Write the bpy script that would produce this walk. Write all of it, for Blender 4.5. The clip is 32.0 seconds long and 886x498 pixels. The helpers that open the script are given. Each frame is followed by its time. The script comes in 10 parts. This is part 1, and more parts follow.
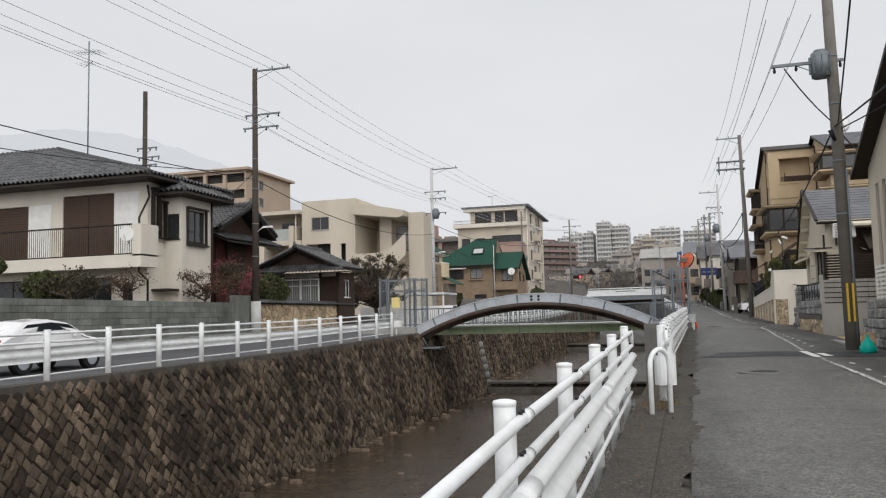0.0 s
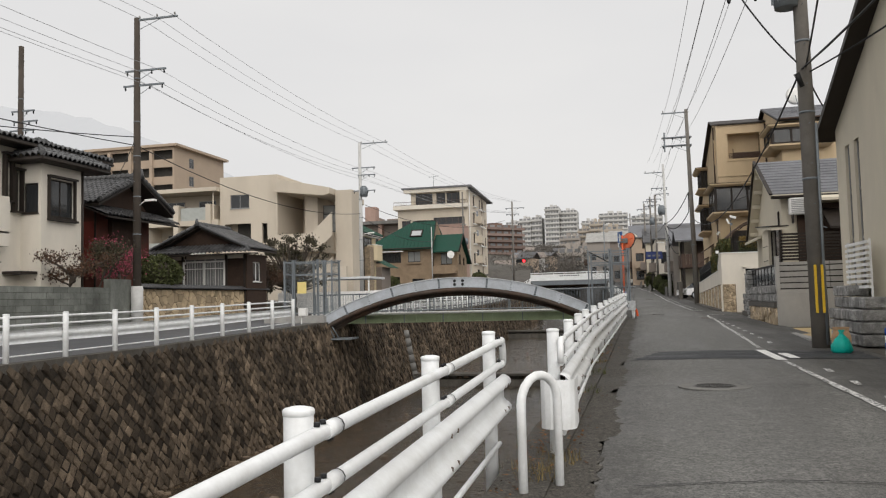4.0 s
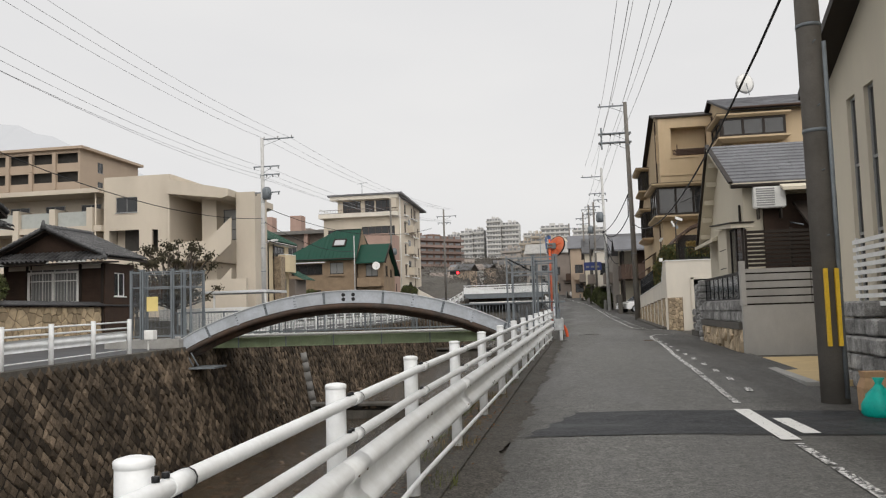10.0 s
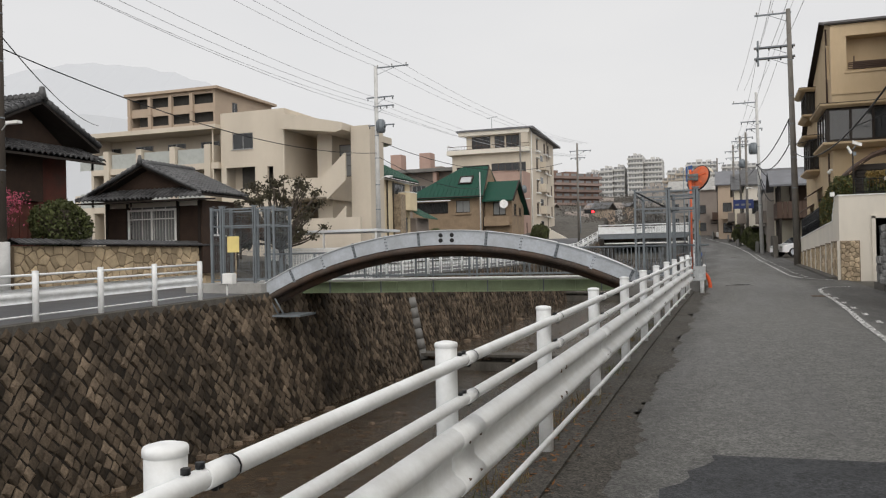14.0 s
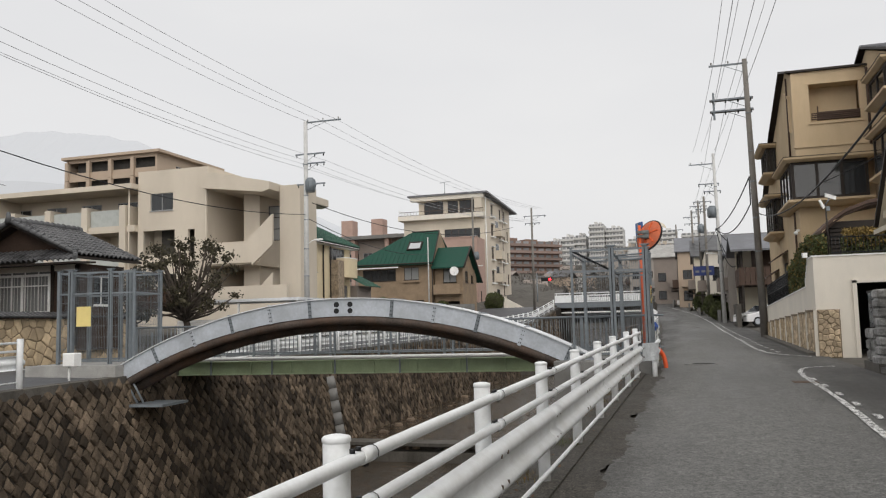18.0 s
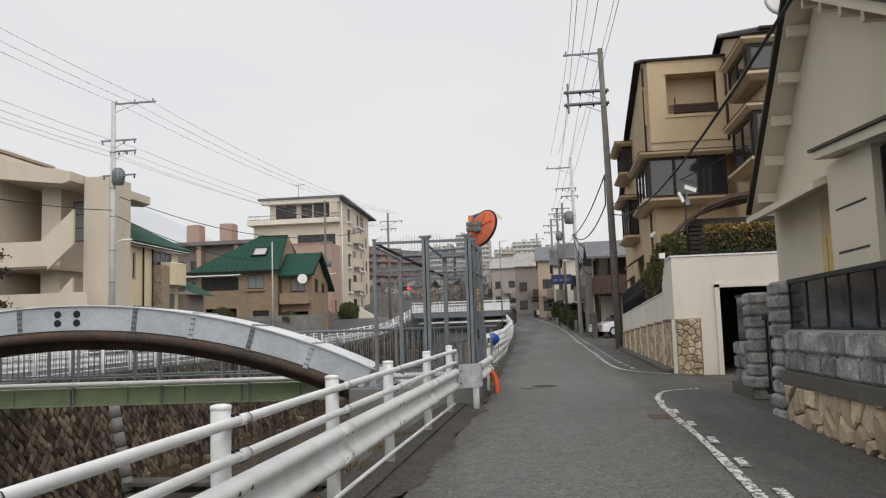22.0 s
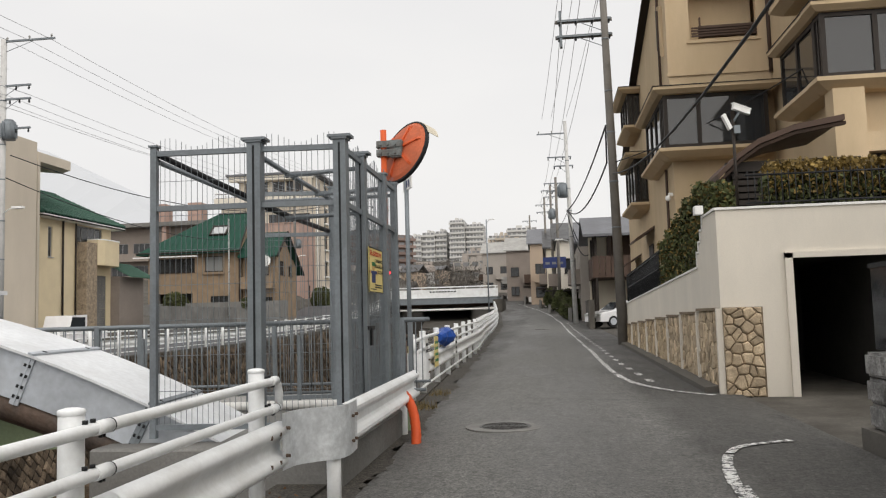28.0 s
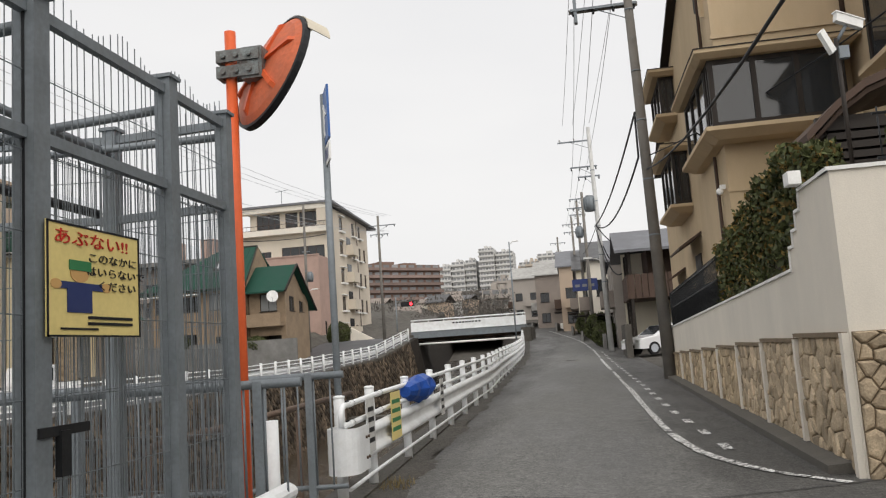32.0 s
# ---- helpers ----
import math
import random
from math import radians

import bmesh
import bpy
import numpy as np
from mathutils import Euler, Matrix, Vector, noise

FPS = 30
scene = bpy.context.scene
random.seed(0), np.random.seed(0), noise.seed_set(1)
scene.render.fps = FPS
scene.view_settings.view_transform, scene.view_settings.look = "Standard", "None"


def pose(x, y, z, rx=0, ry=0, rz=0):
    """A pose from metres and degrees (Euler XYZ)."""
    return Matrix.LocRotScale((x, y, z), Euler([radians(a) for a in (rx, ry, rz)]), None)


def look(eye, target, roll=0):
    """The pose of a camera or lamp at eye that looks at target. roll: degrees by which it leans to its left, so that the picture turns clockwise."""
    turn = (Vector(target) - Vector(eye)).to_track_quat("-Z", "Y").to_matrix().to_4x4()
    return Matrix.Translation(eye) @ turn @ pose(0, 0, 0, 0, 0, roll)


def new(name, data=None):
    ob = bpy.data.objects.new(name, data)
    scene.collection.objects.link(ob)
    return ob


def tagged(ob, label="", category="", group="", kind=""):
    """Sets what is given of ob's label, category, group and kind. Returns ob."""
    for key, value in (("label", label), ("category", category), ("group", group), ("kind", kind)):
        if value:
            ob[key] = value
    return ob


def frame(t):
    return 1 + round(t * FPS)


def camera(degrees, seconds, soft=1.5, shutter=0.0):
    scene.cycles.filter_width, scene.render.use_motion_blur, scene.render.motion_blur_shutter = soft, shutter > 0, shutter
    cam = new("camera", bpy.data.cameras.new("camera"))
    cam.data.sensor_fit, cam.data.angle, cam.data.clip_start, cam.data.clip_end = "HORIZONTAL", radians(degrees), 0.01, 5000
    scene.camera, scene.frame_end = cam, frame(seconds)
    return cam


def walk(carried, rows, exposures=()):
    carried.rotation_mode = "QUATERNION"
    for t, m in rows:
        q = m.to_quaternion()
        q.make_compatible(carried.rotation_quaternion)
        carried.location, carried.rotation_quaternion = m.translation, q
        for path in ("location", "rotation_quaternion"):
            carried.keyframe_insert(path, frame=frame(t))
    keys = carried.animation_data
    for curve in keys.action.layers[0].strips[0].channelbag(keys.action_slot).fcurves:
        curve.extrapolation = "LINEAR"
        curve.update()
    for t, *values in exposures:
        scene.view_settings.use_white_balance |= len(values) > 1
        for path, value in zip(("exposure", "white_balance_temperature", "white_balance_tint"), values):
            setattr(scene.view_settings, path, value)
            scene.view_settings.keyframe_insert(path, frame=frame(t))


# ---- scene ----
cam = camera(57.6, 32.0, soft=1.2)
PATH = [
    (0, (0.349, -19.25, 1.212), (-0.227, -17.342, 1.382), -1.4),
    (0.5, (0.346, -18.616, 1.208), (-0.3, -16.727, 1.335), -0.1),
    (1, (0.387, -17.904, 1.192), (-0.173, -15.987, 1.285), -0.8),
    (1.5, (0.425, -17.264, 1.212), (-0.114, -15.34, 1.297), -2.3),
    (2, (0.442, -16.602, 1.235), (-0.083, -14.675, 1.337), -2.2),
    (2.5, (0.519, -15.976, 1.266), (-0.061, -14.065, 1.365), -1.7),
    (3, (0.561, -15.349, 1.273), (0.023, -13.426, 1.38), -0.5),
    (3.5, (0.64, -14.685, 1.29), (0.178, -12.744, 1.422), -1.6),
    (5.5, (0.794, -11.957, 1.318), (0.321, -10.017, 1.429), -0.9),
    (6, (0.879, -11.365, 1.346), (0.414, -9.423, 1.462), -1.1),
    (6.5, (0.905, -10.76, 1.36), (0.482, -8.809, 1.49), -0.2),
    (7, (0.999, -10.186, 1.368), (0.578, -8.237, 1.515), -1.2),
    (7.5, (1.029, -9.523, 1.369), (0.561, -7.583, 1.496), -1.0),
    (8, (1.107, -8.928, 1.369), (0.661, -6.982, 1.489), -1.3),
    (8.5, (1.129, -8.307, 1.377), (0.671, -6.363, 1.491), -1.2),
    (9, (1.13, -7.769, 1.394), (0.673, -5.826, 1.522), -2.4),
    (9.5, (1.206, -7.198, 1.426), (0.759, -5.253, 1.559), -3.1),
    (10, (1.218, -6.524, 1.446), (0.892, -4.556, 1.603), -1.7),
    (10.5, (1.29, -5.955, 1.451), (0.954, -3.991, 1.633), -1.5),
    (11, (1.277, -5.289, 1.446), (0.814, -3.351, 1.627), -0.2),
    (11.5, (1.349, -4.692, 1.456), (0.915, -2.746, 1.609), 0.5),
    (12, (1.364, -4.065, 1.467), (0.923, -2.116, 1.547), 0.6),
    (12.5, (1.32, -3.488, 1.47), (0.832, -1.549, 1.46), -0.1),
    (13, (1.329, -2.965, 1.519), (0.699, -1.068, 1.485), -1.3),
    (13.5, (1.278, -2.437, 1.554), (0.622, -0.548, 1.546), -1.5),
    (15.5, (1.218, 0.338, 1.625), (0.551, 2.223, 1.66), 0.5),
    (16, (1.222, 0.811, 1.628), (0.627, 2.719, 1.689), 0.1),
    (16.5, (1.285, 1.536, 1.66), (0.739, 3.456, 1.787), -0.6),
    (17, (1.324, 2.14, 1.672), (0.855, 4.079, 1.816), 0.2),
    (17.5, (1.385, 2.89, 1.676), (0.927, 4.83, 1.835), -1.5),
    (18, (1.368, 3.439, 1.66), (0.793, 5.346, 1.844), -1.4),
    (18.5, (1.399, 4.185, 1.676), (0.88, 6.107, 1.865), -0.9),
    (19, (1.474, 4.937, 1.694), (1.05, 6.885, 1.855), -0.5),
    (19.5, (1.518, 5.52, 1.698), (1.136, 7.475, 1.874), -0.5),
    (20, (1.538, 6.136, 1.713), (1.055, 8.064, 1.936), -0.9),
    (20.5, (1.613, 6.827, 1.702), (1.211, 8.772, 1.934), -0.6),
    (21, (1.731, 7.459, 1.699), (1.496, 9.432, 1.928), -2.0),
    (21.5, (1.808, 8.112, 1.685), (1.577, 10.088, 1.891), -2.0),
    (22, (1.938, 8.649, 1.692), (1.677, 10.622, 1.893), -1.8),
    (22.5, (2.047, 9.295, 1.717), (1.581, 11.23, 1.919), -1.4),
    (23, (2.019, 9.989, 1.725), (1.471, 11.904, 1.911), -1.0),
    (23.5, (2.054, 10.579, 1.732), (1.461, 12.478, 1.931), -0.9),
    (24, (1.993, 11.235, 1.727), (1.394, 13.13, 1.952), 0.0),
    (24.5, (2.008, 11.813, 1.733), (1.46, 13.717, 2.003), -0.9),
    (25, (1.951, 12.555, 1.736), (1.432, 14.472, 1.973), -1.2),
    (25.5, (1.976, 13.267, 1.746), (1.634, 15.232, 1.892), -0.6),
    (27.5, (2.233, 15.905, 1.746), (1.895, 17.872, 1.878), -0.9),
    (28, (2.281, 16.598, 1.768), (2.028, 18.575, 1.937), -1.6),
    (28.5, (2.342, 17.232, 1.816), (2.021, 19.194, 2.033), -2.0),
    (29, (2.35, 17.87, 1.827), (1.982, 19.821, 2.066), -1.3),
    (29.5, (2.441, 18.557, 1.841), (2.038, 20.504, 2.057), -1.9),
    (30, (2.443, 19.225, 1.839), (2.073, 21.181, 2.033), -0.9),
    (30.5, (2.524, 19.958, 1.88), (2.25, 21.93, 2.076), -0.7),
    (31, (2.528, 20.541, 1.884), (2.227, 22.505, 2.108), -0.9),
    (31.5, (2.543, 21.197, 1.892), (2.233, 23.156, 2.147), -2.3),
    (32, (2.533, 21.857, 1.896), (2.208, 23.815, 2.143), -3.9),
]
walk(cam, [(t, look(eye, target, roll)) for t, eye, target, roll in PATH], ((0.0, -0.04, 6450, 10), (2.5, -0.01, 6720, 10), (6.0, -0.03, 6700, 10), (9.0, 0.02, 6700, 10), (12.5, -0.03, 6640, 10), (17.0, 0.02, 6640, 10), (21.0, 0.0, 6500, 10), (23.0, 0.02, 6620, 10), (25.0, -0.05, 6330, 10), (28.0, 0.14, 6740, 10), (29.0, 0.08, 6600, 10), (30.0, 0.06, 6690, 10), (31.0, 0.14, 6690, 10), (32.0, 0.16, 6680, 10)))

# ---- world, sun and exposure ----
world = bpy.data.worlds.new("overcast_sky")
scene.world = world
world.use_nodes = True
wn = world.node_tree
wn.nodes.clear()
w_out = wn.nodes.new("ShaderNodeOutputWorld")
w_bg = wn.nodes.new("ShaderNodeBackground")
w_sky = wn.nodes.new("ShaderNodeTexSky")
w_sky.sky_type = "NISHITA"
w_sky.sun_disc = False
w_sky.sun_elevation = radians(48)
w_sky.sun_rotation = radians(150)
w_sky.air_density = 1.0
w_sky.dust_density = 6.0
w_mix = wn.nodes.new("ShaderNodeMix")
w_mix.data_type = "RGBA"
w_mix.inputs[0].default_value = 0.93
# a closed cloud cover: nearly even light grey, with faint streaks
w_co = wn.nodes.new("ShaderNodeTexCoord")
w_no = wn.nodes.new("ShaderNodeTexNoise")
w_no.inputs["Scale"].default_value = 1.6
w_no.inputs["Detail"].default_value = 5.0
w_map = wn.nodes.new("ShaderNodeMapping")
w_map.inputs["Scale"].default_value = (1.0, 1.0, 3.2)
w_ramp = wn.nodes.new("ShaderNodeValToRGB")
w_ramp.color_ramp.elements[0].position = 0.3
w_ramp.color_ramp.elements[0].color = (7.7, 7.8, 8.05, 1)
w_ramp.color_ramp.elements[1].position = 0.75
w_ramp.color_ramp.elements[1].color = (8.5, 8.55, 8.65, 1)
wn.links.new(w_co.outputs["Generated"], w_map.inputs["Vector"])
wn.links.new(w_map.outputs["Vector"], w_no.inputs["Vector"])
wn.links.new(w_no.outputs["Fac"], w_ramp.inputs["Fac"])
wn.links.new(w_sky.outputs["Color"], w_mix.inputs[6])
wn.links.new(w_ramp.outputs["Color"], w_mix.inputs[7])
wn.links.new(w_mix.outputs[2], w_bg.inputs["Color"])
w_bg.inputs["Strength"].default_value = 0.1
wn.links.new(w_bg.outputs["Background"], w_out.inputs["Surface"])

sun_data = bpy.data.lights.new("sun", "SUN")
sun_data.energy = 1.95
sun_data.angle = radians(85)
sun_data.color = (1.0, 0.97, 0.93)
sun = new("sun", sun_data)
sun.matrix_world = look((0, 0, 60), (-28, 54, 0))


# ---- materials ----
def mat(name, col, rough=0.7, metal=0.0, var=0.25, scale=3.0, fine=40.0, bump=0.15, spec=0.22, dirt=None, dirt_amt=0.0, island=0.0, obj=0.0, streak=0.0, coat=0.0):
    """A surface with two sizes of uneven tone, optional dirt and fine relief. col: base colour."""
    m = bpy.data.materials.new(name)
    m.use_nodes = True
    nt = m.node_tree
    nd, ln = nt.nodes, nt.links
    bs = nd["Principled BSDF"]
    bs.inputs["Roughness"].default_value = rough
    bs.inputs["Metallic"].default_value = metal
    bs.inputs["Specular IOR Level"].default_value = spec
    bs.inputs["Coat Weight"].default_value = coat
    geo = nd.new("ShaderNodeNewGeometry")
    n1 = nd.new("ShaderNodeTexNoise")
    n1.inputs["Scale"].default_value = scale
    n1.inputs["Detail"].default_value = 6.0
    n1.inputs["Roughness"].default_value = 0.62
    n2 = nd.new("ShaderNodeTexNoise")
    n2.inputs["Scale"].default_value = fine
    n2.inputs["Detail"].default_value = 4.0
    if streak > 0:
        mp = nd.new("ShaderNodeMapping")
        mp.inputs["Scale"].default_value = (1.0, 1.0, streak)
        ln.new(geo.outputs["Position"], mp.inputs["Vector"])
        ln.new(mp.outputs["Vector"], n1.inputs["Vector"])
    else:
        ln.new(geo.outputs["Position"], n1.inputs["Vector"])
    ln.new(geo.outputs["Position"], n2.inputs["Vector"])

    def ramp(src, lo, hi, a=0.3, b=0.7):
        r = nd.new("ShaderNodeMapRange")
        r.inputs["From Min"].default_value, r.inputs["From Max"].default_value = a, b
        r.inputs["To Min"].default_value, r.inputs["To Max"].default_value = lo, hi
        ln.new(src, r.inputs["Value"])
        return r.outputs["Result"]

    def mul(a, b):
        k = nd.new("ShaderNodeMath")
        k.operation = "MULTIPLY"
        ln.new(a, k.inputs[0])
        ln.new(b, k.inputs[1])
        return k.outputs[0]

    v = mul(ramp(n1.outputs["Fac"], 1 - var, 1 + var), ramp(n2.outputs["Fac"], 1 - var * 0.6, 1 + var * 0.6))
    if island > 0:
        v = mul(v, ramp(geo.outputs["Random Per Island"], 1 - island, 1 + island, 0, 1))
    if obj > 0:
        oi = nd.new("ShaderNodeObjectInfo")
        v = mul(v, ramp(oi.outputs["Random"], 1 - obj, 1 + obj, 0, 1))
    sc = nd.new("ShaderNodeVectorMath")
    sc.operation = "SCALE"
    sc.inputs[0].default_value = col[:3]
    ln.new(v, sc.inputs["Scale"])
    out = sc.outputs["Vector"]
    if dirt:
        n3 = nd.new("ShaderNodeTexNoise")
        n3.inputs["Scale"].default_value = scale * 0.55
        n3.inputs["Detail"].default_value = 8.0
        n3.inputs["Roughness"].default_value = 0.7
        if streak > 0:
            ln.new(mp.outputs["Vector"], n3.inputs["Vector"])
        else:
            ln.new(geo.outputs["Position"], n3.inputs["Vector"])
        mx = nd.new("ShaderNodeMix")
        mx.data_type = "RGBA"
        mx.inputs[7].default_value = (*dirt, 1)
        ln.new(ramp(n3.outputs["Fac"], 0.0, dirt_amt, 0.42, 0.68), mx.inputs[0])
        ln.new(out, mx.inputs[6])
        out = mx.outputs[2]
    ln.new(out, bs.inputs["Base Color"])
    rr = ramp(n1.outputs["Fac"], max(0.03, rough - 0.1), min(1.0, rough + 0.1))
    ln.new(rr, bs.inputs["Roughness"])
    if bump > 0:
        bp = nd.new("ShaderNodeBump")
        bp.inputs["Strength"].default_value = bump
        bp.inputs["Distance"].default_value = 0.02
        ln.new(n2.outputs["Fac"], bp.inputs["Height"])
        ln.new(bp.outputs["Normal"], bs.inputs["Normal"])
    return m


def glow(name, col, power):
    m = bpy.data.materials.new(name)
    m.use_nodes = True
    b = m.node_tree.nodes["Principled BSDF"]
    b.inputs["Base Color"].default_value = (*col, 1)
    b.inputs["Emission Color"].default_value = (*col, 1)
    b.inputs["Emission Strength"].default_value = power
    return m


def asphalt_mat(name, tone, damp, rough, chip=0.35, cover=0.5, verge=False, blot=0.35, gloss=0.5):
    """Street surface: stone chips, mottling and damp stains of two sizes."""
    m = bpy.data.materials.new(name)
    m.use_nodes = True
    nt = m.node_tree
    nd, ln = nt.nodes, nt.links
    bs = nd["Principled BSDF"]
    bs.inputs["Specular IOR Level"].default_value = gloss
    geo = nd.new("ShaderNodeNewGeometry")

    def noise(scale, detail, stretch=None):
        n = nd.new("ShaderNodeTexNoise")
        n.inputs["Scale"].default_value = scale
        n.inputs["Detail"].default_value = detail
        n.inputs["Roughness"].default_value = 0.65
        src = geo.outputs["Position"]
        if stretch:
            mp = nd.new("ShaderNodeMapping")
            mp.inputs["Scale"].default_value = stretch
            ln.new(src, mp.inputs["Vector"])
            src = mp.outputs["Vector"]
        ln.new(src, n.inputs["Vector"])
        return n.outputs["Fac"]

    def rng_(src, lo, hi, a, b):
        r = nd.new("ShaderNodeMapRange")
        r.inputs["From Min"].default_value, r.inputs["From Max"].default_value = a, b
        r.inputs["To Min"].default_value, r.inputs["To Max"].default_value = lo, hi
        ln.new(src, r.inputs["Value"])
        return r.outputs["Result"]

    def mul(a, b):
        k = nd.new("ShaderNodeMath")
        k.operation = "MULTIPLY"
        ln.new(a, k.inputs[0])
        ln.new(b, k.inputs[1])
        return k.outputs[0]

    big = noise(blot, 7.0, (1.6, 0.35, 1.0) if verge else (0.6, 1.5, 1.0))
    mid = noise(3.5, 8.0)
    vor = nd.new("ShaderNodeTexVoronoi")
    vor.inputs["Scale"].default_value = 75.0
    ln.new(geo.outputs["Position"], vor.inputs["Vector"])
    sep = nd.new("ShaderNodeSeparateColor")
    ln.new(vor.outputs["Color"], sep.inputs["Color"])
    grain = rng_(sep.outputs["Red"], 1 - chip * 1.3, 1 + chip * 1.3, 0, 1)
    coarse = nd.new("ShaderNodeTexVoronoi")
    coarse.inputs["Scale"].default_value = 26.0
    ln.new(geo.outputs["Position"], coarse.inputs["Vector"])
    cs = nd.new("ShaderNodeSeparateColor")
    ln.new(coarse.outputs["Color"], cs.inputs["Color"])
    grain = mul(grain, rng_(cs.outputs["Green"], 0.8, 1.2, 0, 1))
    v = mul(mul(rng_(mid, 0.88, 1.12, 0.35, 0.65), grain), rng_(noise(14.0, 6.0), 0.86, 1.14, 0.35, 0.65))
    sc = nd.new("ShaderNodeVectorMath")
    sc.operation = "SCALE"
    sc.inputs[0].default_value = tone
    ln.new(v, sc.inputs["Scale"])
    wet = rng_(big, 0.0, 0.75, cover - 0.12, cover + 0.2)
    if verge:
        # the lane is rubbed pale; both edges stay damp and dirty, with a ragged limit
        sx = nd.new("ShaderNodeSeparateXYZ")
        ln.new(geo.outputs["Position"], sx.inputs[0])
        wob = nd.new("ShaderNodeMath")
        wob.operation = "MULTIPLY_ADD"
        wob.inputs[1].default_value = 1.6
        ln.new(noise(0.8, 6.0, (1.0, 0.5, 1.0)), wob.inputs[0])
        ln.new(sx.outputs["X"], wob.inputs[2])
        edge = nd.new("ShaderNodeMath")
        edge.operation = "MAXIMUM"
        ln.new(rng_(wob.outputs[0], 0.0, 1.0, 4.0, 4.8), edge.inputs[0])
        ln.new(rng_(wob.outputs[0], 0.85, 0.0, 1.25, 2.1), edge.inputs[1])
        both = nd.new("ShaderNodeMath")
        both.operation = "MAXIMUM"
        ln.new(wet, both.inputs[0])
        ln.new(edge.outputs[0], both.inputs[1])
        wet = both.outputs[0]
    mx = nd.new("ShaderNodeMix")
    mx.data_type = "RGBA"
    ln.new(wet, mx.inputs[0])
    ln.new(sc.outputs["Vector"], mx.inputs[6])
    sc2 = nd.new("ShaderNodeVectorMath")
    sc2.operation = "SCALE"
    sc2.inputs[0].default_value = damp
    ln.new(v, sc2.inputs["Scale"])
    ln.new(sc2.outputs["Vector"], mx.inputs[7])
    ln.new(mx.outputs[2], bs.inputs["Base Color"])
    ln.new(rng_(big, rough + 0.12, rough - 0.14, 0.4, 0.62), bs.inputs["Roughness"])
    bp = nd.new("ShaderNodeBump")
    bp.inputs["Strength"].default_value = 0.45
    bp.inputs["Distance"].default_value = 0.006
    ln.new(vor.outputs["Distance"], bp.inputs["Height"])
    ln.new(bp.outputs["Normal"], bs.inputs["Normal"])
    return m


def paint_mat(name, paint, wear):
    """Road paint rubbed off down to the asphalt; wear: share that is gone."""
    m = asphalt_mat(name, (0.08, 0.08, 0.079), (0.065, 0.065, 0.065), 0.7)
    nt = m.node_tree
    nd, ln = nt.nodes, nt.links
    bs = nd["Principled BSDF"]
    base = bs.inputs["Base Color"].links[0].from_socket
    geo = nd.new("ShaderNodeNewGeometry")
    n = nd.new("ShaderNodeTexNoise")
    n.inputs["Scale"].default_value = 16.0
    n.inputs["Detail"].default_value = 9.0
    n.inputs["Roughness"].default_value = 0.75
    ln.new(geo.outputs["Position"], n.inputs["Vector"])
    r = nd.new("ShaderNodeMapRange")
    edge = 0.34 + 0.32 * wear
    r.inputs["From Min"].default_value, r.inputs["From Max"].default_value = edge - 0.015, edge + 0.025
    ln.new(n.outputs["Fac"], r.inputs["Value"])
    mx = nd.new("ShaderNodeMix")
    mx.data_type = "RGBA"
    mx.inputs[7].default_value = (*paint, 1)
    ln.new(r.outputs["Result"], mx.inputs[0])
    ln.new(base, mx.inputs[6])
    ln.new(mx.outputs[2], bs.inputs["Base Color"])
    return m


ASPHALT = asphalt_mat("asphalt", (0.132, 0.131, 0.123), (0.062, 0.06, 0.056), 0.68, chip=0.4, verge=True)
ASPHALT_DARK = asphalt_mat("asphalt_patch", (0.06, 0.062, 0.066), (0.016, 0.018, 0.021), 0.62, cover=0.42, blot=1.1, gloss=0.18)
ASPHALT_EDGE = asphalt_mat("asphalt_shoulder", (0.062, 0.056, 0.047), (0.036, 0.031, 0.024), 0.85, chip=0.6)
FAR_ROAD = mat("far_road", (0.085, 0.087, 0.092), 0.55, var=0.2, scale=0.6, fine=30, bump=0.1)
LINE = paint_mat("road_paint", (0.78, 0.78, 0.76), 0.12)
LINE_WORN = paint_mat("worn_road_paint", (0.72, 0.72, 0.7), 0.47)
WHITE = mat("white_rail_paint", (0.83, 0.85, 0.86), 0.42, var=0.05, scale=5, fine=45, bump=0.06, dirt=(0.5, 0.49, 0.46), dirt_amt=0.4, spec=0.5)
GALVWHITE = mat("worn_white_galvanised", (0.66, 0.69, 0.71), 0.45, metal=0.15, var=0.2, scale=7, fine=30, bump=0.12, dirt=(0.42, 0.44, 0.46), dirt_amt=0.7)
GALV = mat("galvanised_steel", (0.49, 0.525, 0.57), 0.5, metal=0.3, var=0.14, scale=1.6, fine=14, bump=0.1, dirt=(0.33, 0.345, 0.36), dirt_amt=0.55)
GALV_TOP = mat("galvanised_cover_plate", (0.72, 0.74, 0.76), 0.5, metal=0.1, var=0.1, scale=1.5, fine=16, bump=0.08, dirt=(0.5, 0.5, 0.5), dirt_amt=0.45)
GREYSTEEL = mat("grey_painted_steel", (0.2, 0.225, 0.245), 0.5, metal=0.2, var=0.15, scale=4, fine=40, bump=0.06, dirt=(0.15, 0.16, 0.165), dirt_amt=0.4)
GREENBEAM = mat("pale_green_girder_paint", (0.33, 0.4, 0.25), 0.55, var=0.12, scale=2, fine=30, bump=0.05, dirt=(0.2, 0.23, 0.15), dirt_amt=0.5)
DARKPIPE = mat("rusty_dark_pipe", (0.07, 0.056, 0.048), 0.6, var=0.45, scale=2, fine=25, bump=0.35, dirt=(0.12, 0.07, 0.045), dirt_amt=0.8)
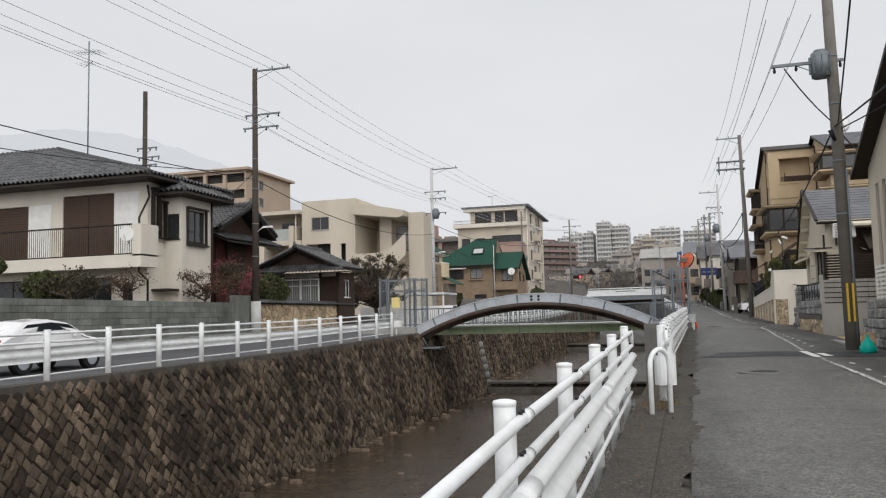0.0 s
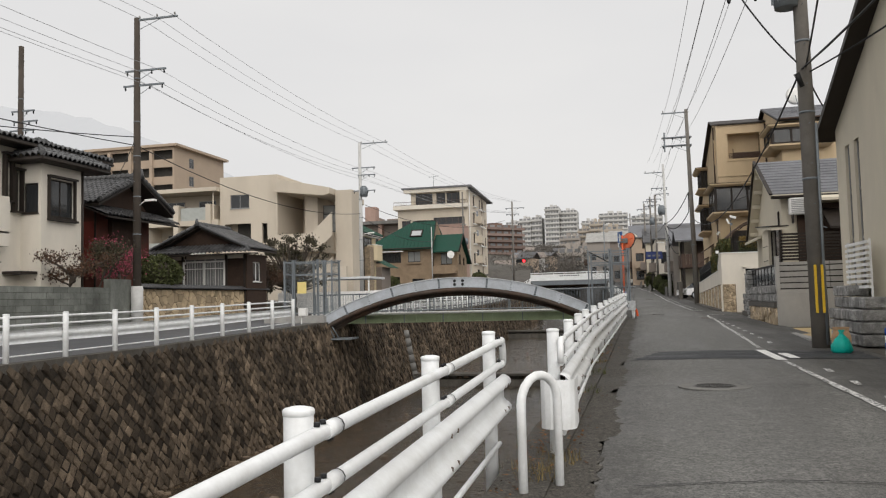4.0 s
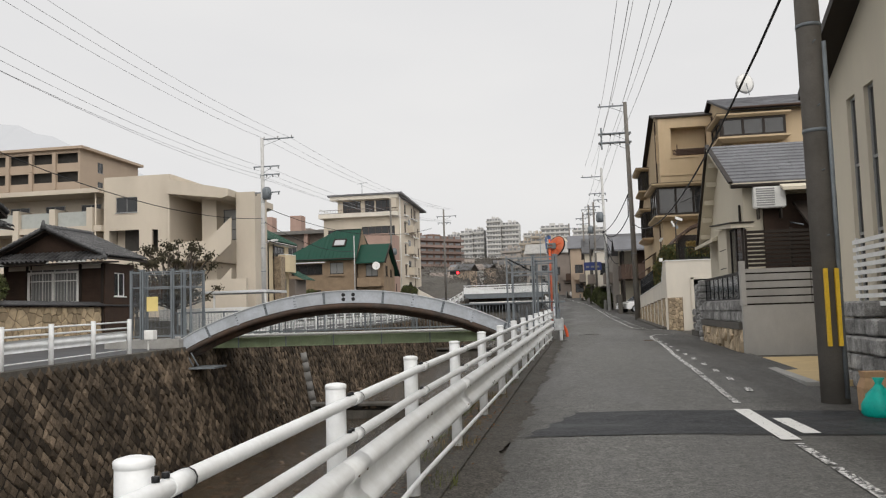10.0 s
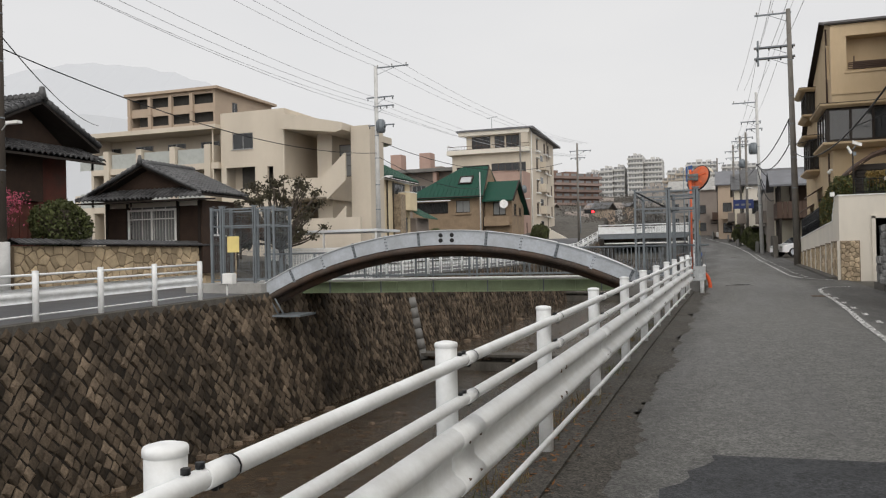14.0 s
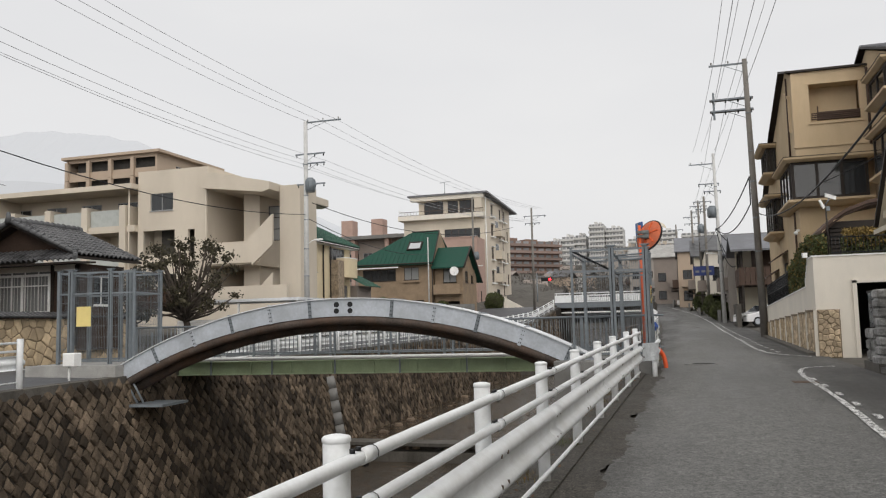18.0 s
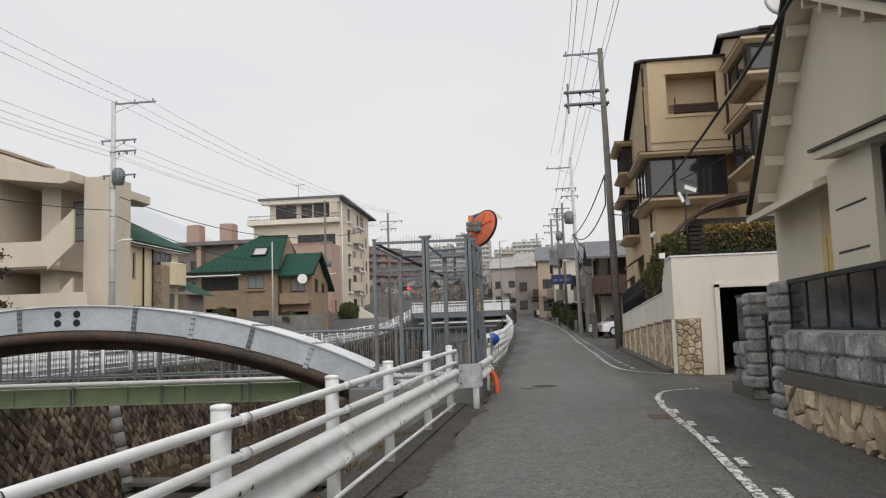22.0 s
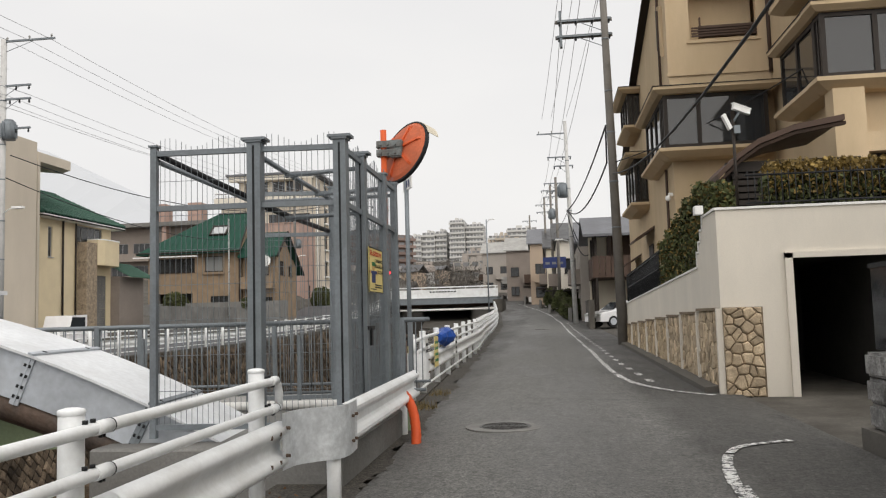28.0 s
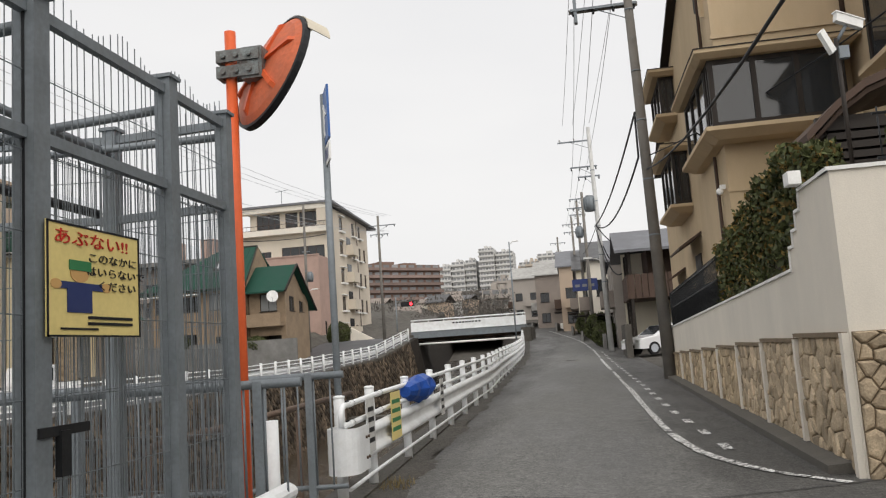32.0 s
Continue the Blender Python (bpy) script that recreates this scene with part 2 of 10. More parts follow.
RUST = mat("rusted_iron", (0.12, 0.085, 0.065), 0.8, var=0.3, scale=6, fine=50, bump=0.25)
LID = mat("cast_iron_lid", (0.075, 0.073, 0.07), 0.55, metal=0.3, var=0.3, scale=6, fine=50, bump=0.2)
CONC = mat("concrete", (0.36, 0.355, 0.34), 0.85, var=0.18, scale=1.4, fine=40, bump=0.25, dirt=(0.2, 0.195, 0.18), dirt_amt=0.5)
CONC_MID = mat("weathered_grey_concrete", (0.2, 0.197, 0.188), 0.85, var=0.2, scale=1.4, fine=40, bump=0.25, dirt=(0.11, 0.105, 0.095), dirt_amt=0.6)
CONC_PANEL = mat("pale_concrete", (0.42, 0.41, 0.385), 0.85, var=0.12, scale=1.2, fine=50, bump=0.15, dirt=(0.28, 0.27, 0.25), dirt_amt=0.5, streak=0.5)
CONC_BOARD = mat("weathered_grey_boards", (0.36, 0.35, 0.33), 0.8, var=0.14, scale=1.6, fine=50, bump=0.15, obj=0.06, dirt=(0.25, 0.24, 0.22), dirt_amt=0.5, streak=0.5)
CONC_DARK = mat("stained_concrete", (0.11, 0.102, 0.09), 0.85, var=0.3, scale=1.6, fine=30, bump=0.3, dirt=(0.045, 0.04, 0.033), dirt_amt=0.8, streak=0.4)
POLE = mat("concrete_pole", (0.185, 0.172, 0.155), 0.85, var=0.15, scale=2, fine=60, bump=0.15, dirt=(0.12, 0.112, 0.1), dirt_amt=0.6)
POLE_DARK = mat("dark_weathered_pole", (0.075, 0.062, 0.052), 0.85, var=0.15, scale=2, fine=60, bump=0.15, dirt=(0.05, 0.043, 0.036), dirt_amt=0.6)
POLE_PALE = mat("pale_pole_sleeve", (0.5, 0.5, 0.49), 0.7, var=0.12, scale=3, fine=50, bump=0.1)
IRON = mat("dark_iron", (0.022, 0.023, 0.025), 0.5, metal=0.3, var=0.2, scale=8, fine=60, bump=0.05)
BLACK = mat("black_rubber", (0.02, 0.02, 0.021), 0.6, var=0.2, scale=8, fine=60, bump=0.05)
WIRE = mat("wire", (0.03, 0.031, 0.034), 0.6, var=0.1, bump=0)
WIRE_PALE = mat("pale_wire", (0.42, 0.43, 0.45), 0.6, var=0.1, bump=0)
RSTONE = mat("river_wall_stone", (0.115, 0.088, 0.063), 0.9, var=0.4, scale=1.1, fine=22, bump=0.7, island=0.75, dirt=(0.022, 0.018, 0.014), dirt_amt=0.95, streak=0.3)
RSTONE_PIECE = mat("river_wall_stone_block", (0.115, 0.088, 0.063), 0.9, var=0.4, scale=1.1, fine=22, bump=0.7, obj=0.75, dirt=(0.022, 0.018, 0.014), dirt_amt=0.95, streak=0.3)
MORTAR = mat("dark_mortar", (0.026, 0.022, 0.018), 0.92, var=0.35, scale=2.5, fine=30, bump=0.4)
BEDSTONE = mat("river_bed_stone", (0.14, 0.105, 0.075), 0.8, var=0.4, scale=3, fine=25, bump=0.4, island=0.5)
DEADLEAF = mat("dead_leaf", (0.16, 0.075, 0.03), 0.8, var=0.4, scale=6, fine=30, bump=0.05, island=0.6)
GRASS = mat("dry_grass", (0.17, 0.13, 0.06), 0.9, var=0.35, scale=3, fine=40, bump=0.1, island=0.5)
MOSS = mat("green_tufts", (0.09, 0.1, 0.035), 0.9, var=0.35, scale=3, fine=40, bump=0.1, island=0.5)
CREAM = mat("cream_stucco", (0.63, 0.575, 0.465), 0.88, var=0.06, scale=0.8, fine=60, bump=0.12, dirt=(0.5, 0.46, 0.38), dirt_amt=0.4, streak=0.35)
WHITEWALL = mat("white_stucco", (0.72, 0.67, 0.585), 0.88, var=0.06, scale=0.8, fine=60, bump=0.12, dirt=(0.52, 0.5, 0.45), dirt_amt=0.4, streak=0.35)
APTWALL = mat("pale_cream_render", (0.6, 0.535, 0.445), 0.88, var=0.05, scale=0.4, fine=30, bump=0.08, dirt=(0.43, 0.38, 0.31), dirt_amt=0.45, streak=0.35)
TANWALL = mat("tan_tile_wall", (0.44, 0.35, 0.27), 0.85, var=0.06, scale=0.5, fine=25, bump=0.06)
YELLOWWALL = mat("mustard_render", (0.57, 0.445, 0.295), 0.88, var=0.08, scale=0.7, fine=50, bump=0.12, dirt=(0.38, 0.29, 0.17), dirt_amt=0.45, streak=0.35)
SANDWALL = mat("sand_yellow_render", (0.66, 0.56, 0.38), 0.88, var=0.08, scale=0.7, fine=40, bump=0.1)
PINKWALL = mat("dull_pink_tile", (0.4, 0.28, 0.235), 0.8, var=0.1, scale=1, fine=25, bump=0.08)
BROWNTILE = mat("brown_facing_tile", (0.27, 0.2, 0.135), 0.75, var=0.18, scale=1.2, fine=18, bump=0.15)
BRICKRED = mat("reddish_brown_cladding", (0.19, 0.125, 0.1), 0.85, var=0.2, scale=1.5, fine=25, bump=0.15)
BRICKPALE = mat("pinkish_balcony_fronts", (0.21, 0.155, 0.135), 0.85, var=0.15, scale=1.0, fine=20, bump=0.08, obj=0.25)
PIERSTONE = mat("brown_pier_stone", (0.3, 0.24, 0.175), 0.85, var=0.4, scale=4, fine=14, bump=0.4)
GREYBUILD = mat("grey_brown_building", (0.25, 0.215, 0.19), 0.85, var=0.12, scale=0.5, fine=15, bump=0.05)
# distant walls and panes: haze is painted in as paler base colours
HAZEBUILD = mat("haze_paled_building", (0.52, 0.515, 0.5), 0.9, var=0.05, scale=0.1, fine=4, bump=0.0)
HAZEGLASS = mat("haze_paled_glazing", (0.22, 0.225, 0.23), 0.4, var=0.15, scale=0.3, fine=4, bump=0.0, obj=0.3)
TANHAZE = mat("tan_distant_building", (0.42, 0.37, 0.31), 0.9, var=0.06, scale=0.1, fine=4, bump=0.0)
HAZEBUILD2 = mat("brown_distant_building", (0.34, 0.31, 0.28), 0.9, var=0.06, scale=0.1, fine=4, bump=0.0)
REDWOOD = mat("weathered_dark_red_boards", (0.12, 0.04, 0.03), 0.85, var=0.3, scale=2, fine=30, bump=0.25, dirt=(0.07, 0.05, 0.04), dirt_amt=0.6)
DARKWOOD = mat("dark_brown_boards", (0.048, 0.031, 0.023), 0.8, var=0.3, scale=2, fine=30, bump=0.2)
BROWNSHUT = mat("brown_shutter", (0.085, 0.056, 0.043), 0.7, var=0.12, scale=2, fine=40, bump=0.08)
TILE = mat("grey_roof_tile", (0.095, 0.097, 0.1), 0.5, spec=0.45, var=0.25, scale=1.5, fine=30, bump=0.15, island=0.3, dirt=(0.075, 0.077, 0.08), dirt_amt=0.5)
TILEDARK = mat("dark_roof_tile", (0.048, 0.048, 0.05), 0.42, spec=0.4, var=0.35, scale=1.5, fine=30, bump=0.15, island=0.4, dirt=(0.15, 0.15, 0.15), dirt_amt=0.45)
SLATE = mat("grey_slate_roof", (0.17, 0.175, 0.19), 0.6, spec=0.45, var=0.25, scale=1.2, fine=25, bump=0.2, island=0.25, dirt=(0.09, 0.09, 0.1), dirt_amt=0.6)
GREENROOF = mat("green_metal_roof", (0.012, 0.058, 0.04), 0.6, var=0.12, scale=1.0, fine=20, bump=0.08)
GREENEAVE = mat("pale_green_tile_roof", (0.035, 0.09, 0.065), 0.6, var=0.2, scale=2, fine=20, bump=0.1)
DARKTRIM = mat("dark_brown_trim", (0.03, 0.024, 0.02), 0.55, var=0.15, scale=3, fine=40, bump=0.05)
WHITETRIM = mat("white_trim", (0.8, 0.8, 0.78), 0.6, var=0.08, scale=3, fine=40, bump=0.05)
FRAME = mat("window_frame_aluminium", (0.33, 0.33, 0.33), 0.45, metal=0.3, var=0.08, bump=0.02)
CURTAIN = mat("pale_curtain", (0.55, 0.55, 0.53), 0.9, var=0.1, scale=5, fine=30, bump=0.1)
FROST = mat("frosted_balcony_panel", (0.42, 0.44, 0.42), 0.3, var=0.05, bump=0.0)
BLIND = mat("grey_roller_blind", (0.2, 0.2, 0.195), 0.85, var=0.08, scale=4, fine=60, bump=0.05)
# dark colour that puts in the dimness of interiors, grooves and openings
DIMFILL = mat("painted_dim_fill", (0.07, 0.066, 0.06), 0.9, var=0.2, bump=0)
BLOCKWALL = mat("grey_green_block_wall", (0.21, 0.22, 0.2), 0.9, var=0.22, scale=1.0, fine=30, bump=0.5, obj=0.2, dirt=(0.065, 0.068, 0.06), dirt_amt=0.85, streak=0.6)
GRANITE = mat("yellow_granite_stone", (0.47, 0.375, 0.26), 0.8, var=0.38, scale=3.2, fine=45, bump=0.4, obj=0.35, dirt=(0.33, 0.26, 0.18), dirt_amt=0.6)
GRANITE_J = mat("yellow_granite_field", (0.46, 0.36, 0.235), 0.8, var=0.22, scale=3.2, fine=45, bump=0.4, island=0.35, dirt=(0.32, 0.25, 0.17), dirt_amt=0.5)
STONEMORTAR = mat("brown_stone_joint", (0.2, 0.155, 0.105), 0.9, var=0.2, scale=5, fine=50, bump=0.3)
GREYSTONE = mat("grey_split_stone", (0.33, 0.325, 0.315), 0.88, var=0.4, scale=5, fine=40, bump=0.7, obj=0.25, dirt=(0.07, 0.07, 0.07), dirt_amt=0.75)
KERB = mat("kerb_stone", (0.12, 0.112, 0.1), 0.85, var=0.2, scale=2, fine=40, bump=0.3, dirt=(0.1, 0.095, 0.085), dirt_amt=0.6)
PAVE = mat("yellow_paving", (0.5, 0.38, 0.21), 0.8, var=0.12, scale=3, fine=60, bump=0.15)
ORANGE = mat("orange_enamel", (0.66, 0.115, 0.035), 0.4, var=0.08, scale=3, fine=40, bump=0.03, dirt=(0.5, 0.13, 0.06), dirt_amt=0.4)
ORANGE_FADED = mat("faded_orange_enamel", (0.52, 0.13, 0.06), 0.55, var=0.14, scale=5, fine=40, bump=0.06, dirt=(0.4, 0.15, 0.09), dirt_amt=0.5)
RUSTGALV = mat("rust_stained_zinc", (0.2, 0.22, 0.22), 0.65, metal=0.2, var=0.35, scale=14, fine=60, bump=0.2, dirt=(0.09, 0.05, 0.03), dirt_amt=0.7)
ORANGEHOSE = mat("orange_corrugated_hose", (0.6, 0.09, 0.025), 0.5, var=0.08, bump=0.05)
BLUE = mat("blue_tarpaulin", (0.015, 0.07, 0.32), 0.5, var=0.2, scale=8, fine=40, bump=0.2)
BLUESIGN = mat("blue_sign_enamel", (0.05, 0.13, 0.36), 0.4, var=0.08, bump=0.0)
YELLOW = mat("yellow_sign_enamel", (0.76, 0.62, 0.25), 0.45, var=0.06, scale=4, bump=0.02)
YELLOWBAR = mat("yellow_guard_bar", (0.7, 0.45, 0.04), 0.5, var=0.1, bump=0.02)
TEAL = mat("teal_plastic_bag", (0.0, 0.36, 0.3), 0.35, var=0.15, scale=9, fine=30, bump=0.15)
PAPERBAG = mat("brown_paper_bag", (0.42, 0.27, 0.16), 0.85, var=0.12, scale=6, bump=0.1)
CARPAINT = mat("white_car_paint", (0.78, 0.78, 0.79), 0.25, var=0.02, bump=0.0, coat=0.6)
DARKGLASS = mat("dark_car_glass", (0.02, 0.024, 0.028), 0.08, var=0.05, bump=0.0)
REDPAINT = mat("red_ink", (0.5, 0.03, 0.02), 0.5, var=0.05, bump=0.0)
GREENINK = mat("green_ink", (0.04, 0.2, 0.08), 0.5, var=0.05, bump=0.0)
NAVYINK = mat("navy_ink", (0.03, 0.045, 0.14), 0.5, var=0.05, bump=0.0)
SKININK = mat("buff_ink", (0.6, 0.36, 0.14), 0.5, var=0.05, bump=0.0)
WOODDOOR = mat("pale_yellow_wood", (0.58, 0.42, 0.17), 0.6, var=0.15, scale=3, fine=30, bump=0.1)
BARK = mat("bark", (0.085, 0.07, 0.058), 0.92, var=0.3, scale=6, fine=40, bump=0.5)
LEAF_DULL = mat("dull_winter_leaf", (0.05, 0.044, 0.026), 0.65, var=0.3, scale=2, fine=20, bump=0.05, island=0.5)
LEAF_RED = mat("bronze_leaf", (0.08, 0.045, 0.028), 0.7, var=0.3, scale=2, fine=20, bump=0.05, island=0.5)
HEDGE = mat("hedge_leaf", (0.065, 0.075, 0.028), 0.6, var=0.3, scale=2, fine=20, bump=0.05, island=0.5)
HEDGE_YEL = mat("yellowing_hedge_leaf", (0.19, 0.13, 0.04), 0.6, var=0.3, scale=2, fine=20, bump=0.05, island=0.5)
BLOSSOM = mat("pink_plum_blossom", (0.42, 0.09, 0.14), 0.7, var=0.3, scale=3, fine=20, bump=0.0, island=0.4)
FARTREE = mat("far_wood", (0.1, 0.092, 0.083), 0.95, var=0.2, scale=0.25, fine=2, bump=0.0, island=0.3, spec=0.05)
# no lamp: a pale glow stands in for mist over the hills
HILL = glow("mist_glow_hill", (0.3, 0.31, 0.325), 0.75)
MIRROR = mat("mirror_face", (0.85, 0.86, 0.87), 0.04, metal=1.0, var=0.01, bump=0.0)


def glass_mat(name, tint, rough=0.05):
    """Window pane seen from outside by day: part-clear tinted glass over a room painted dark."""
    m = bpy.data.materials.new(name)
    m.use_nodes = True
    b = m.node_tree.nodes["Principled BSDF"]
    b.inputs["Base Color"].default_value = (*tint, 1)
    b.inputs["Roughness"].default_value = rough
    b.inputs["Transmission Weight"].default_value = 0.35
    b.inputs["IOR"].default_value = 1.5
    return m


GLASS = glass_mat("window_glass", (0.05, 0.053, 0.056))
GLASS_PALE = glass_mat("frosted_window_glass", (0.34, 0.35, 0.35), 0.25)


def water_mat():
    m = bpy.data.materials.new("shallow_water")
    m.use_nodes = True
    nt = m.node_tree
    b = nt.nodes["Principled BSDF"]
    b.inputs["Roughness"].default_value = 0.06
    b.inputs["IOR"].default_value = 1.33
    b.inputs["Transmission Weight"].default_value = 0.9
    b.inputs["Base Color"].default_value = (0.34, 0.26, 0.18, 1)
    geo = nt.nodes.new("ShaderNodeNewGeometry")
    mp = nt.nodes.new("ShaderNodeMapping")
    mp.inputs["Scale"].default_value = (1.7, 2.6, 1.0)
    n = nt.nodes.new("ShaderNodeTexNoise")
    n.inputs["Scale"].default_value = 1.6
    n.inputs["Detail"].default_value = 5.0
    bp = nt.nodes.new("ShaderNodeBump")
    bp.inputs["Strength"].default_value = 0.9
    bp.inputs["Distance"].default_value = 0.11
    nt.links.new(geo.outputs["Position"], mp.inputs["Vector"])
    nt.links.new(mp.outputs["Vector"], n.inputs["Vector"])
    nt.links.new(n.outputs["Fac"], bp.inputs["Height"])
    nt.links.new(bp.outputs["Normal"], b.inputs["Normal"])
    return m


WATER = water_mat()


# ---- mesh helpers ----
def box(bm, x0, x1, y0, y1, z0, z1, m=None):
    """A box between two corners; m: an optional turn and place."""
    vs = [bm.verts.new((x, y, z)) for z in (z0, z1) for y in (y0, y1) for x in (x0, x1)]
    if m is not None:
        for v in vs:
            v.co = m @ v.co
    for a in ((0, 2, 3, 1), (4, 5, 7, 6), (0, 1, 5, 4), (1, 3, 7, 5), (3, 2, 6, 7), (2, 0, 4, 6)):
        bm.faces.new([vs[i] for i in a])
    return vs


def rod(bm, a, b, r, r2=None, n=8, cap=True):
    """A round bar from a to b."""
    a, b = Vector(a), Vector(b)
    r2 = r if r2 is None else r2
    d = (b - a).normalized()
    u = d.orthogonal().normalized()
    w = d.cross(u)
    ra, rb = [], []
    for i in range(n):
        k = 2 * math.pi * i / n
        o = u * math.cos(k) + w * math.sin(k)
        ra.append(bm.verts.new(a + o * r))
        rb.append(bm.verts.new(b + o * r2))
    for i in range(n):
        j = (i + 1) % n
        bm.faces.new((ra[i], ra[j], rb[j], rb[i])).smooth = True
    if cap:
        bm.faces.new(ra[::-1])
        bm.faces.new(rb)


def tube(bm, pts, r, n=8, closed=False):
    """A round bar along a line of points."""
    pts = [Vector(p) for p in pts]
    rings = []
    u = None
    for i, p in enumerate(pts):
        d = (pts[min(i + 1, len(pts) - 1)] - pts[max(i - 1, 0)]).normalized()
        if u is None:
            u = d.orthogonal().normalized()
        u = (u - d * u.dot(d)).normalized()
        w = d.cross(u)
        rr = r[i] if isinstance(r, (list, tuple)) else r
        rings.append([bm.verts.new(p + (u * math.cos(2 * math.pi * k / n) + w * math.sin(2 * math.pi * k / n)) * rr) for k in range(n)])
    for a, b in zip(rings, rings[1:]):
        for k in range(n):
            j = (k + 1) % n
            bm.faces.new((a[k], a[j], b[j], b[k])).smooth = True
    bm.faces.new(rings[0][::-1])
    bm.faces.new(rings[-1])


def prism(bm, poly, lo, hi, axis="z", m=None):
    """A flat outline, drawn out along an axis from lo to hi."""
    def at(p, h):
        v = {"z": (p[0], p[1], h), "y": (p[0], h, p[1]), "x": (h, p[0], p[1])}[axis]
        return m @ Vector(v) if m is not None else Vector(v)
    a = [bm.verts.new(at(p, lo)) for p in poly]
    b = [bm.verts.new(at(p, hi)) for p in poly]
    n = len(poly)
    bm.faces.new(a[::-1])
    bm.faces.new(b)
    for i in range(n):
        j = (i + 1) % n
        bm.faces.new((a[i], a[j], b[j], b[i]))


def loft(bm, rings, closed=False, caps=True, smooth=False):
    """Skin over rings of points that all have the same count."""
    rv = [[bm.verts.new(p) for p in r] for r in rings]
    n = len(rings[0])
    for a, b in zip(rv, rv[1:]):
        for k in range(n if closed else n - 1):
            j = (k + 1) % n
            bm.faces.new((a[k], a[j], b[j], b[k])).smooth = smooth
    if caps and closed:
        bm.faces.new(rv[0][::-1])
        bm.faces.new(rv[-1])


def finish(bm, name):
    bmesh.ops.recalc_face_normals(bm, faces=bm.faces)
    me = bpy.data.meshes.new(name)
    bm.to_mesh(me)
    bm.free()
    return me


def part(name, bm, material, parent, label=""):
    """One mesh object under a thing or under a part."""
    me = finish(bm, name)
    me.materials.append(material)
    ob = new(name, me)
    ob.parent = parent
    return tagged(ob, label)


def shared(name, me, parent, m=None, label=""):
    """One more object on a mesh that exists."""
    ob = new(name, me)
    ob.parent = parent
    if m is not None:
        ob.matrix_local = m
    return tagged(ob, label)


def thing(name, m, label, category, group="", kind=""):
    ob = new(name)
    ob.empty_display_size = 0.2
    ob.matrix_world = m
    return tagged(ob, label, category, group, kind)


def solid(name, bm, material, label="", category="", group="", kind="", m=None):
    """A thing or a piece of the setting that is one mesh."""
    me = finish(bm, name)
    me.materials.append(material)
    ob = new(name, me)
    if m is not None:
        ob.matrix_world = m
    return tagged(ob, label, category, group, kind)


def boxpart(name, dims, material, parent, label=""):
    bm = bmesh.new()
    box(bm, *dims)
    return part(name, bm, material, parent, label)


def bevelled(bm, w=0.01, seg=1):
    bmesh.ops.bevel(bm, geom=bm.edges[:], offset=w, segments=seg, affect="EDGES", clamp_overlap=True)
    return bm


# ---- lie of the land ----
def along(table):
    ys = [a for a, b in table]
    zs = [b for a, b in table]
    return lambda y: float(np.interp(y, ys, zs))


road_z = along([(-400, -9), (-60, -1.7), (-30, -0.85), (-15, -0.4), (-7, -0.16), (0, -0.05), (4, 0.03), (10, 0.16), (20, 0.29), (30, 0.38), (47, 0.6), (60, 0.85), (75, 1.3), (94, 2.1), (130, 3.6), (200, 8), (400, 22), (900, 34)])
left_z = along([(-400, -8), (-30, -0.55), (-10, -0.15), (0, 0.0), (8, 0.08), (13.5, 0.2), (21, 0.36), (30, 0.45), (59, 0.65), (70, 0.9), (84, 1.5), (94, 3.1), (130, 6), (200, 11), (400, 24), (900, 34)])
water_z = along([(-400, -6), (-20, -4.05), (0, -4.0), (30, -4.0), (36, -4.1), (36.01, -3.38), (74, -3.0), (74.01, -2.2), (100, -1.3), (200, 4), (900, 80)])
road_l = along([(-400, -0.45), (-8, -0.45), (-4, -0.4), (24, -0.1), (30, -0.3), (50, -0.9), (70, -1.5), (94, -3.0), (130, -7), (200, -16), (900, -110)])
road_r = along([(-400, 5.2), (30, 5.35), (47, 5.25), (70, 5.0), (94, 3.2), (130, -0.5), (200, -9), (900, -100)])
bank_x = along([(-400, -13.6), (21, -13.75), (26, -14.0), (40, -14.2), (70, -14.0), (84, -13.5), (94, -12.4), (130, -17), (200, -26), (900, -120)])
STATIONS = [-400, -200, -100, -60, -45] + list(np.arange(-30, 130, 2.0)) + [36.02, 74.02] + list(range(130, 220, 10)) + [260, 320, 400, 520, 650, 900]
STATIONS = sorted(set(float(s) for s in STATIONS))

bm = bmesh.new()
rings = []
for y in STATIONS:
    rz, lz, wz = road_z(y), left_z(y), water_z(y)
    rise = min(8.0, max(0.0, (y - 60) * 0.08))
    bx, rx = bank_x(y), road_l(y)
    depth = max(0.3, min(lz, rz) - wz + 0.35)
    rings.append([(-1500, y, lz + 3 + rise), (-70, y, lz + 3 + rise * 0.5), (-24, y, lz + 0.9), (-22.2, y, lz - 0.06), (bx - 0.5, y, lz - 0.06), (bx - 0.3, y, lz - 0.35),
                  (bx + 0.2 * depth - 0.3, y, wz - 0.3), (rx - 0.25 * depth + 0.25, y, wz - 0.3), (rx + 0.4, y, rz - 0.35), (rx + 0.6, y, rz - 0.05), (road_r(y), y, rz - 0.05), (road_r(y) + 2.5, y, rz - 0.05), (60, y, rz + 3 + rise * 0.6), (1500, y, rz + 3 + rise)])
loft(bm, rings)
ground = solid("ground", bm, CONC_DARK, "bare earth and asphalt under the streets and houses", "ground", kind="structure")

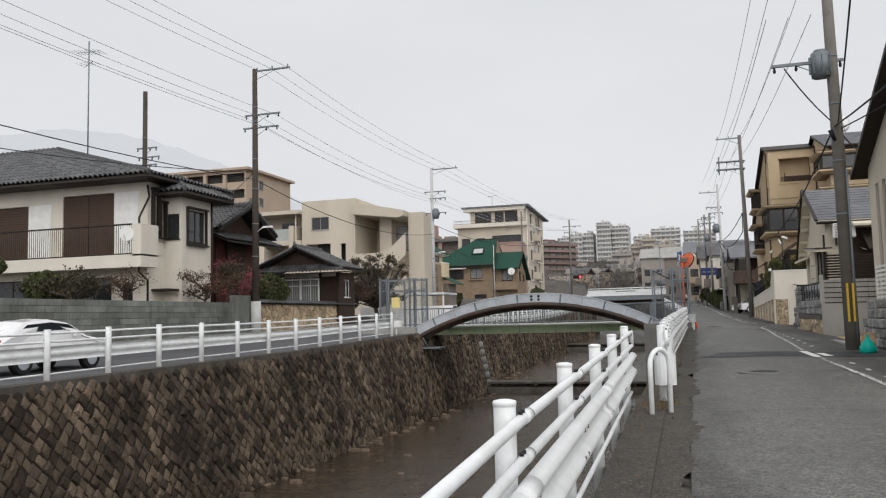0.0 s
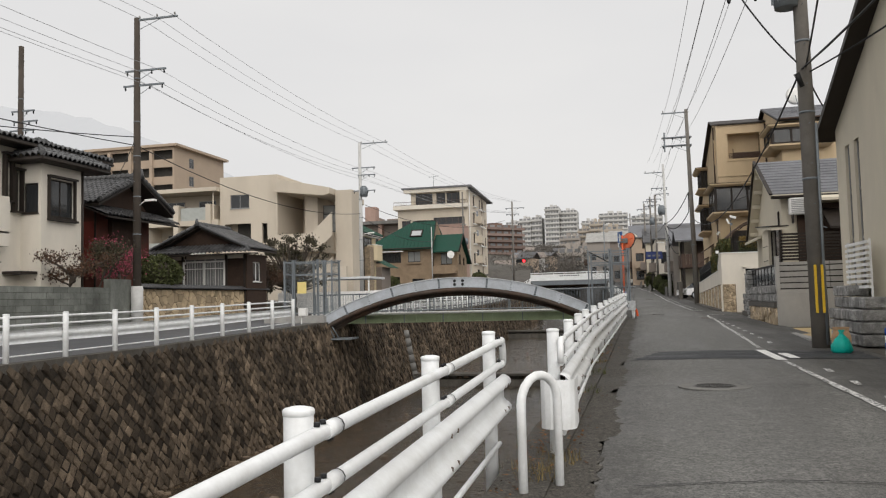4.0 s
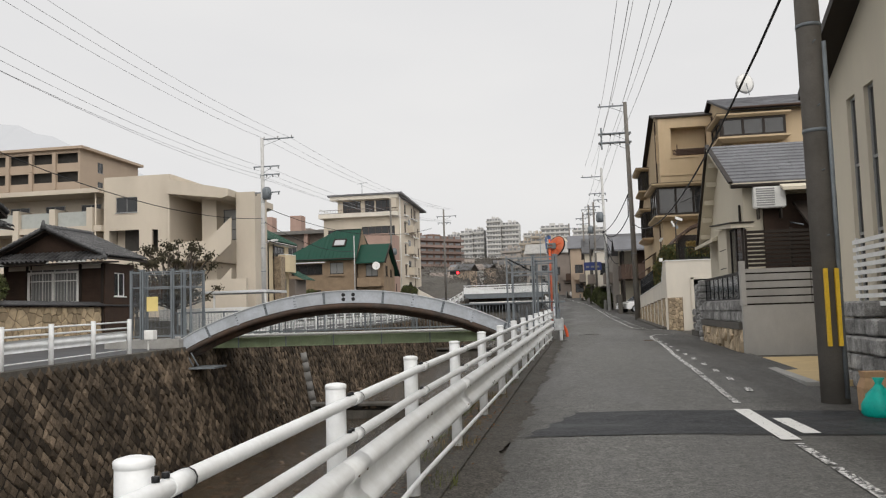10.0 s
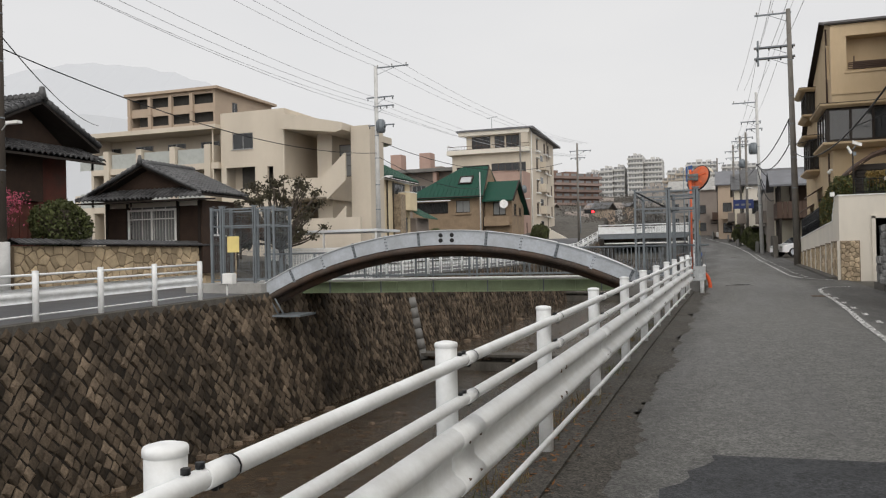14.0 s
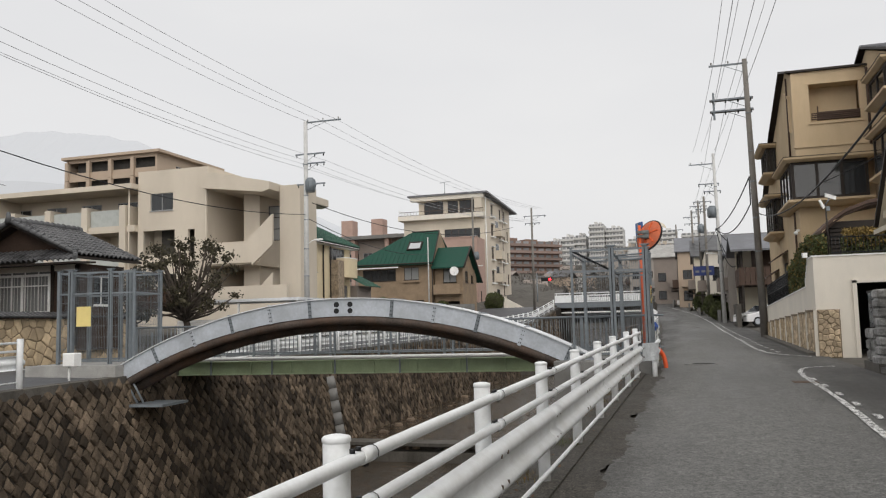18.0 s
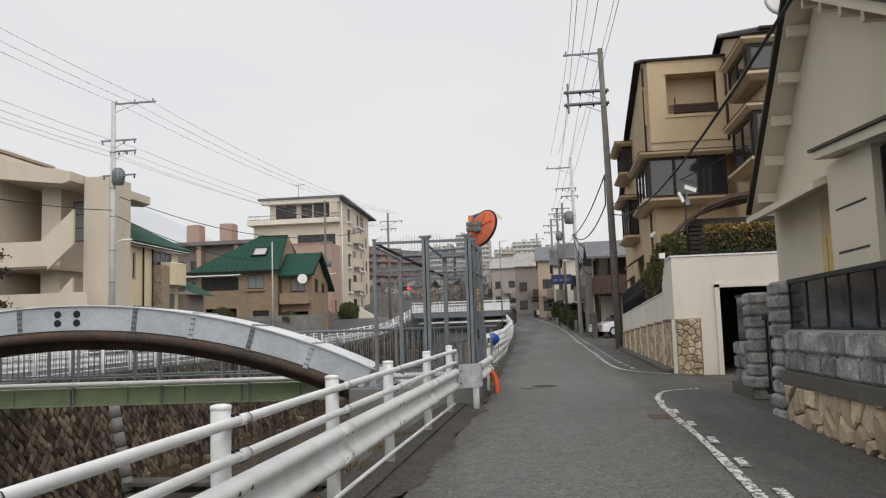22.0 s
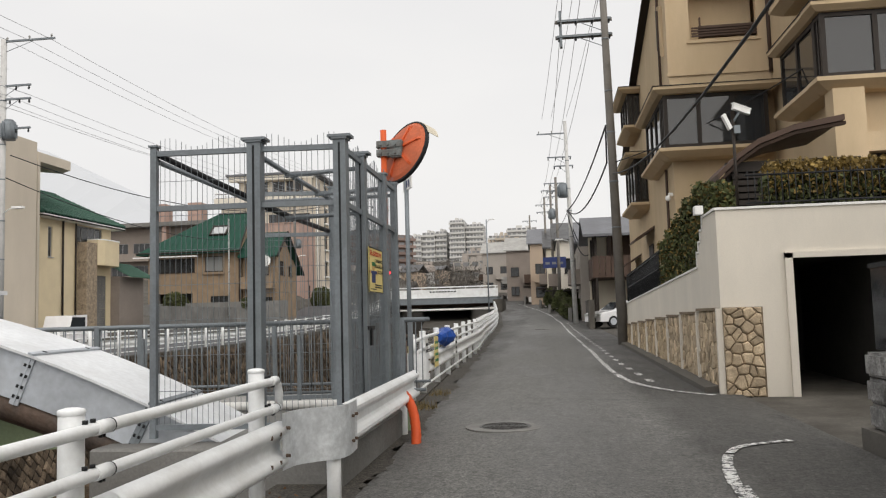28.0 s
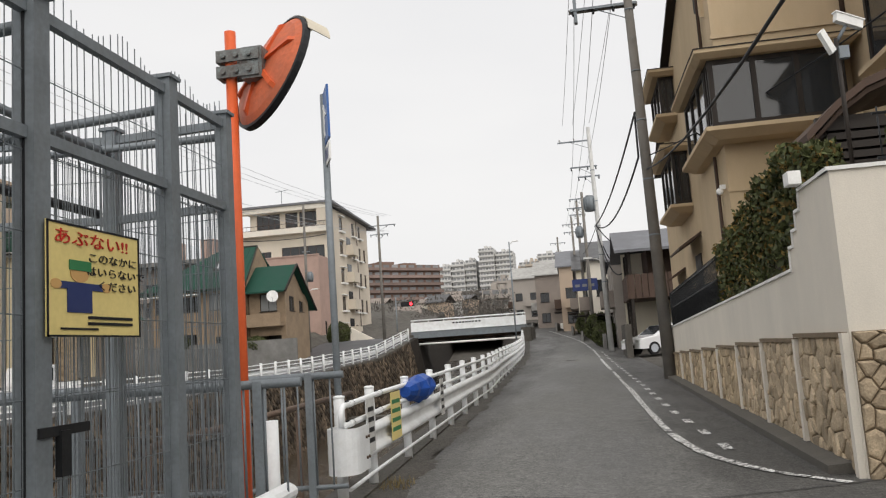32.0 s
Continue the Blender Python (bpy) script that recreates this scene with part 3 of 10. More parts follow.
# the street walked along, with its darker gutter strip on the river side
bm = bmesh.new()
loft(bm, [[(road_l(y) + 0.75, y, road_z(y) + 0.0), (2.2 + (road_l(y) + 0.3) * 0.8, y, road_z(y) + 0.035), (road_r(y), y, road_z(y))] for y in STATIONS])
street = solid("road", bm, ASPHALT, "worn grey asphalt street, damp and patched, climbing gently beside the river", "road", kind="structure")
rg_ = random.Random(14)
bm = bmesh.new()
SHOULDER = sorted(set(STATIONS + [round(float(v), 2) for v in np.arange(-24, 60, 0.11)]))
loft(bm, [[(road_l(y), y, road_z(y) - 0.02), (road_l(y) + 0.3, y, road_z(y) + 0.006), (road_l(y) + 0.79 + 0.1 * math.sin(y * 0.9) * math.sin(y * 2.3) + rg_.uniform(-0.05, 0.05), y, road_z(y) + 0.0035)] for y in SHOULDER])
solid("road_shoulder", bm, ASPHALT_EDGE, "dirty broken asphalt strip along the guard rail", "road", kind="structure")
bm = bmesh.new()
loft(bm, [[(-21.6, y, left_z(y)), (-17.8, y, left_z(y) + 0.05), (bank_x(y) - 0.35, y, left_z(y))] for y in STATIONS if -200 <= y <= 96])
solid("road_across_river", bm, FAR_ROAD, "damp asphalt street on the far bank", "road", kind="structure")


def river_side(name, xf, sign, zt, mat_, y0, y1, label):
    """A battered retaining wall with a kerb-like coping; sign +1: it leans out towards +x at its foot."""
    ys = [y for y in STATIONS if y0 <= y <= y1]
    b = bmesh.new()
    rr = []
    for y in ys:
        top, foot = zt(y) - 0.05, water_z(y) - 0.35
        k = 0.2
        rr.append([(xf(y) - sign * 0.45, y, foot), (xf(y) - sign * 0.45, y, top), (xf(y), y, top), (xf(y) + sign * k * (top - foot), y, foot)])
    loft(b, rr, closed=True)
    return solid(name, b, mat_, label, "retaining wall", kind="structure")


wall_far_bank = river_side("river_wall_west", bank_x, 1, left_z, MORTAR, -100, 200, "battered river wall of diagonal brown stone blocks on the far bank")
wall_near_bank = river_side("river_wall_east", road_l, -1, road_z, CONC_DARK, -100, 200, "dark stained river wall below the street")
# coping
for nm, xf, zf, s in (("coping_west", bank_x, left_z, -1), ("coping_east", road_l, road_z, 1)):
    b = bmesh.new()
    loft(b, [[(xf(y) + s * 0.42, y, zf(y) - 0.3), (xf(y) + s * 0.42, y, zf(y) + 0.03), (xf(y) - s * 0.03, y, zf(y) + 0.03), (xf(y) - s * 0.03, y, zf(y) - 0.3)] for y in STATIONS if -100 <= y <= 92], closed=True)
    solid(nm, b, CONC_DARK if s < 0 else ASPHALT_EDGE, "narrow mossy concrete coping on top of the river wall", "coping", kind="structure")

# water in three pools with weirs between them
def pool(x0, ya, yb, label):
    """One reach of open water; its face looks up."""
    b_ = bmesh.new()
    ys_ = [y for y in STATIONS if ya <= y <= yb]
    rows_ = [[b_.verts.new((x, y, water_z(y))) for x in (x0, -8.0, 1.5)] for y in ys_]
    for p_, q_ in zip(rows_, rows_[1:]):
        for k in range(2):
            b_.faces.new((p_[k], p_[k + 1], q_[k + 1], q_[k]))
    me = bpy.data.meshes.new("water")
    b_.to_mesh(me)
    b_.free()
    me.materials.append(WATER)
    tagged(new("water", me), label, "water", "", "structure")


pool(-14.5, -100, 36, "shallow brown rippling stream water")
pool(-16.0, 36.01, 74, "shallow brown water above the first weir")
pool(-16.0, 74.01, 130, "thin water on the upper channel floor")
for y, lo, hi in ((36.0, -4.4, -3.3), (74.0, -3.4, -2.15)):
    bm = bmesh.new()
    prism(bm, [(y + 0.45, lo - 0.4), (y + 0.45, hi - 0.16), (y - 0.05, hi - 0.14), (y - 0.05, hi - 0.01), (y + 0.02, hi), (y + 0.9, hi + 0.01), (y + 0.9, lo - 0.4)][::-1], -15.5, 1.2, "x")
    solid("weir", bm, CONC_DARK, "low concrete weir across the channel with a dark wet face", "weir", kind="structure")
rng = random.Random(4)
bm = bmesh.new()
for i in range(2600):
    y = rng.uniform(-14, 60)
    x = rng.uniform(-13.0, -1.2)
    s = rng.uniform(0.05, 0.2) * (1.5 if x < -12 else 1.0)
    z = water_z(y) - 0.12 + (0.13 if rng.random() < (0.5 if x < -12.1 else 0.06) else 0) + rng.uniform(-0.05, 0.03)
    vs = [(x + s * math.cos(k * 1.047 + rng.uniform(-0.2, 0.2)) * rng.uniform(0.8, 1.2), y + s * 0.85 * math.sin(k * 1.047) * rng.uniform(0.8, 1.2), z) for k in range(6)]
    lo = [bm.verts.new((a, b, c - 0.12)) for a, b, c in vs]
    hi = [bm.verts.new((x + (a - x) * 0.72, y + (b - y) * 0.72, c + s * 0.3)) for a, b, c in vs]
    for k in range(6):
        j = (k + 1) % 6
        bm.faces.new((lo[k], lo[j], hi[j], hi[k]))
    bm.faces.new(hi)
solid("river_bed_stones", bm, BEDSTONE, "brown cobbles on the stream bed under shallow water", "river bed", kind="stuff")

# ---- street markings and covers ----
def strip(bm, pts, w, lift, zf=road_z):
    """A painted band along a line of points on the ground."""
    rr = []
    for i, (x, y) in enumerate(pts):
        a, b = pts[max(i - 1, 0)], pts[min(i + 1, len(pts) - 1)]
        d = Vector((b[0] - a[0], b[1] - a[1])).normalized()
        n = Vector((-d.y, d.x)) * w / 2
        rr.append([(x + n.x, y + n.y, road_top(x + n.x, y + n.y) + lift), (x - n.x, y - n.y, road_top(x - n.x, y - n.y) + lift)])
    loft(bm, rr)


def road_top(x, y):
    a, m_, b = road_l(y) + 0.75, 2.2 + (road_l(y) + 0.3) * 0.8, road_r(y)
    k = (x - a) / (m_ - a) if x < m_ else (b - x) / (b - m_)
    return road_z(y) + 0.035 * max(0.0, min(1.0, k))


def smooth_line(pts, n=8):
    out = []
    for i in range(len(pts) - 1):
        p0, p1, p2, p3 = pts[max(i - 1, 0)], pts[i], pts[i + 1], pts[min(i + 2, len(pts) - 1)]
        for k in range(n):
            t = k / n
            out.append(tuple(0.5 * (2 * p1[c] + (p2[c] - p0[c]) * t + (2 * p0[c] - 5 * p1[c] + 4 * p2[c] - p3[c]) * t * t + (3 * p1[c] - p0[c] - 3 * p2[c] + p3[c]) * t ** 3) for c in range(len(p1))))
    out.append(tuple(pts[-1]))
    return out


bm = bmesh.new()
strip(bm, [(3.25, 4.6), (3.33, 2.4)], 0.2, 0.0125)
strip(bm, [(3.56, 3.85), (3.64, 2.8)], 0.2, 0.0125)
solid("road_marking", bm, LINE, "fresh short white edge dashes on the asphalt", "road marking", kind="structure")
bm = bmesh.new()


def broken_line(bm, pts, w):
    """A rubbed line: pieces of uneven length, width and gap."""
    line = smooth_line(pts, 30)
    i_ = 0
    while i_ < len(line) - 3:
        n_ = rg_.randint(3, 14)
        off = rg_.uniform(-0.012, 0.012)
        strip(bm, [(x + off, y) for x, y in line[i_:i_ + n_ + 1]], w * rg_.uniform(0.75, 1.1), 0.012)
        i_ += n_ + (rg_.randint(1, 2) if rg_.random() < 0.35 else 0)


broken_line(bm, [(3.3, 5.2), (3.36, 8), (3.45, 12.6), (3.62, 18), (3.66, 21.5), (3.75, 23.6), (4.1, 25.2), (4.8, 25.75)], 0.11)
broken_line(bm, [(3.36, 2.2), (3.42, -1), (3.45, -5), (3.45, -14), (3.5, -30)], 0.11)
broken_line(bm, [(4.9, 30.2), (4.2, 31.2), (3.75, 33), (3.6, 37), (3.55, 45), (3.3, 58), (2.95, 73.6), (1.9, 90), (-1.5, 120)], 0.12)
solid("road_edge_line", bm, LINE_WORN, "worn white edge line with a hook at the side lane", "road marking", kind="structure")
bm = bmesh.new()
for y in list(np.arange(-20, 2, 1.7)) + list(np.arange(6.5, 24, 1.5)):
    strip(bm, [(3.75, y), (3.78, y + 0.5)], 0.1, 0.012)
for y in np.arange(32.5, 70, 1.45):
    x = float(np.interp(y, [32, 37, 45, 58, 73], [4.2, 4.02, 3.97, 3.72, 3.4]))
    strip(bm, [(x, y), (x - 0.01, y + 0.55)], 0.13, 0.012)
solid("road_dashes", bm, LINE_WORN, "worn white dashes inside the edge line", "road marking", kind="structure")
# dark repair patch with its seam, and thin cracks
bm = bmesh.new()
rows_ = []
for k in range(13):
    y0 = 2.74 + k * 0.148
    rag = 0.16 * math.sin(k * 1.9) + rg_.uniform(-0.05, 0.05)
    rows_.append([(x, y0 + (0.0 if k else 0.02 * math.sin(x * 3)), road_top(x, y0) + 0.007) for x in np.linspace(0.55 + 0.05 * k + rag * 0.3, 5.15, 22)])
loft(bm, rows_)
solid("asphalt_patch", bm, ASPHALT_DARK, "darker damp repair strip across the street", "road patch", kind="structure")
bm = bmesh.new()
for line in ([(0.45, 2.72), (2, 2.75), (3.2, 2.7), (5.1, 2.85)], [(0.5, -1.5), (1.1, -1.35), (1.5, -1.42)], [(2.1, -1.4), (3.2, -1.3), (5.0, -1.6)], [(0.6, -7.5), (2.2, -7.3), (5, -7.7)], [(2.6, -11.5), (3.0, -10.6), (3.7, -10.2)], [(1.5, 30.1), (3.2, 29.6), (5.2, 30.3)], [(1.2, 36.3), (3.4, 36.0), (5.1, 36.4)], [(0.3, 22.1), (2.2, 21.8), (3.6, 22.2)]):
    strip(bm, [(x + rg_.uniform(-0.02, 0.02), y + rg_.uniform(-0.02, 0.02)) for x, y in smooth_line(line, 20)], 0.018, 0.0085)
solid("asphalt_cracks", bm, BLACK, "thin dark seams in the asphalt", "road crack", kind="structure")


def manhole(x, y, r, ring):
    m = thing("manhole_cover", Matrix.Translation((x, y, road_top(x, y) + 0.004)), "round cast iron manhole cover set in a concrete ring", "manhole cover", "manhole covers in the street")
    b = bmesh.new()
    n = 40
    loft(b, [[(math.cos(k * 2 * math.pi / n) * q, math.sin(k * 2 * math.pi / n) * q, h) for k in range(n)] for q, h in ((ring, -0.01), (ring, 0.004), (r, 0.006), (r, -0.01))], closed=True, caps=False)
    part("concrete_ring", b, CONC_MID, m)
    b = bmesh.new()
    loft(b, [[(math.cos(k * 2 * math.pi / n) * q, math.sin(k * 2 * math.pi / n) * q, h) for k in range(n)] for q, h in ((r * 0.99, -0.01), (r * 0.99, 0.008), (r * 0.93, 0.008))], closed=True)
    for ringq in (0.2, 0.36, 0.52, 0.68, 0.84):
        c = max(6, int(36 * ringq))
        for k in range(c):
            a = 2 * math.pi * k / c
            p = pose(math.cos(a) * r * ringq, math.sin(a) * r * ringq, 0.008, 0, 0, math.degrees(a))
            box(b, -0.012, 0.012, -0.022, 0.022, 0, 0.007, p)
    part("iron_lid", b, LID, m)


manhole(1.76, -1.5, 0.31, 0.52)
manhole(1.69, 26.9, 0.33, 0.5)
manhole(1.85, 62.0, 0.31, 0.45)
b = bmesh.new()
box(b, 3.3, 3.75, 20.85, 21.35, 0, 0.012)
solid("valve_cover", b, RUST, "small rusty square valve cover in the asphalt", "valve cover", m=Matrix.Translation((0, 0, road_top(3.5, 21) - 0.002)))


# ---- guard rails ----
def post_mesh(h, r=0.057):
    b = bmesh.new()
    n = 14
    loft(b, [[(math.cos(k * 2 * math.pi / n) * q, math.sin(k * 2 * math.pi / n) * q, z) for k in range(n)] for q, z in ((r, -0.3), (r, h - 0.036), (r * 0.98, h - 0.034), (r * 1.06, h - 0.031), (r * 1.07, h - 0.014), (r * 0.98, h - 0.007), (r * 0.5, h))], closed=True, smooth=True)
    me = finish(b, "post")
    me.materials.append(WHITE)
    return me


def beam_section(p, side, up, out):
    """The W of a crash barrier, as offsets along up and out."""
    prof = [(-0.175, 0.0), (-0.172, 0.025), (-0.155, 0.055), (-0.13, 0.075), (-0.1, 0.075), (-0.075, 0.058), (-0.055, 0.028), (-0.03, 0.008), (0.03, 0.008), (0.055, 0.028), (0.075, 0.058), (0.1, 0.075), (0.13, 0.075), (0.155, 0.055), (0.172, 0.025), (0.175, 0.0)]
    front = [p + up * a + out * (b_ + 0.004) for a, b_ in prof]
    back = [p + up * a + out * b_ for a, b_ in reversed(prof)]
    return front + back


def guard_rail(name, pts, h, side, label, group, beam_end=True, skip_first=False, top=(0.1, 0.3), ground_bar=True, hook_end=False, hook_start=False, bolts=True):
    """Posts at pts (x, y, ground height), two pipes, a W beam and a low pipe, on the given side (+1: towards +x)."""
    rail = thing(name, Matrix.Translation(pts[0]), label, "guard rail", group)
    inv = Vector(pts[0])
    P = [Vector(p) - inv for p in pts]
    me = post_mesh(h, 0.075 if side < 0 else 0.057)
    for p in P:
        shared("post", me, rail, Matrix.Translation(p))
    up = Vector((0, 0, 1))

    def offset(i, d):
        a, b_ = P[max(i - 1, 0)], P[min(i + 1, len(P) - 1)]
        t = (b_ - a).normalized()
        return Vector((t.y, -t.x, 0)) * d * side

    for drop in top:
        b_ = bmesh.new()
        line = [P[i] + up * (h - drop) + offset(i, 0.085) for i in range(len(P))]
        if hook_end:
            t = (P[-1] - P[-2]).normalized()
            e = line[-1]
            if drop == top[0]:
                line += [e + t * 0.14, e + t * 0.2 - up * 0.03, e + t * 0.23 - up * 0.09, e + t * 0.23 - up * (top[1] - top[0])]
            else:
                line += [e + t * 0.22]
        if hook_start:
            t = (P[0] - P[1]).normalized()
            e = line[0]
            if drop == top[0]:
                line = [e + t * 0.23 - up * (top[1] - top[0]), e + t * 0.23 - up * 0.09, e + t * 0.2 - up * 0.03, e + t * 0.14] + line
            else:
                line = [e + t * 0.22] + line
        tube(b_, line, 0.03, 10)
        for i in range(len(P)):
            c = P[i] + up * (h - drop) + offset(i, 0.085)
            t = (P[min(i + 1, len(P) - 1)] - P[max(i - 1, 0)]).normalized()
            rod(b_, c + t * 0.04, c + t * 0.17, 0.034, n=10)
        pipe = part("pipe", b_, WHITE, rail)
        b_ = bmesh.new()
        for i in range(len(P)):
            c = P[i] + up * (h - drop) + offset(i, 0.085)
            t = (P[min(i + 1, len(P) - 1)] - P[max(i - 1, 0)]).normalized()
            for s in (-1, 1):
                rod(b_, c + t * s * 0.03 + up * 0.03, c + t * s * 0.03 + up * 0.047, 0.013, n=6)
                rod(b_, c + t * (0.105 + s * 0.012) - up * 0.028, c + t * (0.105 + s * 0.012) - up * 0.046, 0.01, n=6)
            rod(b_, c + t * 0.165, c + t * 0.172, 0.0355, n=10)
        part("clamp_bolt", b_, IRON, pipe, "dark clamp bolts")["kind"] = "stuff"
    b_ = bmesh.new()
    rr = []
    for i in range(len(P)):
        o = offset(i, 1)
        rr.append(beam_section(P[i] + up * (h - 0.58) + o * 0.07, side, up, o))
    if beam_end:
        t = (P[-1] - P[-2]).normalized()
        rr.append([v + t * 0.25 for v in rr[-1]])
        t = (P[0] - P[1]).normalized()
        rr.insert(0, [v + t * 0.25 for v in rr[0]])
    loft(b_, rr, closed=True, smooth=True)
    beam = part("beam", b_, WHITE, rail, "ribbed white steel crash beam")
    if bolts:
        b_ = bmesh.new()
        for i in range(0, len(P) - 1, 2):
            o = offset(i, 1)
            t = (P[min(i + 1, len(P) - 1)] - P[max(i - 1, 0)]).normalized()
            loft(b_, [beam_section(P[i] + up * (h - 0.58) + o * 0.0745 + t * q, side, up, o) for q in (-0.17, 0.17)], closed=True, smooth=True)
        part("lap_joint", b_, WHITE, beam, "overlapping beam ends")["kind"] = "stuff"
        b_ = bmesh.new()
        for i in range(len(P)):
            o = offset(i, 1)
            t = (P[min(i + 1, len(P) - 1)] - P[max(i - 1, 0)]).normalized()
            for a in (-0.09, 0.09):
                for u in (-0.10, 0.10):
                    c = P[i] + up * (h - 0.58 + u) + o * 0.13 + t * a
                    rod(b_, c, c + o * 0.022, 0.016, n=6)
        part("bolts", b_, RUST, beam, "rusty bolt heads")["kind"] = "stuff"
    if ground_bar:
        b_ = bmesh.new()
        tube(b_, [P[i] + up * 0.17 + offset(i, 0.075) for i in range(len(P))], 0.021, 8)
        part("low_pipe", b_, WHITE, rail)
    return rail


RAILH = 1.14
near_rail = [(float(np.interp(y, [-6.4, 0, 4.3, 8.85, 11, 17.5, 22.2], [-0.08, -0.16, -0.09, -0.01, 0.03, 0.11, 0.19])), y, float(np.interp(y, [-6.4, 0, 8.6, 15.3, 22.2], [1.02, 1.1, 1.25, 1.35, 1.44])) - RAILH) for y in (-6.4, -4.27, -2.16, 0.0, 2.15, 4.33, 6.55, 8.85, 10.95, 13.07, 15.3, 17.5, 20.0, 22.2)]
guard_rail("guard_rail", near_rail, RAILH, 1, "white steel guard rail with two pipes and a ribbed crash beam", "guard rails along the river", hook_start=True, hook_end=True)
low_rail = []
for k in range(16, -1, -1):
    y = -7.0 - 2.07 * k
    low_rail.append((float(np.interp(y, [-15.3, -11.05, -8.95, -6.9], [-0.55, -0.56, -0.58, -0.58])), y, float(np.interp(y, [-42, -17.4, -15.3, -13.2, -11.05, -8.95, -6.9], [-0.6, 0.7, 0.8, 0.86, 0.92, 0.965, 1.03])) - RAILH))
guard_rail("guard_rail", low_rail, RAILH, 1, "white steel river edge guard rail ending in a bent pipe", "guard rails along the river", hook_end=True)
upper_rail = [(0.0, 29.95, road_z(30))] + [(float(np.interp(y, [31, 44, 50, 70, 92], [0.0, -0.15, -0.45, -1.1, -2.7])), y, road_z(y) + 0.02) for y in np.arange(31.15, 93, 2.0)]
guard_rail("guard_rail", upper_rail, 1.12, 1, "white guard rail curving up towards the road bridge", "guard rails along the river", hook_start=True, bolts=False)
far_rail = [(-14.05, 19.15 - 2.085 * k, left_z(19.15 - 2.085 * k)) for k in range(31, -1, -1)]
guard_rail("guard_rail", far_rail, 1.22, -1, "white guard rail along the far bank street", "guard rails along the far bank", bolts=False)
far_rail2 = [(bank_x(y) - 0.3, y, left_z(y)) for y in np.arange(28.5, 93, 2.0)]
guard_rail("guard_rail", far_rail2, 1.1, -1, "white guard rail on the far bank beyond the arch", "guard rails along the far bank", bolts=False)


def end_sleeve(x, y, z, yaw, label):
    """The rounded white end cap of a crash beam."""
    s = thing("barrier_end_sleeve", pose(x, y, z, 0, 0, yaw), label, "barrier end cap", "end caps of the guard rails")
    b_ = bmesh.new()
    arc_ = [(-0.15, 0.3), (-0.16, 0.05)] + [(-0.16 * math.cos(k * 0.3927), 0.05 - 0.15 * math.sin(k * 0.3927)) for k in range(1, 8)] + [(0.16, 0.05), (0.15, 0.45)]
    inner = [(x * 0.955, y + 0.008) for x, y in reversed(arc_)]
    prism(b_, arc_ + inner, -0.22, 0.22)
    cap_ = part("cap", b_, WHITE, s)
    b_ = bmesh.new()
    for dy, dz in ((0.3, 0.1), (0.3, -0.1), (0.38, 0.1), (0.38, -0.1)):
        rod(b_, (0.155, dy, dz), (0.172, dy, dz), 0.016, n=6)
    part("bolt", b_, RUST, cap_)["kind"] = "stuff"
    return s


end_sleeve(-0.03, -6.62, 0.35, 0, "rounded white steel end cap of the street rail")
end_sleeve(0.14, 29.55, 0.98, 0, "boxy white end cap of the upper guard rail")


def hoop(x0, y0, x1, y1, z, h):
    s = thing("hoop_barrier", Matrix.Translation((x0, y0, z)), "white bent pipe hoop closing the gap between two rails", "hoop barrier")
    b_ = bmesh.new()
    d = Vector((x1 - x0, y1 - y0, 0))
    r = d.length / 2
    pts = [Vector((0, 0, -0.2)), Vector((0, 0, h - r))]
    for k in range(1, 9):
        a = math.pi * k / 9
        pts.append(d * 0.5 - d * 0.5 * math.cos(a) + Vector((0, 0, h - r + r * math.sin(a))))
    pts += [Vector((d.x, d.y, h - r)), Vector((d.x, d.y, -0.2))]
    tube(b_, pts, 0.035, 10)
    part("pipe", b_, WHITE, s)


hoop(-0.19, -7.85, 0.05, -7.5, road_z(-7.8) - 0.02, 0.91)


# ---- arch bridge that carries a pipe, with its deck girder ----
BR = pose(-7.46, 23.34, 0, 0, 0, 5.7)
arch = thing("pipe_arch_bridge", BR, "galvanised steel arch bridge of bolted plates carrying a dark pipe", "arch bridge")
R_ARCH = 13.6
def arch_z(u):
    return 2.38 - R_ARCH + math.sqrt(R_ARCH * R_ARCH - u * u)


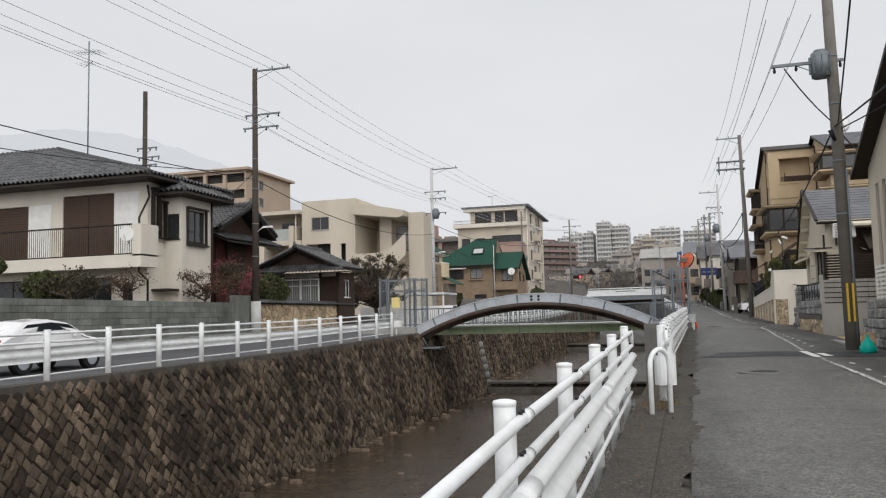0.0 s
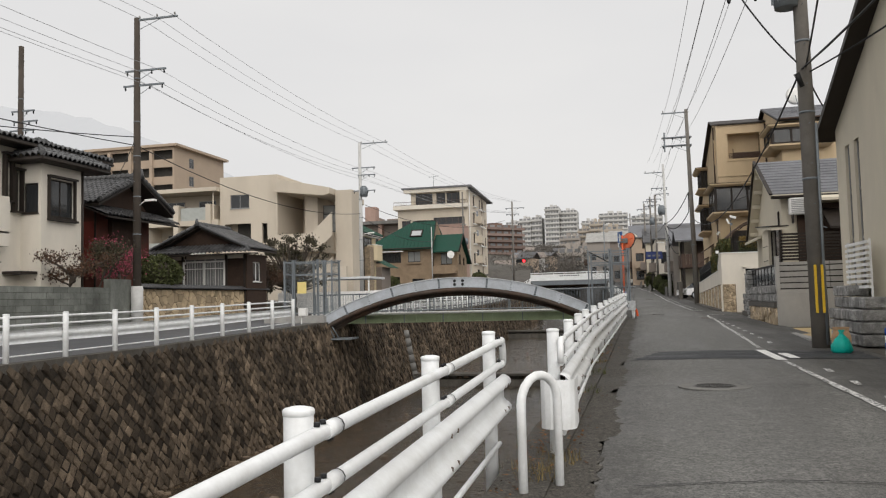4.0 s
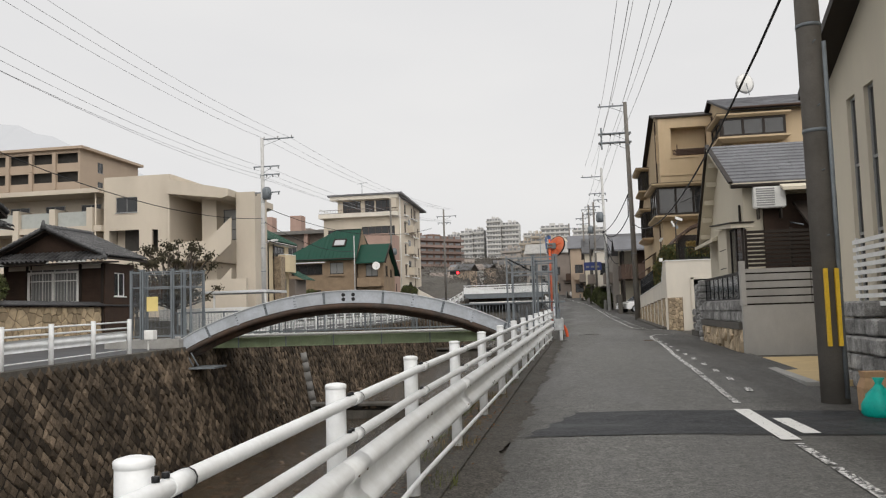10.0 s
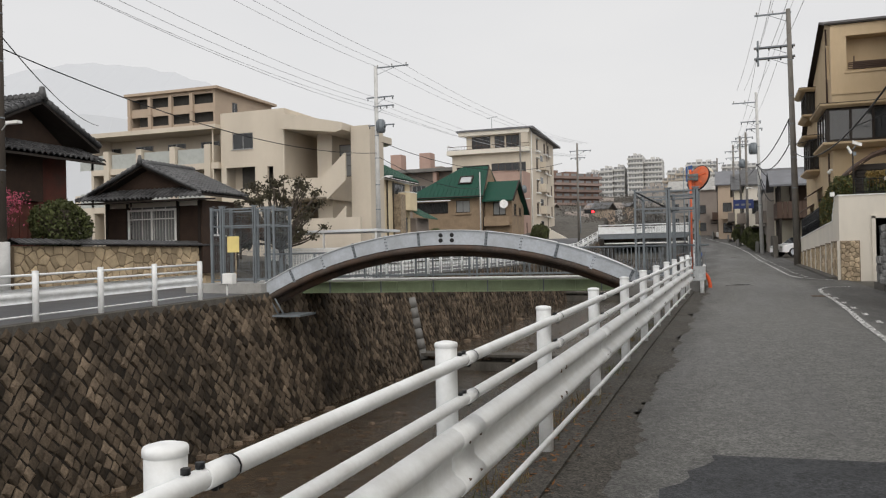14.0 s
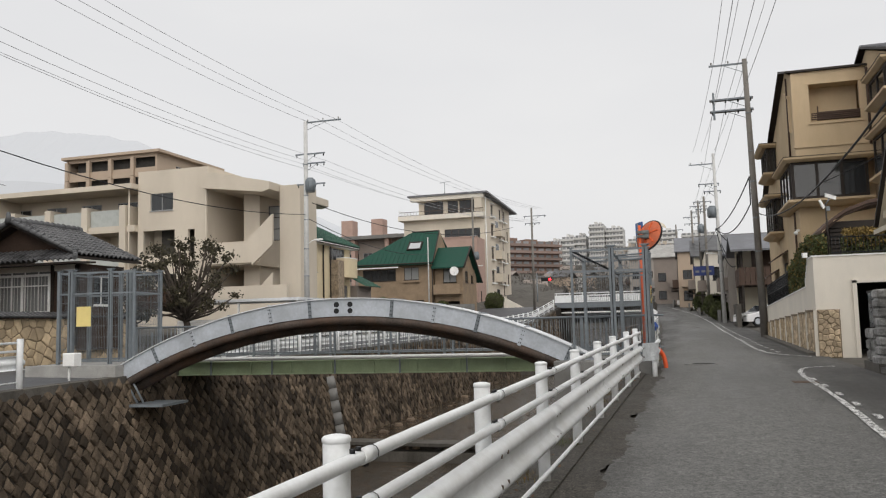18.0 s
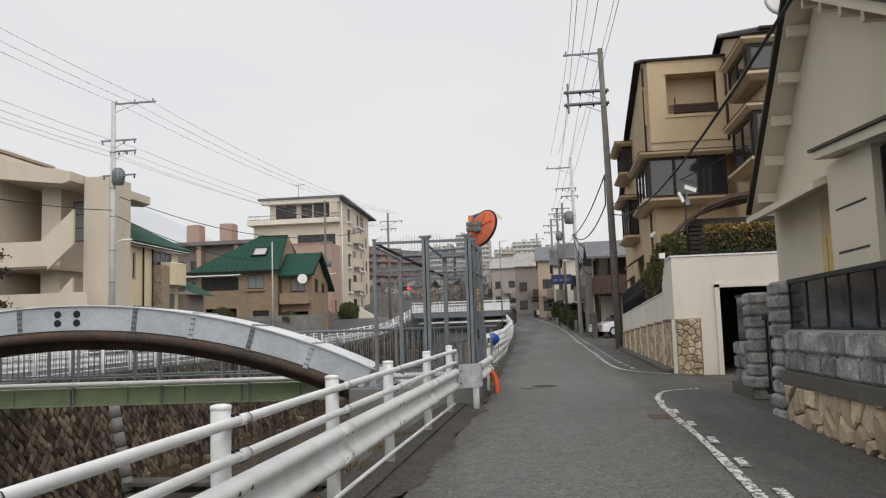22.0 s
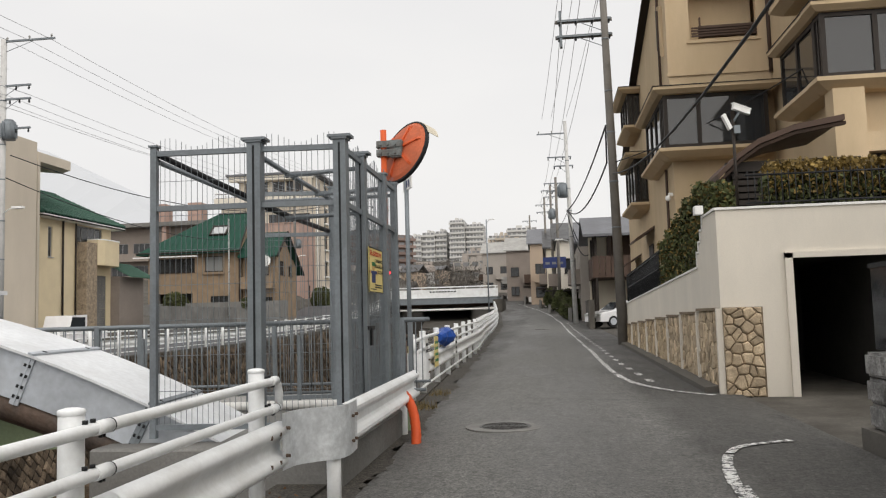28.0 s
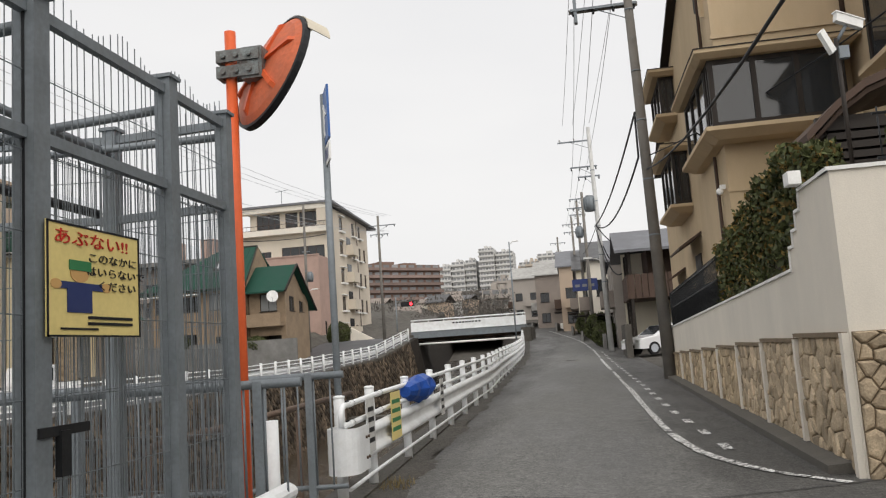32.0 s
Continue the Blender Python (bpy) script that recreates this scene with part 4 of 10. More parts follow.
SPAN = [-6.75 + 13.9 * k / 48 for k in range(49)]
seams = [k for k in range(0, 49, 3)]
for k0 in range(0, 48, 4):
    b = bmesh.new()
    loft(b, [[(u, 0.0, arch_z(u) - 0.46), (u, 0.0, arch_z(u)), (u, 0.02, arch_z(u)), (u, 0.02, arch_z(u) - 0.46)] for u in [SPAN[k] for k in range(k0, k0 + 5)]], closed=True)
    part("side_plate", b, GALV, arch)
    b = bmesh.new()
    loft(b, [[(u, 1.3, arch_z(u) - 0.46), (u, 1.3, arch_z(u)), (u, 1.32, arch_z(u)), (u, 1.32, arch_z(u) - 0.46)] for u in [SPAN[k] for k in range(k0, k0 + 5)]], closed=True)
    part("side_plate", b, GALV, arch)
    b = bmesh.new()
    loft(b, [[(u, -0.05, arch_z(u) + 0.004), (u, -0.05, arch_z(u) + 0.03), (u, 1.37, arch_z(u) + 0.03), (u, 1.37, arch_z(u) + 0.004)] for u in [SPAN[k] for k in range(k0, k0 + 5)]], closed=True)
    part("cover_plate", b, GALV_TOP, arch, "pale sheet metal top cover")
    u = SPAN[k0]
    if abs(u) < 0.5:
        continue
    s = -u / math.sqrt(R_ARCH ** 2 - u * u)
    b = bmesh.new()
    m = pose(u, 0, arch_z(u), 0, math.degrees(-math.atan(s)), 0)
    box(b, -0.045, 0.045, -0.022, 0.0, -0.47, -0.01, m)
    box(b, -0.008, 0.008, -0.03, -0.022, -0.47, -0.01, m)
    box(b, -0.025, 0.025, -0.06, 1.38, 0.03, 0.05, m)
    seam = part("seam_rib", b, GREYSTEEL if k0 % 8 else GALV, arch)
    b = bmesh.new()
    for q in (-0.08, -0.18, -0.29, -0.39):
        box(b, 0.012, 0.034, -0.034, -0.02, q - 0.014, q + 0.014, m)
        box(b, -0.034, -0.012, -0.034, -0.02, q - 0.014, q + 0.014, m)
    for q in (0.2, 1.1):
        box(b, -0.02, 0.02, q - 0.015, q + 0.015, 0.045, 0.055, m)
    part("bolts", b, IRON, seam, "dark bolt plates")["kind"] = "stuff"
# drain holes at the crown: flat black discs, the dark depth only in the colour
for dx in (-0.19, 0.19):
    for dz in (-0.15, -0.32):
        b = bmesh.new()
        rod(b, (dx, -0.006, arch_z(0) + dz), (dx, 0.004, arch_z(0) + dz), 0.072, n=18)
        part("drain_hole", b, BLACK, arch, "black disc drawn as a round hole at the crown")
b = bmesh.new()
tube(b, [(u, 0.62, arch_z(u) - 0.62) for u in SPAN], 0.24, 14)
part("pipe", b, DARKPIPE, arch, "dark rusty pipe slung under the arch")
b = bmesh.new()
tube(b, [(u, 0.12, arch_z(u) - 0.56) for u in SPAN], 0.13, 12)
part("lower_flange", b, DARKPIPE, arch, "dark rounded lower flange of the arch")
b = bmesh.new()
box(b, -8.7, -6.7, 0.0, 1.3, -0.15, arch_z(-6.75) + 0.0)
box(b, 7.1, 7.9, 0.0, 1.6, -0.5, 0.62)
part("abutment_box", b, GALV, arch)
b = bmesh.new()
for x in (-6.1, -5.9):
    rod(b, (x, 0.1, -0.35), (x - 0.5, 0.1, 0.5), 0.03)
box(b, -6.3, -5.2, -0.1, 1.3, -0.45, -0.38)
part("inspection_cradle", b, GREYSTEEL, arch)

# green girder footway behind the arch
gird = thing("girder_footbridge", pose(-7.46, 26.0, 0, 0, 0, 5.7), "pale green steel girder footbridge with a grey barred railing", "footbridge")
for nm, dims in (("girder_web", (-8.2, 8.0, 0, 0.03, 0.27, 0.62)), ("girder_flange", (-8.2, 8.0, -0.1, 0.12, 0.24, 0.268)), ("girder_flange", (-8.2, 8.0, -0.1, 0.12, 0.622, 0.65))):
    boxpart(nm, dims, GREENBEAM, gird)
for k in range(13):
    boxpart("stiffener", (-8.0 + k * 1.3, -7.975 + k * 1.3, -0.09, 0.0, 0.268, 0.622), GREENBEAM, gird)
boxpart("splice_plate", (-6.9, -6.1, -0.02, 0.0, 0.3, 0.6), GREENBEAM, gird)
b = bmesh.new()
for k in range(24):
    rod(b, (-6.85 + (k % 8) * 0.1, -0.035, 0.36 + (k // 8) * 0.09), (-6.85 + (k % 8) * 0.1, -0.02, 0.36 + (k // 8) * 0.09), 0.014, n=6)
part("rivets", b, GREENBEAM, gird)["kind"] = "stuff"
b = bmesh.new()
box(b, -8.2, 8.0, 0.13, 1.6, 0.648, 0.7)
part("deck", b, CONC, gird)
b = bmesh.new()
rod(b, (-8.2, -0.2, 0.73), (8.0, -0.2, 0.73), 0.055)
part("service_pipe", b, WHITETRIM, gird, "white service pipe along the girder")
for k in range(8):
    boxpart("outrigger_post", (-7.4 + k * 2.0, -7.36 + k * 2.0, -0.14, -0.1, 0.24, 1.6), GREYSTEEL, gird)
for yy in (0.15, 1.55):
    b = bmesh.new()
    rod(b, (-8.2, yy, 1.75), (8.2, yy, 1.75), 0.03)
    rod(b, (-8.2, yy, 0.85), (8.2, yy, 0.85), 0.02)
    rl = part("top_rail", b, GREYSTEEL, gird)
    b = bmesh.new()
    rod(b, (0, 0, 0.82), (0, 0, 1.75), 0.009, n=4)
    me = finish(b, "bar")
    me.materials.append(GREYSTEEL)
    for k in range(120):
        shared("bar", me, rl, Matrix.Translation((-8.1 + k * 0.136, yy, 0)))
    for k in range(9):
        boxpart("rail_post", (-8.12 + k * 2.0, -8.06 + k * 2.0, yy - 0.03, yy + 0.03, 0.6, 1.77), GREYSTEEL, gird)


# ---- mesh cages at both ends of the arch ----
def mesh_panel(b, a, c, z0, z1, pitch=0.052, wires=0.0032, spikes=0.0, cross=0.33):
    """Upright wires with a few cross wires between two points."""
    a, c = Vector((*a, 0)), Vector((*c, 0))
    L = (c - a).length
    n = max(2, int(L / pitch))
    for k in range(1, n):
        p = a + (c - a) * k / n
        rod(b, (p.x, p.y, z0), (p.x + 0.006 * math.sin(k * 1.7), p.y, z1 + spikes * (0.7 + 0.3 * math.sin(k * 0.6))), wires, n=3, cap=False)
    z = z0
    while z < z1:
        rod(b, (a.x, a.y, z), (c.x, c.y, z), wires, n=3, cap=False)
        z += cross


def cage(name, m, posts, panels, z0, z1, zm, label, plates=(), thick=0.065):
    s = thing(name, m, label, "mesh cage", "mesh cages at the arch ends")
    for x, y, w in posts:
        b_ = bmesh.new()
        box(b_, x - w, x + w, y - w, y + w, z0, z1)
        box(b_, x - w - 0.015, x + w + 0.015, y - w - 0.015, y + w + 0.015, z1, z1 + 0.02)
        ps = part("post", b_, GREYSTEEL, s)
        if w > 0.045:
            # post is solid; a dark strip paints the shade between its flanges
            b_ = bmesh.new()
            box(b_, x - w * 0.16, x + w * 0.16, y - w - 0.004, y - w + 0.002, z0, z1 - 0.03)
            part("web_groove", b_, IRON, ps, "dark strip drawn for the shade between the flanges")
            b_ = bmesh.new()
            box(b_, x - w - 0.05, x + w + 0.05, y - w - 0.02, y + w + 0.02, z1 + 0.02, z1 + 0.045)
            part("cap_plate", b_, GREYSTEEL, ps)
    for a, c in panels:
        for z in (z0 + 0.1, zm, z1 - 0.06):
            b_ = bmesh.new()
            d = (Vector(c) - Vector(a)).normalized()
            nrm = Vector((-d.y, d.x)) * 0.02
            prism(b_, [(a[0] + nrm.x, a[1] + nrm.y), (c[0] + nrm.x, c[1] + nrm.y), (c[0] - nrm.x, c[1] - nrm.y), (a[0] - nrm.x, a[1] - nrm.y)], z - 0.025, z + 0.025)
            fr = part("frame_rail", b_, GREYSTEEL, s)
        b_ = bmesh.new()
        mesh_panel(b_, a, c, z0 + 0.1, z1 - 0.06, spikes=0.15)
        part("wire_mesh", b_, GREYSTEEL, fr, "fine upright grey wires")
    return s


zc = 0.72
near_cage = cage("mesh_cage", Matrix.Identity(4), [(-1.40, 23.8, 0.03), (-0.41, 23.84, 0.065), (0.40, 23.9, 0.06), (0.40, 24.72, 0.05), (0.40, 25.82, 0.045), (0.40, 26.53, 0.04), (-0.41, 26.6, 0.045), (-1.4, 26.4, 0.04)],
                 [((-1.40, 23.8), (-0.41, 23.84)), ((-0.41, 23.84), (0.40, 23.9)), ((0.40, 23.9), (0.40, 24.72)), ((0.40, 24.72), (0.40, 25.82)), ((0.40, 25.82), (0.40, 26.53)), ((0.40, 26.53), (-0.41, 26.6)), ((-0.41, 26.6), (-1.4, 26.4))],
                 zc, 3.46, 2.87, "tall grey steel mesh cage with a gate round the arch end")
b = bmesh.new()
rod(b, (-1.38, 23.8, 3.4), (-0.45, 25.0, 2.9), 0.03)
rod(b, (-0.45, 23.9, 2.9), (-0.45, 26.5, 2.9), 0.03)
part("brace", b, IRON, near_cage, "dark diagonal brace")
for a_, c_ in (((-0.41, 23.84, 3.36), (-0.41, 26.6, 3.3)), ((-1.4, 23.8, 3.34), (-1.4, 26.4, 3.3)), ((-1.4, 26.4, 3.3), (0.4, 26.53, 3.32)), ((-0.41, 24.72, 3.3), (0.4, 24.72, 3.34)), ((-0.41, 25.82, 3.26), (0.4, 25.82, 3.3)), ((-0.41, 24.72, 2.85), (0.4, 24.72, 2.87))):
    b = bmesh.new()
    rod(b, a_, c_, 0.028, n=4)
    part("top_rail", b, GREYSTEEL, near_cage)
for ya_, yb_ in ((23.9, 24.72), (24.72, 25.82), (25.82, 26.53)):
    b = bmesh.new()
    mesh_panel(b, (0.37, ya_), (0.37, yb_), 0.82, 2.84, pitch=0.022, wires=0.0022, cross=0.5)
    part("inner_mesh", b, GREYSTEEL, near_cage, "dense fine mesh lining the gate")
b = bmesh.new()
box(b, 0.445, 0.46, 24.68, 25.0, 1.66, 1.7)
box(b, 0.44, 0.47, 24.8, 24.86, 1.5, 1.68)
part("latch", b, IRON, near_cage, "black gate latch")
far_cage = cage("mesh_cage", pose(-15.2, 22.55, 0, 0, 0, 5.7), [(-0.75, 0, 0.045), (-0.25, -0.15, 0.07), (0.95, -0.1, 0.05), (0.3, 1.4, 0.05), (1.6, 0.05, 0.03), (1.6, 1.4, 0.05), (-0.75, 1.4, 0.05), (1.05, 0.7, 0.08)],
                [((-0.75, 0), (-0.25, -0.15)), ((-0.25, -0.15), (0.95, -0.1)), ((0.95, -0.1), (1.6, 0.05)), ((1.6, 0.05), (1.6, 1.4)), ((-0.75, 0), (-0.75, 1.4)), ((-0.75, 1.4), (1.6, 1.4))],
                0.75, 3.4, 2.75, "grey steel mesh cage on the far end of the arch")
# concrete plinth under the near cage
b = bmesh.new()
box(b, -1.9, 0.46, 23.55, 27.1, -4.0, 0.66)
bevelled(b, 0.02)
solid("cage_plinth", b, CONC_MID, "grey concrete plinth under the mesh cage", "plinth", kind="structure")
b = bmesh.new()
box(b, -17.0, -13.9, 22.35, 24.6, -0.4, 0.72, None)
solid("cage_plinth_west", b, CONC, "grey concrete block under the far arch end", "plinth", kind="structure")


# ---- buildings ----
def wall_bm(w, h, th, holes):
    """A wall w wide and h high with openings (x0, z0, x1, z1); outside is -y."""
    xs = sorted({0.0, w, *[v for o in holes for v in (o[0], o[2])]})
    zs = sorted({0.0, h, *[v for o in holes for v in (o[1], o[3])]})
    b = bmesh.new()
    solid_ = {(i, j) for i in range(len(xs) - 1) for j in range(len(zs) - 1)
              if not any(o[0] < (xs[i] + xs[i + 1]) / 2 < o[2] and o[1] < (zs[j] + zs[j + 1]) / 2 < o[3] for o in holes)}
    vert = {}

    def V(i, j, k):
        if (i, j, k) not in vert:
            vert[i, j, k] = b.verts.new((xs[i], th * k, zs[j]))
        return vert[i, j, k]

    for i, j in solid_:
        b.faces.new((V(i, j, 0), V(i + 1, j, 0), V(i + 1, j + 1, 0), V(i, j + 1, 0)))
        b.faces.new((V(i, j, 1), V(i, j + 1, 1), V(i + 1, j + 1, 1), V(i + 1, j, 1)))
        for (a, c), (p, q) in (((i - 1, j), ((i, j + 1), (i, j))), ((i + 1, j), ((i + 1, j), (i + 1, j + 1))), ((i, j - 1), ((i, j), (i + 1, j))), ((i, j + 1), ((i + 1, j + 1), (i, j + 1)))):
            if (a, c) not in solid_:
                b.faces.new((V(*p, 0), V(*p, 1), V(*q, 1), V(*q, 0)))
    return b


def window(parent, m, w, h, cols=2, rows=1, frame_mat=FRAME, pane_mat=None, sill=True, deep=0.1, fw=0.05, curtain=False, name="window"):
    """A framed window in an opening of the wall; m: lower left corner, outside is -y."""
    b = bmesh.new()
    for x in [0, w - fw] + [w * k / cols - fw / 2 for k in range(1, cols)]:
        box(b, x, x + fw, deep - 0.03, deep + 0.03, 0, h, m)
    for z in [0, h - fw] + [h * k / rows - fw / 2 for k in range(1, rows)]:
        box(b, 0, w, deep - 0.028, deep + 0.028, z, z + fw, m)
    win = part(name, b, frame_mat, parent)
    b = bmesh.new()
    box(b, fw * 0.5, w - fw * 0.5, deep - 0.006, deep + 0.006, fw * 0.5, h - fw * 0.5, m)
    pane = part("pane", b, pane_mat or GLASS, win)
    pane.visible_shadow = False
    if curtain:
        b = bmesh.new()
        n = max(4, int(w / 0.12))
        loft(b, [[m @ Vector((w * k / n, deep + 0.08 + 0.025 * (k % 2), z)) for k in range(n + 1)] for z in (0.03, h - 0.03)])
        part("curtain", b, CURTAIN, win, "pale drawn curtain")
    if sill:
        b = bmesh.new()
        box(b, -0.05, w + 0.05, -0.06, deep, -0.05, 0.0, m)
        part("sill", b, frame_mat, win)
    return win


SIDE = {"s": lambda W, D: pose(0, 0, 0), "e": lambda W, D: pose(W, 0, 0, 0, 0, 90), "n": lambda W, D: pose(W, D, 0, 0, 0, 180), "w": lambda W, D: pose(0, D, 0, 0, 0, 270)}


def block(parent, W, D, z0, z1, wall_mat, holes, at=(0, 0), th=0.22, roof=True, win=None, cols=2, frame_mat=FRAME, roof_mat=CONC, curtain=False, sill=True, parapet=0.0):
    """A storeyed block with walls, openings and a roof slab. holes: side -> list of (x0, z0, x1, z1[, kind])."""
    O = Matrix.Translation((at[0], at[1], z0))
    for side in "senw":
        w = W if side in "sn" else D - 2 * th
        lst = holes.get(side, [])
        M = O @ SIDE[side](W, D)
        if side in "ew":
            M = M @ Matrix.Translation((th, 0, 0))
            lst = [(o[0] - th, o[1], o[2] - th, *o[3:]) for o in lst]
        b = wall_bm(w, z1 - z0 + parapet, th, lst)
        b.transform(M)
        wall = part("wall", b, wall_mat, parent)
        for o in lst:
            kind = o[4] if len(o) > 4 else "win"
            if kind == "open":
                continue
            c = o[5] if len(o) > 5 else cols
            window(parent, M @ Matrix.Translation((o[0], 0, o[1])), o[2] - o[0], o[3] - o[1], c, 1, frame_mat, GLASS_PALE if kind == "pale" else GLASS, sill, curtain=curtain or kind == "cur")
    b = bmesh.new()
    box(b, at[0] + th, at[0] + W - th, at[1] + th, at[1] + D - th, z1 - 0.2, z1 - 0.01)
    part("roof", b, roof_mat, parent)
    # solid dark block standing in for the unlit rooms
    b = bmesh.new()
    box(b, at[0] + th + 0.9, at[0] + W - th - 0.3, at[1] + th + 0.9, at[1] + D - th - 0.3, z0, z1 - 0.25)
    part("inner_room", b, DIMFILL, parent)


def tiled_slope(b, ea, eb, ra, rb, pitch=0.28, roll=0.1, thick=0.06):
    """A roof slope from the eave line ea-eb up to the ridge ra-rb, as rows of rounded tiles."""
    ea, eb, ra, rb = (Vector(p) for p in (ea, eb, ra, rb))
    along_ = (eb - ea)
    L = along_.length
    t = along_.normalized()
    sa = (ra - ea).dot(t)
    sb = (eb - rb).dot(t)
    upv = (ra - ea) - t * sa
    n = upv.cross(t).normalized()
    if n.z < 0:
        n = -n
    cnt = max(2, int(L / pitch))
    for k in range(cnt):
        u0, u1 = L * k / cnt, L * (k + 1) / cnt
        um = (u0 + u1) / 2
        f = 1.0
        if sa > 1e-4:
            f = min(f, um / sa)
        if sb > 1e-4:
            f = min(f, (L - um) / sb)
        if sa < -1e-4 or sb < -1e-4:
            f = 1.0
        f = max(0.02, f)
        rows_ = max(1, int(upv.length * f / 0.35))
        prev = None
        for r in range(rows_):
            g0, g1 = f * r / rows_, f * (r + 1) / rows_
            a, c = ea + t * u0, ea + t * u1
            lift = n * thick
            ring0 = [a + upv * g0 + lift, a + t * (u1 - u0) * 0.3 + upv * g0 + lift + n * roll, a + t * (u1 - u0) * 0.6 + upv * g0 + lift + n * roll, c + upv * g0 + lift]
            ring1 = [a + upv * g1 + lift * 0.6, a + t * (u1 - u0) * 0.3 + upv * g1 + lift * 0.6 + n * roll, a + t * (u1 - u0) * 0.6 + upv * g1 + lift * 0.6 + n * roll, c + upv * g1 + lift * 0.6]
            v0 = [b.verts.new(p) for p in ring0]
            v1 = [b.verts.new(p) for p in ring1]
            vb = [b.verts.new(p - n * 0.05) for p in ring0]
            for i in range(3):
                b.faces.new((v0[i], v0[i + 1], v1[i + 1], v1[i]))
                b.faces.new((vb[i], vb[i + 1], v0[i + 1], v0[i]))


def slab(b, pts, th):
    """A flat sheet with thickness below the given outline."""
    P = [Vector(p) for p in pts]
    top = [b.verts.new(p) for p in P]
    bot = [b.verts.new(p - Vector((0, 0, th))) for p in P]
    b.faces.new(top)
    b.faces.new(bot[::-1])
    for i in range(len(P)):
        j = (i + 1) % len(P)
        b.faces.new((top[i], bot[i], bot[j], top[j]))


def ridge(b, a, c, r=0.11):
    a, c = Vector(a), Vector(c)
    rod(b, a + Vector((0, 0, 0.08)), c + Vector((0, 0, 0.08)), r, n=8)
    d = (c - a).normalized()
    box_n = max(2, int((c - a).length / 0.3))
    for k in range(box_n):
        p = a + (c - a) * (k + 0.5) / box_n
        rod(b, p + Vector((0, 0, 0.1)) - d * 0.03, p + Vector((0, 0, 0.1)) + d * 0.03, r * 1.12, n=8)


def hip_roof(parent, x0, x1, y0, y1, ze, zr, inset, tile_mat, under=DARKTRIM, axis="x", pitch=0.28):
    """A tiled hip roof over the rectangle, eaves at ze, ridge at zr."""
    if axis == "x":
        ym = (y0 + y1) / 2
        A, C = (x0 + inset, ym, zr), (x1 - inset, ym, zr)
    else:
        xm = (x0 + x1) / 2
        A, C = (xm, y0 + inset, zr), (xm, y1 - inset, zr)
    c = [(x0, y0, ze), (x1, y0, ze), (x1, y1, ze), (x0, y1, ze)]
    if axis == "x":
        sides = [(c[0], c[1], A, C), (c[1], c[2], C, C), (c[2], c[3], C, A), (c[3], c[0], A, A)]
    else:
        sides = [(c[0], c[1], A, A), (c[1], c[2], A, C), (c[2], c[3], C, C), (c[3], c[0], C, A)]
    for s in sides:
        b = bmesh.new()
        tiled_slope(b, *s, pitch=pitch)
        part("roof_slope", b, tile_mat, parent)["kind"] = "stuff"
    b = bmesh.new()
    slab(b, [p for p in c], 0.14)
    part("eave_board", b, under, parent)
    b = bmesh.new()
    if (Vector(A) - Vector(C)).length > 0.1:
        ridge(b, A, C, 0.14)
    for i, p in enumerate(c):
        near = A if (Vector(p) - Vector(A)).length < (Vector(p) - Vector(C)).length else C
        ridge(b, p, near)
    part("ridge_tiles", b, tile_mat, parent)["kind"] = "stuff"
    b = bmesh.new()
    for i in range(4):
        p, q = Vector(c[i]), Vector(c[(i + 1) % 4])
        rod(b, p + Vector((0, 0, -0.1)), q + Vector((0, 0, -0.1)), 0.05, n=6)
    part("gutter", b, DARKTRIM, parent)


def railing(parent, a, c, z0, z1, mat_, pitch=0.12, name="balcony_railing"):
    a, c = Vector((*a, 0)), Vector((*c, 0))
    b = bmesh.new()
    up = Vector((0, 0, 1))
    rod(b, a + up * z1, c + up * z1, 0.035, n=6)
    rod(b, a + up * (z0 + 0.05), c + up * (z0 + 0.05), 0.025, n=6)
    r = part(name, b, mat_, parent)
    b = bmesh.new()
    n = int((c - a).length / pitch)
    rod(b, up * z0, up * z1, 0.012, n=4)
    me = finish(b, "bar")
    me.materials.append(mat_)
    for k in range(n + 1):
        shared("bar", me, r, Matrix.Translation(a + (c - a) * k / n))
    return r


def pipe_part(parent, pts, r, mat_, name="downpipe"):
    b = bmesh.new()
    tube(b, pts, r, 6)
    return part(name, b, mat_, parent)


# -- two-storey house with a tiled hip roof on the far bank --
h = thing("house", Matrix.Translation((-33.95, 12.98, -0.2)) @ Matrix.Diagonal((1, 1, 1.13, 1)), "two-storey white stucco house with grey tiled roof and brown shutters", "house", "houses on the far bank")
block(h, 9.0, 5.2, 0.4, 7.35, WHITEWALL, {"s": [(5.0, 3.7, 7.5, 6.2)]}, at=(-8.99, 0), frame_mat=DARKTRIM)
block(h, 10.0, 5.2, 0.4, 7.35, WHITEWALL, {"s": [(5.1, 3.7, 8.1, 6.5, "open"), (0.5, 3.7, 3.0, 6.2, "open"), (1.0, 0.9, 4.2, 2.9, "win", 3), (4.8, 0.9, 8.0, 2.9, "win", 3), (8.6, 0.6, 9.2, 2.6)],
      "e": [(0.3, 4.95, 0.65, 6.5), (0.75, 4.55, 1.2, 6.0)]}, frame_mat=DARKTRIM)
block(h, 2.0, 2.6, 0.4, 6.9, WHITEWALL, {"s": [(1.15, 4.5, 1.85, 5.6, "win", 1)], "e": [(0.45, 4.4, 1.95, 5.8, "cur")]}, at=(9.0, 1.27), frame_mat=DARKTRIM)
